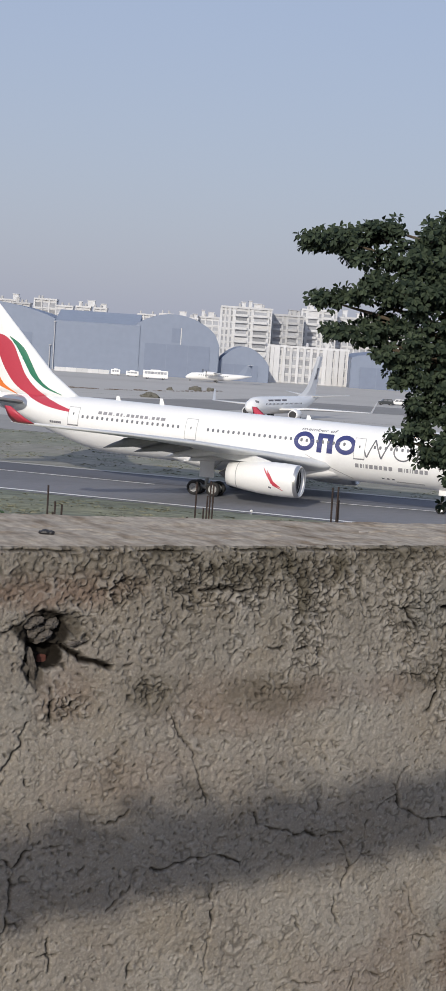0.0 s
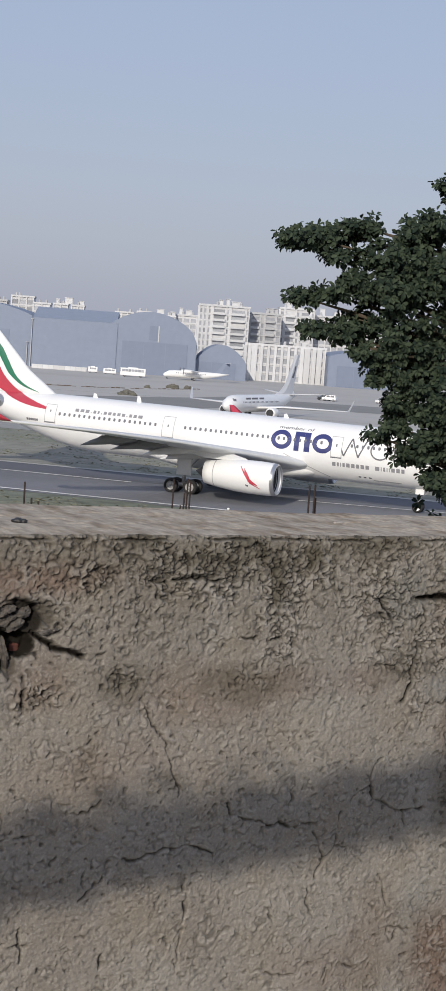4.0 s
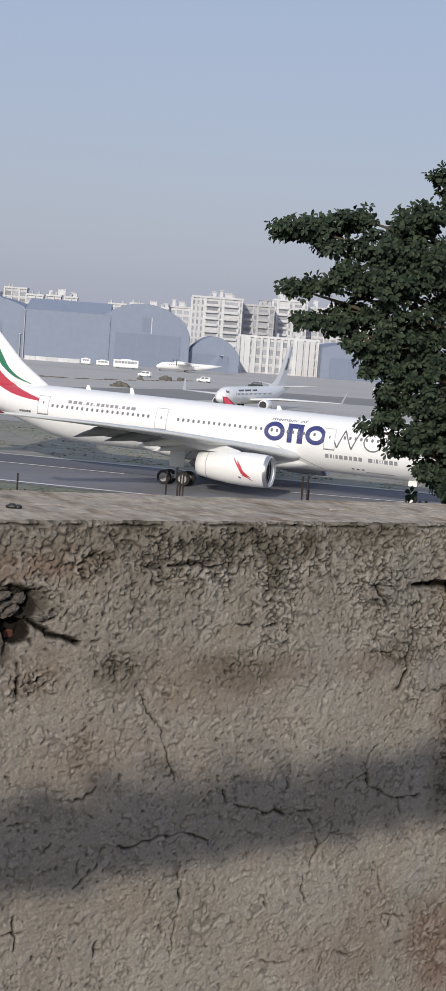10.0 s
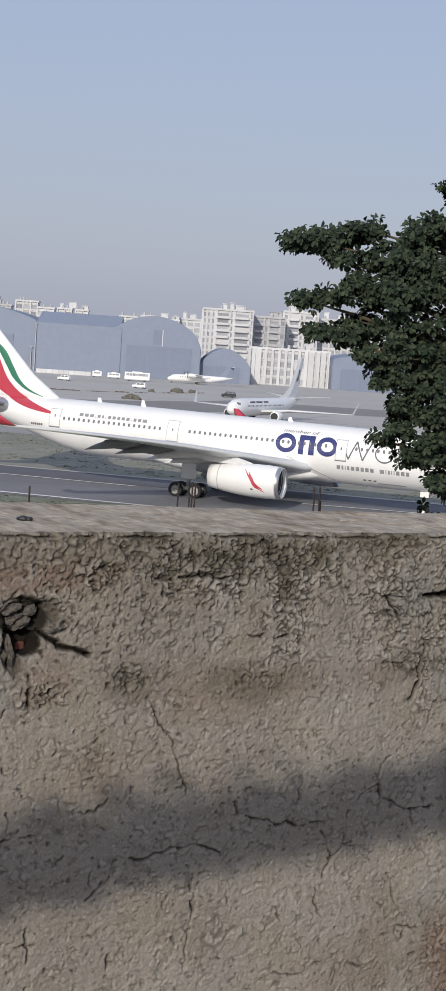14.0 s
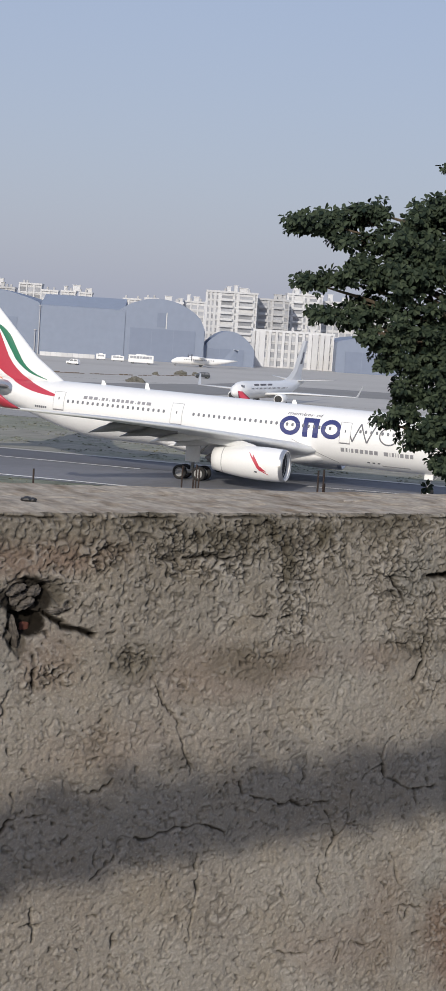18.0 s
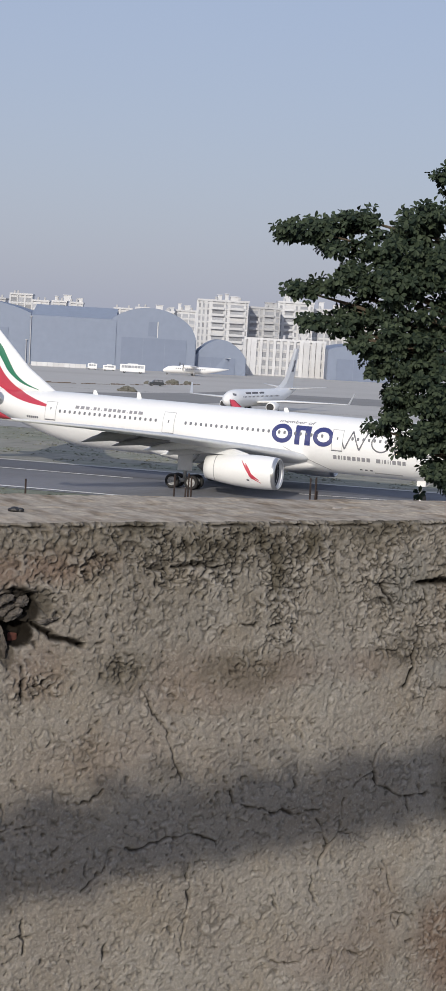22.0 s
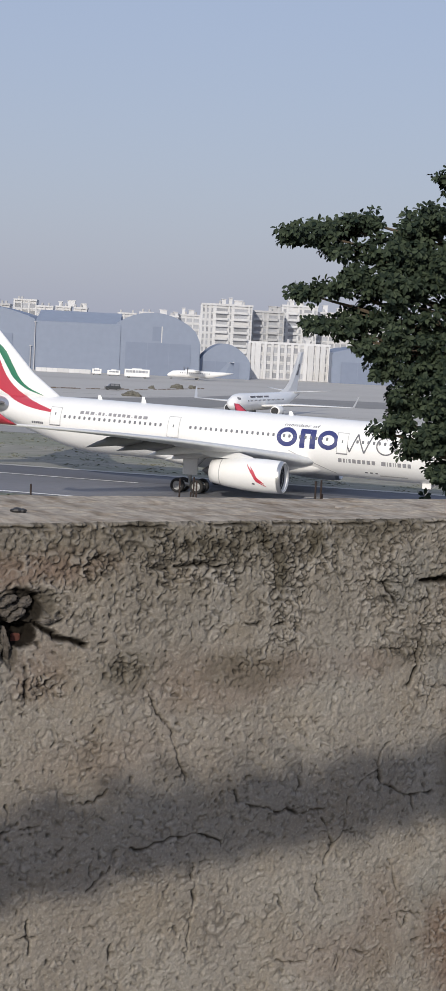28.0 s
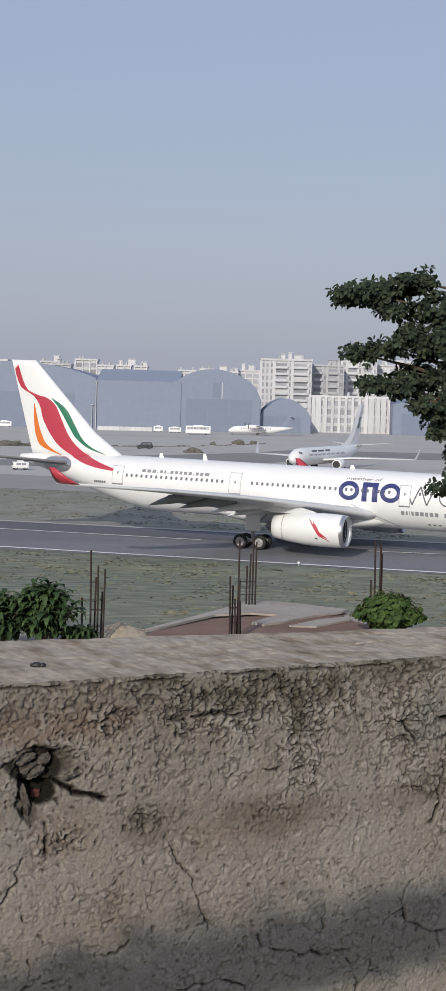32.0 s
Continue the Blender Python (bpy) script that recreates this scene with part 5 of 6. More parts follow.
def words(jet, text, side):
    """Plain words in the built-in type, laid on the fuselage."""
    cu = bpy.data.curves.new("words", "FONT")
    cu.body, cu.size, cu.shear = text, 0.62, 0.2
    ob = new("words", cu)
    bpy.context.view_layer.update()
    src = ob.evaluated_get(bpy.context.evaluated_depsgraph_get()).to_mesh()
    bm = bmesh.new()
    bm.from_mesh(src)
    bpy.data.objects.remove(ob)
    width = max(v.co.x for v in bm.verts)
    for v in bm.verts:
        x, z = 20.75 - v.co.x * 3.6 / width, 7.0 + v.co.y * 0.62
        if side < 0:
            x = 41.5 - 3.6 - x
        v.co = body(x, side * (skin_y(x, z) + 0.022), z)
    part("words", bm, M["ink"], jet, "small grey words reading member of")


build_airliner()
# ---- hangars and the town behind ----


def arch_pts(x0, x1, z0, rise, n=22, full=0.8):
    return [(x0 + (x1 - x0) * k / n, z0 + rise * max(0.0, math.sin(math.pi * k / n)) ** full) for k in range(n + 1)]


def prism(bm, outline, y0, y1):
    """An upright outline of (x, z) carried from y0 to y1."""
    return loft(bm, [[(x, y0, z) for x, z in outline], [(x, y1, z) for x, z in outline]])


def build_hangar(x0, x1, y, wall_h, rise, depth, label, door=None, full=0.8):
    h = empty("hangar", pose((x0 + x1) / 2, y, 0), label, "hangar", "hangars along the apron")
    w = (x1 - x0) / 2
    top = arch_pts(-w, w, wall_h, rise, full=full)
    part("front_wall", prism(bmesh.new(), [(-w, 0)] + top + [(w, 0)], 0, 0.5), M["hangar"], h)
    part("rear_wall", prism(bmesh.new(), [(-w, 0)] + top + [(w, 0)], depth - 0.5, depth), M["hangar"], h)
    for s in (-1, 1):
        part("side_wall", boxed(s * w - 0.25, s * w + 0.25, 0.5, depth - 0.5, 0, wall_h), M["hangar"], h)
    outer = [(x, z + 0.6) for x, z in top]
    part("roof", prism(bmesh.new(), top + outer[::-1], 0.0, depth + 0.3), M["hangar"], h, "curved blue-grey sheet-metal roof")
    if door:
        dx0, dx1, dz = door
        d = part("hangar_door", boxed(dx0 - (x0 + x1) / 2, dx1 - (x0 + x1) / 2, -0.25, -0.02, 0, dz), M["hangar_dark"], h, "tall dark blue sliding door")
        for k in range(1, 3):
            x = dx0 - (x0 + x1) / 2 + (dx1 - dx0) * k / 3
            part("door_seam", boxed(x - 0.08, x + 0.08, -0.28, -0.255, 0, dz), M["hangar"], d)
    return h


build_hangar(-112, -49.6, 606, 18.6, 5.8, 70, "large blue-grey hangar with a curved roof", door=(-104, -58, 13.5))
centre = build_hangar(-22.8, 13.3, 606.3, 12.8, 10.5, 60, "blue-grey hangar with a curved roof and a dark door", door=(-15, 9.9, 12.4), full=0.55)
part("wall_vent", boxed(-0.2, 3.0, -0.12, -0.02, 13.2, 18.6), M["hangar_dark"], centre, "tall dark louvred vent panel")
part("downpipe", boxed(3.2, 3.55, -0.2, -0.02, 12.6, 18.8), M["render"], centre, "white downpipe")
build_hangar(13.4, 33.1, 611, 6.0, 6.8, 45, "small blue-grey hangar with a curved roof", door=(15, 29, 6.5))
build_hangar(66.6, 112, 626, 11.5, 3.2, 60, "blue-grey hangar with a low roof", door=(70, 90, 8.5))


def build_shed():
    h = empty("maintenance_shed", pose(-33.5, 605.9, 0), "long pale blue sheet-metal shed between two hangars", "shed", "hangars along the apron")
    part("front_wall", boxed(-16, 16.4, 0, 0.5, 0, 18.6), M["hangar"], h)
    part("rear_wall", boxed(-16, 16, 49.5, 50, 0, 18.6), M["hangar"], h)
    for s in (-1, 1):
        part("side_wall", boxed(s * 15.75 - 0.25, s * 15.75 + 0.25, 0.5, 49.5, 0, 18.6), M["hangar"], h)
    part("roof", prism(bmesh.new(), [(0.0, 18.61), (50, 18.61), (50, 18.8), (25, 23.2), (0.0, 18.64)], -16, 16), M["roof_sheet"], h, "pitched pale sheet-metal roof").matrix_basis = Matrix(((0, 1, 0, 0), (1, 0, 0, 0), (0, 0, 1, 0), (0, 0, 0, 1)))


build_shed()


def build_block(name, x0, x1, y, z1, floors, bays, label, wall="render", fins=False, depth=14, z0=0.0, roof_bits=3, seed=1, group="town blocks", tanks=2):
    """A block of flats: storeys, recessed windows between piers and sills, parapet and roof huts. bays: their number, or (width, pier width, balcony) of each."""
    rnd = random.Random(seed)
    h = empty(name, pose((x0 + x1) / 2, y, 0), label, "building", group)
    w = (x1 - x0) / 2
    part("wall", boxed(-w, w, 0.6, depth, 0, z1), M[wall], h)
    if isinstance(bays, int):
        bays = [(1.0, 0.34 if fins else 0.2, False)] * bays
    unit = 2 * w / sum(b_[0] for b_ in bays)
    fh = (z1 - z0 - 0.6) / floors
    shared = {}
    x = -w
    for bw, pw, balcony in bays:
        bw *= unit
        clear = bw - pw * unit
        for i in range(floors):
            zc = z0 + fh * (i + 0.5)
            key = round(clear, 2)
            if key not in shared:
                pane = bmesh.new()
                box(pane, -clear / 2, clear / 2, -0.05, 0.05, -fh * 0.31, fh * 0.31)
                shared[key] = bpy.data.meshes.new("window")
                pane.to_mesh(shared[key])
                pane.free()
                shared[key].materials.append(M["pane"])
            if rnd.random() < 0.92:
                child("window", shared[key], h, m=Matrix.Translation((x + bw / 2, 0.56, zc)))
            if balcony:
                part("balcony", boxed(x + bw * 0.06, x + bw * 0.94, -0.9, 0.3, zc - fh * 0.5, zc - fh * 0.5 + fh * 0.36), M[wall], h)
        part("pier", boxed(x - pw * unit / 2, x + pw * unit / 2, -0.35 if fins else 0.1, 0.6, z0, z1), M[wall], h)
        x += bw
    part("pier", boxed(w - 0.5, w, -0.35 if fins else 0.1, 0.6, z0, z1), M[wall], h)
    for i in range(floors):
        zc = z0 + fh * i
        part("floor_band", boxed(-w, w, 0.25, 0.6, zc - 0.15, zc + 0.45), M[wall], h)
    part("parapet", boxed(-w - 0.3, w + 0.3, -0.1, depth + 0.3, z1, z1 + 0.9), M[wall], h)
    for k in range(roof_bits):
        x = rnd.uniform(-w * 0.8, w * 0.6)
        ww, hh = rnd.uniform(1.5, 4), rnd.uniform(1.6, 3.2)
        hut = part("roof_hut", boxed(x, x + ww, 2 + 0.4 * k, 6 + 0.3 * k, z1 + 0.9, z1 + 0.9 + hh), M[wall], h)
        part("hut_roof", boxed(x - 0.3, x + ww + 0.3, 1.7 + 0.4 * k, 6.3 + 0.3 * k, z1 + 0.9 + hh, z1 + 1.15 + hh), M[wall], hut)
    for k in range(tanks):
        x = rnd.uniform(-w * 0.85, w * 0.85)
        part("water_tank", tube(bmesh.new(), [(x, 1.2, z1 + 0.9), (x, 1.2, z1 + 2.1), (x, 1.2, z1 + 2.4)], [0.6, 0.6, 0.2], 10), M["render_grey"], h)
    return h


TOWER = [(1.0, 0.55, False), (1.0, 0.5, False), (1.1, 0.6, False), (3.4, 0.8, True), (0.9, 0.4, False), (3.8, 0.7, True), (0.8, 0.4, False)]
OFFICE = [(1.0, 0.75, False), (1.1, 0.8, False), (1.7, 1.3, False)] + [(1.55, 0.62, False)] * 6 + [(1.2, 0.9, False), (1.6, 1.35, False), (1.2, 0.9, False), (1.5, 1.2, False)]
build_block("apartment_block", 16.0, 39.2, 725, 30.4, 10, TOWER, "tall white apartment block with open balconies", seed=3)
build_block("office_block", 33.8, 66.4, 638, 14.2, 4, OFFICE, "white office block with tall upright fins", fins=True, roof_bits=1, seed=5)
build_block("apartment_block", 40.5, 55.2, 742, 28.6, 9, [(2.2, 0.5, True), (1, 0.4, False), (2.4, 0.5, True), (1.2, 0.5, False)], "pale grey apartment block", wall="render_grey", seed=7)
build_block("apartment_block", 55.6, 72.5, 762, 32.4, 10, [(1.2, 0.5, False), (2.6, 0.6, True), (1.0, 0.4, False), (2.4, 0.6, True), (1, 0.5, False)], "white apartment block with roof tanks", seed=9)
build_block("apartment_block", 73.5, 92, 775, 30.0, 9, 6, "pale apartment block behind the tree", seed=11)
build_block("apartment_block", 93.5, 118, 770, 26.0, 8, 8, "pale apartment block behind the tree", wall="render_grey", seed=12)
rnd = random.Random(21)
x = -132.0
k = 0
while x < 14:
    w = rnd.uniform(6.0, 13.5)
    gap = -42 < x < -33
    z = rnd.uniform(25.5, 28.6) if x < -40 else rnd.uniform(24.8, 27.6)
    if -80 < x < -68:
        z = 30.2
    if not gap:
        build_block("town_house", x, x + w, 815 + rnd.uniform(-6, 25), z, 8, max(2, int(w / 3)), "pale painted town house with a flat roof", wall="render" if rnd.random() < 0.75 else "render_grey", roof_bits=rnd.randint(0, 2), seed=30 + k, group="town houses behind the hangars")
    x += w + rnd.uniform(0.2, 2.4)
    k += 1

# light masts on the apron
for x, y, h in ((-49.5, 605.2, 18.0), (-50.95, 605.2, 9.0)):
    mast = empty("light_mast", pose(x, y, 0), "slim grey steel light mast on the apron", "mast")
    part("pole", tube(bmesh.new(), [(0, 0, 0), (0, 0, h)], [0.2, 0.13], 8), M["render_grey"], mast)
    part("lamp_head", boxed(-0.5, 0.5, -0.2, 0.2, h, h + 0.3, 0.05), M["render_grey"], mast)
# ---- vehicles and parked aircraft far off ----


def hull(bm, secs, n=24):
    """secs of (x, middle height, half height, half width)."""
    return loft(bm, [[(x, w * math.cos(t), z + h * math.sin(t)) for t in (2 * math.pi * k / n for k in range(n))] for x, z, h, w in secs])


def flat_wing(stations, side, n=6):
    rings = []
    for y, le, ch, z, th in stations:
        s_ = [(1 - math.cos(math.pi * k / n)) / 2 for k in range(n + 1)]
        hf = [ch * th * 2.2 * math.sqrt(s) * (1 - s) + 0.01 for s in s_]
        rings.append([(le + s * ch, side * y, z + h) for s, h in zip(s_, hf)] + [(le + s * ch, side * y, z - h) for s, h in list(zip(s_, hf))[-2:0:-1]])
    return loft(bmesh.new(), rings)


def build_narrow_jet():
    """A single-aisle jet parked beyond the taxiway, nose towards the camera."""
    jet = empty("jet_airliner", pose(12.6, 297.1, 0.03, 0, 0, 65.1), "white single-aisle jet airliner parked beyond the taxiway", "airplane")
    body_ = part("fuselage", hull(bmesh.new(), [(0, 2.65, 0.05, 0.05), (0.4, 2.7, 0.62, 0.6), (1.5, 2.9, 1.22, 1.2), (3.2, 3.02, 1.6, 1.6), (5, 3.05, 1.72, 1.72), (25, 3.05, 1.72, 1.72), (29, 3.4, 1.42, 1.42), (34, 4.0, 0.85, 0.85), (38, 4.6, 0.3, 0.3)]), M["white"], jet, smooth=True)
    for side in (1, -1):
        w = part("wing", flat_wing([(1.5, 12.5, 7.5, 2.3, 0.06), (6, 15.5, 4.6, 2.7, 0.055), (17, 22.0, 1.7, 2.7, 0.05)], side), M["white"], jet, smooth=True)
        part("winglet", loft(bmesh.new(), [[(22.1, side * 17.0, 2.7), (23.7, side * 17.0, 2.7), (23.0, side * 17.12, 2.72)], [(24.0, side * 17.6, 4.9), (24.7, side * 17.6, 4.9), (24.3, side * 17.66, 4.9)]]), M["white"], w)
        part("tailplane", flat_wing([(0.5, 33.0, 3.6, 4.7, 0.05), (7, 37.2, 1.5, 5.3, 0.05)], side), M["grey_wing"], jet, smooth=True)
        e = part("engine_nacelle", hull(bmesh.new(), [(11.3, 1.55, 0.85, 0.9), (11.6, 1.55, 0.98, 1.02), (13, 1.6, 1.02, 1.05), (14.6, 1.65, 0.75, 0.75), (15.6, 1.7, 0.4, 0.4)], 20), M["white"], jet, smooth=True)
        e.location.y = side * 4.85
        part("intake", hull(bmesh.new(), [(11.27, 1.55, 0.72, 0.76), (11.45, 1.55, 0.76, 0.8)], 20), M["dark"], e, "dark engine intake")
        g = part("main_gear", tube(bmesh.new(), [(19.3, side * 2.9, 0.5), (19.2, side * 2.9, 2.2)], 0.13, 8), M["strut"], jet)
        for dy in (-0.4, 0.4):
            add_wheel(g, 19.3, side * 2.9 + dy, 0.56, 0.56, 0.38)
        part("cockpit_window", loft(bmesh.new(), [[(1.42, side * 0.12, 3.80), (1.55, side * 0.85, 3.72), (2.3, side * 1.36, 3.62)], [(1.95, side * 0.12, 4.16), (2.1, side * 0.8, 4.12), (2.6, side * 1.22, 4.02)]], closed=False), M["glass_dark"], body_)
        for k in range(34):
            part("cabin_window", boxed(5.2 + 0.7 * k, 5.42 + 0.7 * k, side * 1.66 - 0.06, side * 1.66 + 0.06, 3.3, 3.58), M["glass_dark"], body_) if k < 28 else None
        for x, w in ((7.0, 2.4), (10.2, 3.0), (14.2, 2.2)):
            part("name_bar", boxed(x, x + w, side * 1.42 - 0.05, side * 1.42 + 0.10, 3.92, 4.28), M["ink"], body_)
    fin = part("fin", loft(bmesh.new(), [[(x, h, z) for x, h in ((a_, 0), (a_ + 0.35 * (b_ - a_), 0.22), (b_, 0), (a_ + 0.35 * (b_ - a_), -0.22))] for a_, b_, z in ((25.5, 36.5, 4.6), (29.2, 36.7, 5.6), (31.6, 37.0, 7.0), (36.4, 39.3, 13.0))]), M["white"], jet)
    for side in (1, -1):
        part("tail_mark", loft(bmesh.new(), [[(34.8, side * 0.21, 8.2), (36.3, side * 0.16, 8.2)], [(36.2, side * 0.17, 9.6), (36.9, side * 0.14, 9.6)], [(36.1, side * 0.2, 10.6), (37.3, side * 0.14, 10.6)]], closed=False), M["ink"], fin, "grey bird-like tail mark as a plain shape")
    g = part("nose_gear", tube(bmesh.new(), [(4.1, 0, 0.4), (4.0, 0, 1.7)], 0.09, 8), M["strut"], jet)
    for dy in (-0.25, 0.25):
        add_wheel(g, 4.1, dy, 0.36, 0.36, 0.22)


build_narrow_jet()


def build_turboprop():
    """A small white aircraft in profile before the hangars."""
    p = empty("turboprop", pose(1.2, 566, 0.06, 0, 0, 8), "small white propeller airliner parked before the hangars", "airplane")
    b_ = part("fuselage", hull(bmesh.new(), [(0, 1.5, 0.05, 0.05), (0.5, 1.55, 0.6, 0.6), (2, 1.9, 1.15, 1.1), (4, 2.0, 1.3, 1.3), (15, 2.0, 1.3, 1.3), (20, 2.5, 0.7, 0.7), (24, 2.9, 0.15, 0.15)]), M["white"], p, smooth=True)
    for side in (1, -1):
        w = part("wing", flat_wing([(0.5, 9, 2.7, 3.35, 0.06), (12.5, 9.7, 1.5, 3.5, 0.05)], side), M["grey_wing"], p)
        e = part("engine_nacelle", hull(bmesh.new(), [(6.8, 3.1, 0.2, 0.2), (7.2, 3.1, 0.5, 0.45), (10, 3.1, 0.55, 0.5), (12.5, 3.2, 0.15, 0.15)], 14), M["white"], p, smooth=True)
        e.location.y = side * 4.0
        for k in range(4):
            t = math.pi / 4 + k * math.pi / 2
            part("blade", tube(bmesh.new(), [(6.75, 0, 3.1), (6.75, 1.9 * math.cos(t), 3.1 + 1.9 * math.sin(t))], [0.1, 0.05], 6), M["dark"], e)
        part("tailplane", flat_wing([(0.2, 22.3, 1.5, 6.9, 0.05), (3.6, 22.8, 1.0, 6.9, 0.05)], side), M["white"], p)
        g = part("main_gear", tube(bmesh.new(), [(11, side * 2, 0.4), (11, side * 1.6, 1.3)], 0.12, 8), M["strut"], p)
        add_wheel(g, 11, side * 2, 0.42, 0.42, 0.3)
        for k in range(14):
            part("cabin_window", boxed(4.5 + k * 0.8, 4.8 + k * 0.8, side * 1.26 - 0.06, side * 1.26 + 0.06, 2.25, 2.6), M["glass_dark"], b_)
    part("fin", loft(bmesh.new(), [[(a_, 0, z), ((a_ + c) / 2, 0.12, z), (c, 0, z), ((a_ + c) / 2, -0.12, z)] for a_, c, z in ((18.5, 23.6, 3.0), (21.9, 24.1, 6.9))]), M["hangar"], p, "pale blue fin")
    g = part("nose_gear", tube(bmesh.new(), [(1.6, 0, 0.3), (1.6, 0, 1.0)], 0.08, 8), M["strut"], p)
    add_wheel(g, 1.6, 0, 0.3, 0.3, 0.2)


build_turboprop()


def build_bus(name, m, length, width, height, label, category, paint="white", group="", windows=7, low=0.45, cab=True):
    """A box-bodied road vehicle: body, window band, windscreen, wheels."""
    v = empty(name, m, label, category, group)
    b_ = part("body", boxed(-length / 2, length / 2, -width / 2, width / 2, low, height, 0.18), M[paint], v)
    for side in (1, -1):
        for k in range(windows):
            x0 = -length / 2 + 0.5 + k * (length - 1.0) / windows
            part("window", boxed(x0 + 0.06, x0 + (length - 1.0) / windows - 0.06, side * width / 2 - 0.02, side * width / 2 + 0.02, low + (height - low) * 0.52, low + (height - low) * 0.84), M["pane"], b_)
        for x in (-length * 0.32, length * 0.32):
            add_wheel(v, x, side * (width / 2 - 0.15), low, low, 0.28)
    part("windscreen", boxed(-length / 2 - 0.02, -length / 2 + 0.03, -width / 2 + 0.15, width / 2 - 0.15, low + (height - low) * 0.45, height * 0.92), M["glass_dark"], b_)
    part("roof_unit", boxed(-length * 0.2, length * 0.2, -width * 0.3, width * 0.3, height, height + 0.25, 0.08), M[paint], b_)
    return v


def build_car(name, m, label, paint, group="cars on the apron road"):
    """A small van-like car: lower body, cabin, glass, wheels, lamps."""
    v = empty(name, m, label, "car", group)
    lo = part("body", boxed(-2.1, 2.1, -0.85, 0.85, 0.3, 1.05, 0.15), M[paint], v)
    bm = bmesh.new()
    loft(bm, [[(-1.2, -0.8, 1.03), (1.95, -0.8, 1.03), (1.95, 0.8, 1.03), (-1.2, 0.8, 1.03)], [(-0.6, -0.68, 1.72), (1.75, -0.68, 1.72), (1.75, 0.68, 1.72), (-0.6, 0.68, 1.72)]])
    bmesh.ops.bevel(bm, geom=list(bm.edges), offset=0.08, segments=2, affect="EDGES")
    cabin = part("cabin", bm, M[paint], v)
    for side in (1, -1):
        for x0, x1 in ((-0.7, 0.3), (0.4, 1.6)):
            part("side_window", loft(bmesh.new(), [[(x0, side * 0.80, 1.12), (x1, side * 0.80, 1.12), (x1 - 0.05, side * 0.70, 1.6), (x0 + 0.15, side * 0.70, 1.6)], [(x0, side * 0.82, 1.12), (x1, side * 0.82, 1.12), (x1 - 0.05, side * 0.72, 1.6), (x0 + 0.15, side * 0.72, 1.6)]]), M["glass_dark"], cabin)
        for x in (-1.3, 1.3):
            add_wheel(v, x, side * 0.76, 0.32, 0.32, 0.2)
        part("headlight", boxed(-2.12, -2.06, side * 0.6 - 0.15, side * 0.6 + 0.15, 0.68, 0.85), M["paint"], lo)
    part("windscreen", loft(bmesh.new(), [[(-1.2, -0.68, 1.1), (-1.2, 0.68, 1.1), (-0.68, 0.6, 1.66), (-0.68, -0.6, 1.66)], [(-1.17, -0.68, 1.08), (-1.17, 0.68, 1.08), (-0.65, 0.6, 1.64), (-0.65, -0.6, 1.64)]]), M["glass_dark"], cabin)
    return v


build_bus("apron_bus", pose(-9.4, 556, 0.06, 0, 0, 4), 8.8, 2.6, 3.1, "white apron bus with dark windows, parked before the hangar", "bus")
build_bus("service_van", pose(-24.2, 575, 0.06, 0, 0, 2), 3.4, 1.9, 2.2, "small white service van parked by the hangars", "van", windows=3, low=0.32)
build_bus("service_van", pose(-18.0, 572, 0.06, 0, 0, 2), 4.6, 1.9, 2.0, "small white service van parked by the hangars", "van", windows=3, low=0.32)
build_bus("service_van", pose(-82.6, 592, 0.06, 0, 0, 2), 5.6, 2.0, 2.3, "white service van parked by the large hangar", "van", windows=3, low=0.32)
build_bus("service_truck", pose(-36.7, 284.7, 0.03, 0, 0, 20), 2.9, 1.7, 1.45, "small white service truck by the taxiway", "truck", windows=2, low=0.3)
# a low white barrier wall before the shed
bar_ = empty("barrier_wall", pose(-37, 584, 0.06, 0, 0, 1), "low white barrier wall before the shed", "barrier")
for k in range(10):
    part("barrier_block", boxed(-10 + k * 2.02, -8.04 + k * 2.02, -0.3, 0.3, 0, 1.5, 0.05), M["render"], bar_)

white_car = build_car("white_car", pose(40, 484, 0.06), "small white car driving over the apron", "white")
white_van = build_car("white_car", pose(60, 484, 0.06), "small white car driving over the apron", "white")
third_car = build_car("white_car", pose(80, 440, 0.06), "small white car driving over the apron", "white")
M["car_dark"] = surface("dark_car_paint", (0.05, 0.055, 0.06), 0.3, grain=(4, 0.05), coat=0.4)
dark_car = build_car("dark_car", pose(30, 460, 0.06), "dark car driving over the apron", "car_dark")
# ---- the roof below, with its starter bars, slab and plants ----
ROOF_Z = 11.9


def slab_mesh(outline, z0, z1):
    bm = bmesh.new()
    loft(bm, [[(x, y, z0) for x, y in outline], [(x, y, z1) for x, y in outline]])
    return bm


roof = empty("neighbour_house", pose(0, 0, 0), "lower plastered house with an unfinished flat roof", "house")
part("wall", slab_mesh([(-3.4, 12.0), (2.9, 12.0), (2.5, 19.6), (1.7, 20.90), (0.80, 21.55), (0.38, 21.6), (0.18, 21.05), (-0.93, 18.68), (-2.6, 18.1)], 0, ROOF_Z - 0.2), M["plaster_far"], roof)
part("roof_slab", slab_mesh([(-3.5, 11.9), (3.0, 11.9), (2.6, 19.7), (1.75, 21.02), (0.82, 21.70), (0.36, 21.74), (0.17, 21.16), (-0.96, 18.74), (-2.7, 18.2)], ROOF_Z - 0.196, ROOF_Z - 0.06), M["slab"], roof, "bare concrete roof slab")
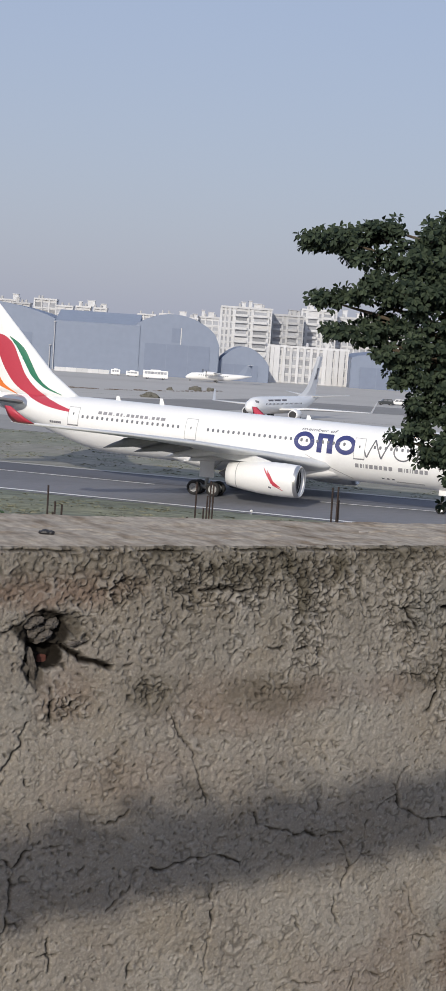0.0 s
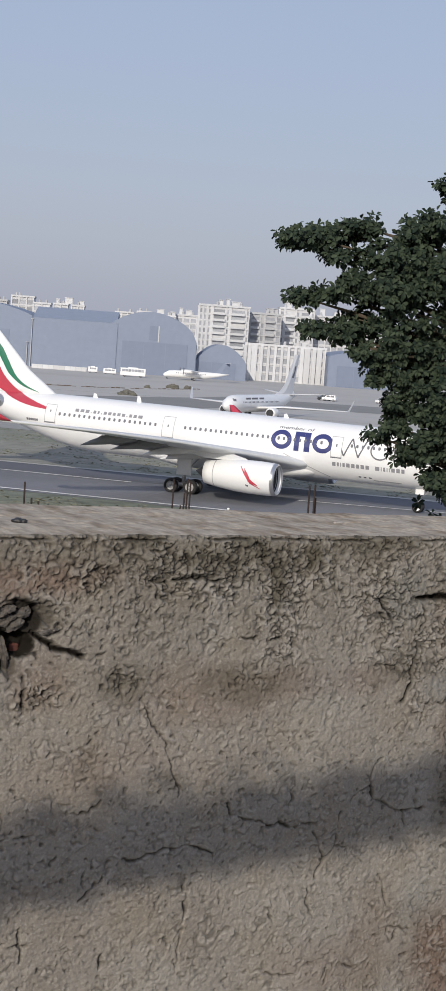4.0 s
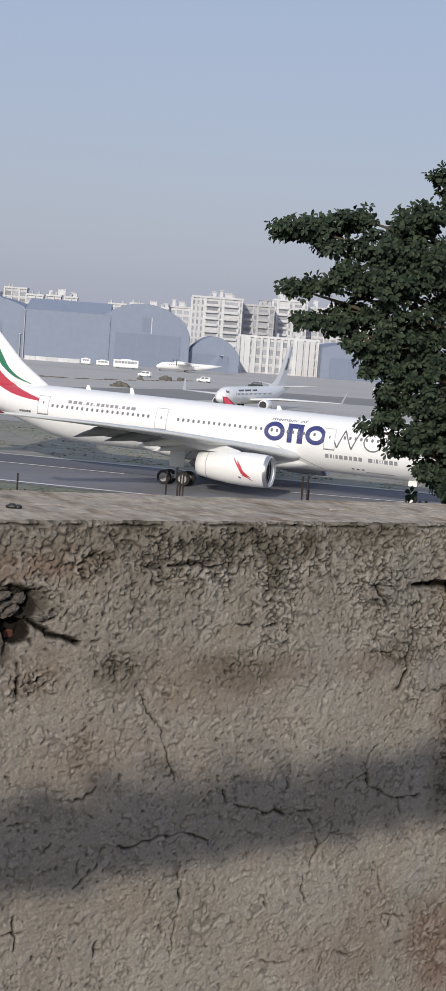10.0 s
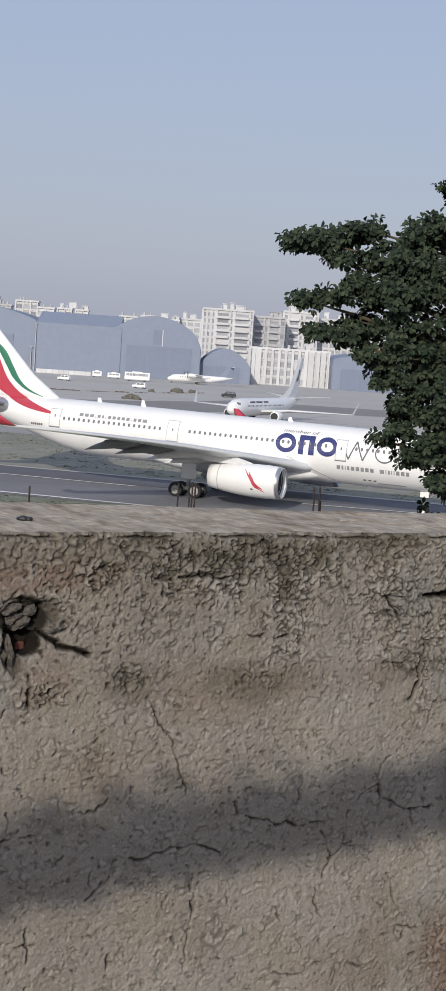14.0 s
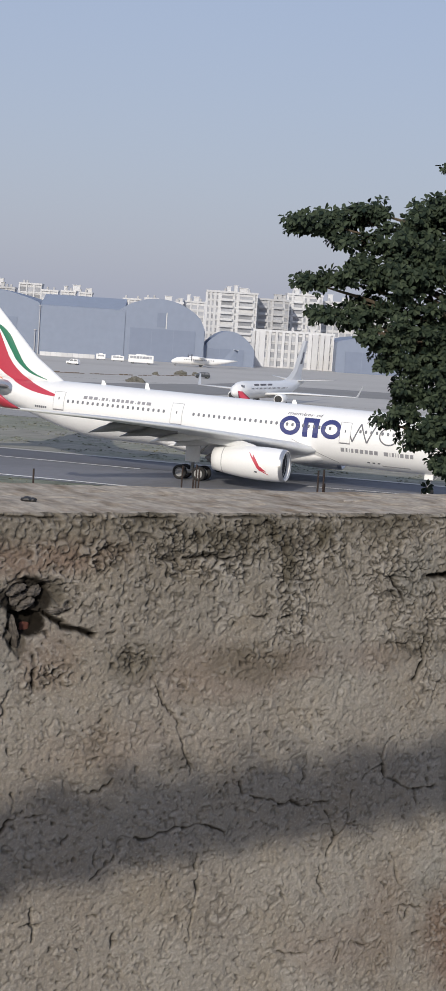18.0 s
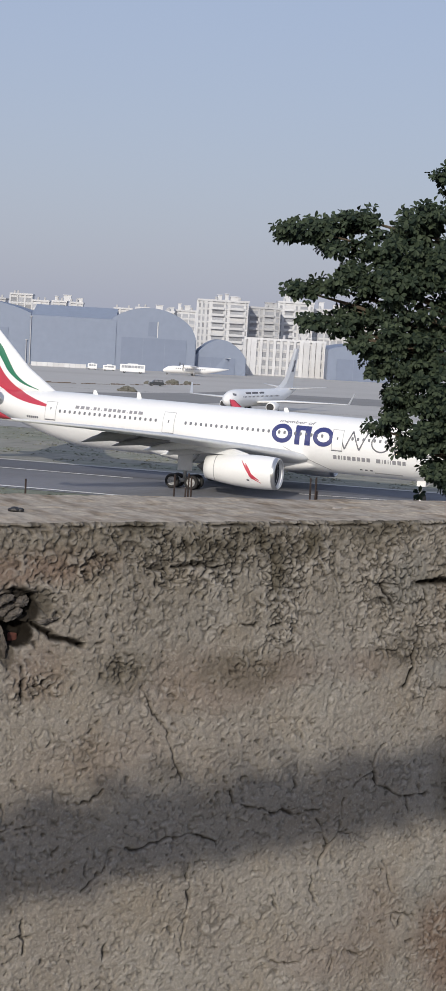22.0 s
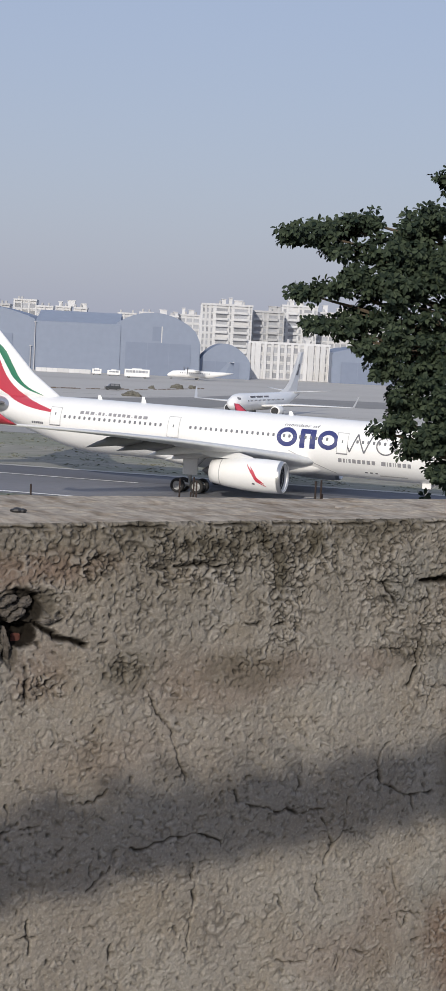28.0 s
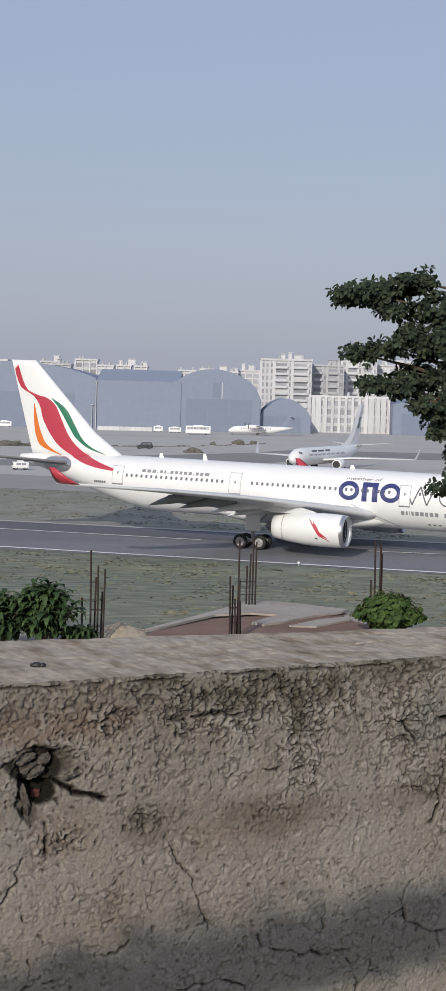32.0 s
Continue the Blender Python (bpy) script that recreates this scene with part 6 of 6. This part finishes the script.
part("roof_coating", slab_mesh([(-0.80, 18.75), (-0.45, 19.36), (-0.06, 20.02), (0.38, 20.28), (0.9, 20.4), (1.62, 20.60), (1.64, 20.2), (2.45, 19.0), (2.5, 17.0), (-1.1, 17.0)], ROOF_Z - 0.056, ROOF_Z - 0.03), M["red_oxide"], roof, "worn red oxide coat on the roof")
part("screed", slab_mesh([(-0.92, 18.72), (-0.38, 19.86), (0.20, 21.14), (0.38, 21.68), (0.80, 21.64), (1.72, 21.0), (1.60, 20.72), (1.25, 20.36), (1.0, 20.02), (0.78, 19.66), (0.55, 19.42), (0.40, 19.55), (0.52, 19.86), (0.76, 20.30), (0.40, 20.42), (-0.06, 20.16), (-0.40, 19.52), (-0.74, 18.92)], ROOF_Z - 0.028, ROOF_Z), M["slab"], roof, "pale cement screed broken along its edge")
part("screed", slab_mesh([(0.86, 19.40), (1.25, 20.00), (1.60, 20.30), (1.70, 20.1), (1.2, 19.4)], ROOF_Z - 0.028, ROOF_Z - 0.006), M["slab"], roof, "pale cement screed broken along its edge")
bm = bmesh.new()
bmesh.ops.create_grid(bm, x_segments=24, y_segments=16, size=1)
for v in bm.verts:
    r = math.hypot(v.co.x, v.co.y)
    k = max(0.0, 1 - r)
    v.co = Vector((-1.2 + v.co.x * 0.34, 18.62 + v.co.y * 0.42, ROOF_Z - 0.05 + 0.13 * k ** 0.7 + 0.05 * k ** 0.3 * noise.noise(v.co * 6)))
tagged(part("soil_heap", bm, M["soil"], None, smooth=True), "small heap of pale sandy soil on the roof", "soil")


def bars(x, y, tops, label):
    """Starter bars of an unbuilt column: thin rusty rods, not quite upright."""
    rnd = random.Random(int(x * 100) + 7)
    g = empty("starter_bars", pose(x, y, ROOF_Z - 0.03), label, "rebar", "starter bars on the roof")
    for dx, dy, h in tops:
        lx, ly = rnd.uniform(-0.012, 0.012), rnd.uniform(-0.02, 0.02)
        part("bar", tube(bmesh.new(), [(dx, dy, 0), (dx + lx * 0.4, dy + ly * 0.4, h * 0.5), (dx + lx, dy + ly, h)], 0.0115, 6), M["rebar"], g)
    for z in (0.16, 0.34):
        if len(tops) > 3:
            xs = [t[0] for t in tops]
            ys = [t[1] for t in tops]
            part("tie", tube(bmesh.new(), [(min(xs), min(ys), z), (max(xs), min(ys), z + 0.01), (max(xs), max(ys), z), (min(xs), max(ys), z), (min(xs), min(ys), z)], 0.004, 5), M["rebar"], g)


bars(-1.445, 18.04, [(-0.035, -0.06, 1.04), (0.0, 0.05, 0.72), (0.045, -0.07, 0.86), (0.075, 0.06, 0.55), (0.105, 0.0, 0.82)], "group of thin rusty starter bars")
bars(-1.61, 18.35, [(0, 0, 0.44), (0.07, 0.03, 0.12)], "two short rusty starter bars")
bars(0.14, 18.55, [(-0.02, -0.05, 0.72), (0.005, 0.05, 0.60), (0.04, -0.04, 0.45), (0.065, 0.05, 0.52), (0.085, -0.05, 0.68), (0.105, 0.05, 0.42)], "group of thin rusty starter bars")
bars(0.30, 21.2, [(-0.06, -0.02, 0.90), (0.05, 0.03, 0.55), (0.09, 0.0, 0.72), (0.13, 0.03, 0.92), (0.17, 0.0, 0.88)], "group of thin rusty starter bars")
bars(1.91, 19.35, [(-0.05, 0, 0.62), (-0.005, 0.03, 1.10), (0.05, 0, 1.12), (0.075, 0.03, 0.95)], "group of thin rusty starter bars")


def leaf_blade(verts, faces, base, ray, up, s, w, droop=0.2):
    side = ray.cross(up).normalized()
    up = side.cross(ray)
    i = len(verts)
    p = [(0.0, 0.12, 0), (0.3, 0.85, 0.07), (0.6, 1.0, 0.05), (0.85, 0.6, -0.05), (1.0, 0.0, -droop)]
    for t, k, z in p:
        verts.append(base + ray * s * t + side * w * k + up * s * z)
        verts.append(base + ray * s * t + up * s * (z - 0.025))
        verts.append(base + ray * s * t - side * w * k + up * s * z)
    for k in range(4):
        a_ = i + 3 * k
        faces += [(a_, a_ + 1, a_ + 4, a_ + 3), (a_ + 1, a_ + 2, a_ + 5, a_ + 4)]


def shrub(x, y, z, height, radius, stems, blades, size, width, label, seed, whorl):
    rnd = random.Random(seed)
    s_ = empty("shrub", pose(x, y, z), label, "shrub", "shrubs on the roof edge")
    verts, faces = [], []
    for k in range(stems):
        a_ = rnd.uniform(0, 2 * math.pi)
        lean = radius * (rnd.uniform(0.1, 1) if whorl else rnd.uniform(0.02, 1) ** 0.5)
        h = height * ((1 - 0.45 * (lean / radius) ** 2) * rnd.uniform(0.75, 1.0) if whorl else math.sqrt(1 - 0.8 * (lean / radius) ** 2) * rnd.uniform(0.86, 1.0))
        top = Vector((lean * math.cos(a_), lean * math.sin(a_), h))
        mid_ = top * 0.5 + Vector((0, 0, h * 0.12))
        part("stem", tube(bmesh.new(), [(top.x * 0.2, top.y * 0.2, 0), mid_, top], [0.008, 0.006, 0.003], 5), M["bark"], s_)
        for j in range(blades):
            t = rnd.uniform(0.25, 1.0) if whorl else rnd.uniform(0.15, 1.0)
            c = Vector((top.x * 0.2, top.y * 0.2, 0)).lerp(mid_, t * 2) if t < 0.5 else mid_.lerp(top, t * 2 - 1)
            b_ = rnd.uniform(0, 2 * math.pi)
            ray = Vector((math.cos(b_), math.sin(b_), rnd.uniform(-0.5, 0.5) if whorl else rnd.uniform(-0.2, 0.6))).normalized()
            if not whorl:                       # small leaves turned to the light all round the mound
                out = (Vector((c.x, c.y, c.z * 0.7)).normalized() + Vector((rnd.gauss(0, 0.35), rnd.gauss(0, 0.35), rnd.gauss(0, 0.35) + 0.2))).normalized()
                ray = (out.orthogonal() * math.cos(b_) + out.cross(out.orthogonal()) * math.sin(b_) + Vector((0, 0, -0.5))).normalized()
                leaf_blade(verts, faces, c, ray, out, size * rnd.uniform(0.7, 1.2), width * rnd.uniform(0.7, 1.1), 0.15)
                continue
            leaf_blade(verts, faces, c, ray, (Vector((0, 0, 1)) + ray * rnd.uniform(-0.3, 0.3)).normalized(), size * rnd.uniform(0.6, 1.2), width * rnd.uniform(0.7, 1.2), 0.35 if whorl else 0.12)
    me = bpy.data.meshes.new("foliage")
    me.from_pydata([tuple(v) for v in verts], [], faces)
    me.materials.append(M["leaf_droop"] if whorl else M["leaf_light"])
    child("foliage", me, s_, "green leaves")
# ---- the tree beside the view ----
def leaf_material(name, c1, c2):
    m = bpy.data.materials.new(name)
    m.use_nodes = True
    nt, p = m.node_tree, m.node_tree.nodes["Principled BSDF"]
    g = nt.nodes.new("ShaderNodeNewGeometry")
    x = nt.nodes.new("ShaderNodeMix")
    x.data_type = "RGBA"
    x.inputs["A"].default_value, x.inputs["B"].default_value = (*c1, 1), (*c2, 1)
    nt.links.new(g.outputs["Random Per Island"], x.inputs["Factor"])
    nt.links.new(x.outputs["Result"], p.inputs["Base Color"])
    p.inputs["Roughness"].default_value = 0.65
    p.inputs["Specular IOR Level"].default_value = 0.15
    return m


M["leaf"] = leaf_material("tree_leaf", (0.009, 0.018, 0.013), (0.055, 0.074, 0.044))
M["leaf_droop"] = leaf_material("drooping_leaf", (0.025, 0.050, 0.020), (0.075, 0.12, 0.045))
M["leaf_light"] = leaf_material("shrub_leaf", (0.026, 0.052, 0.014), (0.080, 0.132, 0.035))


# masses of foliage: across, height, half width, half height
UPPER = [(1.53, 16.04, 0.21, 0.13), (1.89, 16.06, 0.26, 0.18), (2.24, 16.15, 0.29, 0.19), (2.43, 16.24, 0.15, 0.15), (2.18, 15.84, 0.28, 0.13), (3.06, 16.15, 0.29, 0.24), (3.39, 16.31, 0.36, 0.25), (2.86, 15.84, 0.5, 0.3), (3.35, 15.74, 0.49, 0.38), (3.46, 16.84, 0.12, 0.15), (3.62, 16.66, 0.13, 0.2)]
MIDDLE = [(1.7, 15.31, 0.19, 0.11), (2.01, 15.39, 0.26, 0.14), (2.3, 15.54, 0.26, 0.17), (1.88, 14.91, 0.19, 0.14), (2.21, 14.9, 0.29, 0.17), (2.55, 15.08, 0.34, 0.21), (2.47, 14.66, 0.17, 0.08), (2.66, 14.55, 0.16, 0.08), (2.81, 15.41, 0.45, 0.33), (3.31, 15.21, 0.49, 0.46), (2.98, 14.79, 0.39, 0.22), (3.48, 14.58, 0.4, 0.41), (2.85, 14.4, 0.28, 0.14)]
LOWER = [(3.02, 14.0, 0.21, 0.16), (3.34, 14.06, 0.36, 0.28), (3.66, 13.89, 0.32, 0.32), (3.02, 13.74, 0.21, 0.13), (2.8, 13.6, 0.18, 0.07), (3.4, 13.54, 0.34, 0.24), (3.78, 13.32, 0.32, 0.36), (3.21, 13.41, 0.16, 0.13), (3.84, 12.88, 0.21, 0.21), (3.56, 13.09, 0.19, 0.15), (3.22, 14.26, 0.32, 0.16)]


def leaf_spray(verts, faces, rnd, c, out, size, n=9):
    """A rosette of drooping leaves at a twig's end."""
    out = Vector(out).normalized()
    s0 = out.orthogonal().normalized()
    s1 = out.cross(s0)
    for k in range(n):
        a_ = 2 * math.pi * k / n + rnd.uniform(-0.4, 0.4)
        ray = (s0 * math.cos(a_) + s1 * math.sin(a_) + out * rnd.uniform(-0.1, 0.9) + Vector((0, 0, -0.5))).normalized()
        up = (out + Vector((rnd.gauss(0, 0.3), rnd.gauss(0, 0.3), rnd.gauss(0, 0.3) + 0.4))).normalized()
        side = ray.cross(up).normalized()
        up = side.cross(ray)
        s = size * rnd.uniform(0.7, 1.25)
        w = s * rnd.uniform(0.22, 0.31)
        b_ = c + ray * 0.012
        i = len(verts)
        verts += [b_, b_ + ray * s * 0.35 + side * w * 0.8 + up * s * 0.06, b_ + ray * s * 0.72 + side * w + up * s * 0.04, b_ + ray * s - up * s * 0.12, b_ + ray * s * 0.72 - side * w + up * s * 0.04, b_ + ray * s * 0.35 - side * w * 0.8 + up * s * 0.06, b_ + ray * s * 0.55 - up * s * 0.03]
        faces += [(i, i + 1, i + 6), (i + 1, i + 2, i + 6), (i + 2, i + 3, i + 6), (i + 3, i + 4, i + 6), (i + 4, i + 5, i + 6), (i + 5, i, i + 6)]


def build_tree():
    rnd = random.Random(5)
    ox, oy = 4.6, 20.2
    tree = empty("tree", pose(ox, oy, 0), "leafy dark green broadleaf tree beyond the wall", "tree")
    trunk_pts = [(0, 0, 0), (0.1, 0.1, 5), (-0.1, 0, 9.5), (0.0, 0.1, 12.5), (0.2, 0.0, 15.0), (0.1, 0.1, 17.0)]
    part("trunk", tube(bmesh.new(), trunk_pts, [0.3, 0.26, 0.22, 0.17, 0.11, 0.04], 12), M["bark"], tree, "brown bark trunk", smooth=True)
    verts, faces = [], []
    masses = [(x - ox, 0.0, z, a_, b_) for x, z, a_, b_ in UPPER + MIDDLE + LOWER]
    for x, y, z, a_, b_ in masses:
        p3 = Vector((x - a_ * 0.6, y, z))
        p0 = Vector((0, 0, z - 0.35 - 0.22 * abs(x)))
        part("limb", tube(bmesh.new(), [p0, p0.lerp(p3, 0.4) + Vector((0, 0.1, 0.14)), p0.lerp(p3, 0.75) + Vector((0, 0, 0.08)), p3], [0.055, 0.04, 0.022, 0.006], 6), M["bark"], tree)
        a_, b_ = max(a_ - 0.045, 0.05), max(b_ - 0.05, 0.02)
        depth = 0.35 + 0.9 * min(a_, 0.4)
        for k in range(int(9 + 260 * a_ * b_)):
            # a ragged tuft hung on the mass
            v = Vector((rnd.gauss(0, 1), rnd.gauss(0, 1), rnd.gauss(0, 1))).normalized()
            r = rnd.uniform(0.2, 1.12) ** 0.5
            t = Vector((x + v.x * a_ * r, y + v.y * depth * r, z + v.z * b_ * r))
            for j in range(rnd.randint(3, 7)):
                c = t + Vector((rnd.gauss(0, 0.055), rnd.gauss(0, 0.055), rnd.gauss(0, 0.035)))
                leaf_spray(verts, faces, rnd, c, (v.x * 0.8 + rnd.gauss(0, 0.3), v.y - 0.45, v.z * 0.5 + 0.45), 0.080, 8)
    # the hidden side of the crown
    for k in range(700):
        a_ = rnd.uniform(-1.6, 1.6)
        r = 3.2 * rnd.uniform(0.15, 1) ** 0.6
        h = rnd.uniform(11.6, 16.9)
        c = Vector((max(r * math.cos(a_) - 0.5, -1.4 if h > 13.4 else -0.6), r * math.sin(a_) * 0.9 + 0.3, h))
        if k % 30 == 0:
            part("limb", tube(bmesh.new(), [(0, 0, c.z - 1.0), c.lerp(Vector((0, 0, c.z - 0.4)), 0.4), c], [0.05, 0.03, 0.01], 5), M["bark"], tree)
        for j in range(3):
            leaf_spray(verts, faces, rnd, c + Vector((rnd.gauss(0, 0.15), rnd.gauss(0, 0.15), rnd.gauss(0, 0.12))), (rnd.gauss(0, 1), rnd.gauss(0, 1), 0.8), 0.11)
    me = bpy.data.meshes.new("crown")
    me.from_pydata([tuple(v) for v in verts], [], faces)
    me.materials.append(M["leaf"])
    child("crown", me, tree, "dense dark green leaves in ragged sprays")


build_tree()


def build_shade_tree():
    """An unseen tree added beside the terrace, behind the camera: one bough throws the band of shade on the parapet."""
    rnd = random.Random(9)
    far = 2.6
    way = sun_way * far
    a_ = wall_m @ Vector((-0.55, 0, -0.574)) + way
    b_ = wall_m @ Vector((0.75, 0, -0.538)) + way
    d = (b_ - a_).normalized()
    foot = a_ - d * 7.5
    tree = empty("shade_tree", pose(foot.x, foot.y, 0), "unseen leafy tree added to shade the parapet with one bough", "tree")
    o = Vector((foot.x, foot.y, 0))
    part("trunk", tube(bmesh.new(), [(0, 0, 0), (0.1, 0, 8), (0, 0.1, a_.z - 1.2), (0.1, 0.1, a_.z + 1.5)], [0.25, 0.2, 0.15, 0.05], 10), M["bark"], tree, smooth=True)
    part("limb", tube(bmesh.new(), [(0, 0.1, a_.z - 1.2), a_ - d * 3 - o, a_ - o, b_ - o], [0.1, 0.05, 0.011, 0.010], 10), M["bark"], tree, smooth=True)
    verts, faces = [], []
    for k in range(1250):
        t = rnd.uniform(-0.35, 1.05)
        up = rnd.uniform(-0.022, 0.020) if rnd.random() < 0.90 else rnd.uniform(0.0, 0.040 + 0.02 * max(0, t))
        c = a_ + (b_ - a_) * t - o + Vector((0, 0, up)) + d * rnd.gauss(0, 0.03) + Vector((0, rnd.uniform(-0.007, 0.007), 0))
        leaf_spray(verts, faces, rnd, c, (rnd.gauss(0, 1), rnd.gauss(0, 1), 0.6), 0.020, 5)
    for k in range(500):
        c = Vector((rnd.gauss(0, 0.9), rnd.gauss(0, 0.9), a_.z + 1.2 + rnd.gauss(0, 0.7)))
        leaf_spray(verts, faces, rnd, c, (rnd.gauss(0, 1), rnd.gauss(0, 1), 0.6), 0.14, 7)
    me = bpy.data.meshes.new("crown")
    me.from_pydata([tuple(v) for v in verts], [], faces)
    me.materials.append(M["leaf"])
    child("crown", me, tree)


build_shade_tree()

# shrubs growing on the roof's edge
shrub(-1.97, 17.75, ROOF_Z - 0.05, 0.74, 0.44, 34, 30, 0.18, 0.040, "shrub with long narrow drooping green leaves", 3, True)
shrub(-2.45, 17.62, ROOF_Z - 0.05, 0.62, 0.40, 24, 28, 0.18, 0.040, "shrub with long narrow drooping green leaves", 4, True)
shrub(-1.62, 17.85, ROOF_Z - 0.05, 0.20, 0.30, 18, 26, 0.16, 0.025, "low shrub with long narrow green leaves", 5, True)
shrub(2.06, 19.15, ROOF_Z - 0.05, 0.55, 0.46, 190, 22, 0.062, 0.040, "low rounded shrub with small bright green leaves", 6, False)
# ---- what moves ----


def motions():
    """The cars that cross the far apron."""
    def drive(x, y, deg):
        return pose(x, y, 0.06, 0, 0, deg)
    walk(white_car, [(0.0, drive(62.0, 450, -22)), (2.0, drive(49.7, 454, -22)), (8.0, drive(11.9, 472, -26)), (10.0, drive(-2.1, 478, -26)), (12.0, drive(-16.6, 494, -26)), (14.0, drive(-31.6, 506, -26)), (20.0, drive(-76.0, 530, -20)), (32.0, drive(-165.0, 560, -16))])
    walk(white_van, [(0.0, drive(70.0, 440, -20)), (2.0, drive(59.4, 444, -20)), (10.0, drive(15.4, 466, -20)), (12.0, drive(3.8, 468, -20)), (14.0, drive(-7.1, 476, -20)), (17.0, drive(-23.7, 492, -22)), (20.0, drive(-41.0, 503, -20)), (32.0, drive(-110.0, 530, -16))])
    walk(dark_car, [(0.0, drive(58.0, 447, 5)), (2.0, drive(53.0, 452, 5)), (10.0, drive(29.5, 450, 5)), (17.0, drive(11.9, 445, 12)), (19.0, drive(7.6, 447, 12)), (20.0, drive(4.4, 444, 12)), (23.0, drive(-2.7, 433, 14)), (26.0, drive(-9.1, 424, 14)), (31.0, drive(-19.0, 414, 14)), (32.0, drive(-20.4, 404, 14))])
    walk(third_car, [(0.0, drive(84.0, 440, 30)), (6.0, drive(62.0, 470, 30)), (9.0, drive(66.6, 488, 60)), (14.0, drive(92.0, 500, 100)), (32.0, drive(150.0, 520, 150))])


motions()
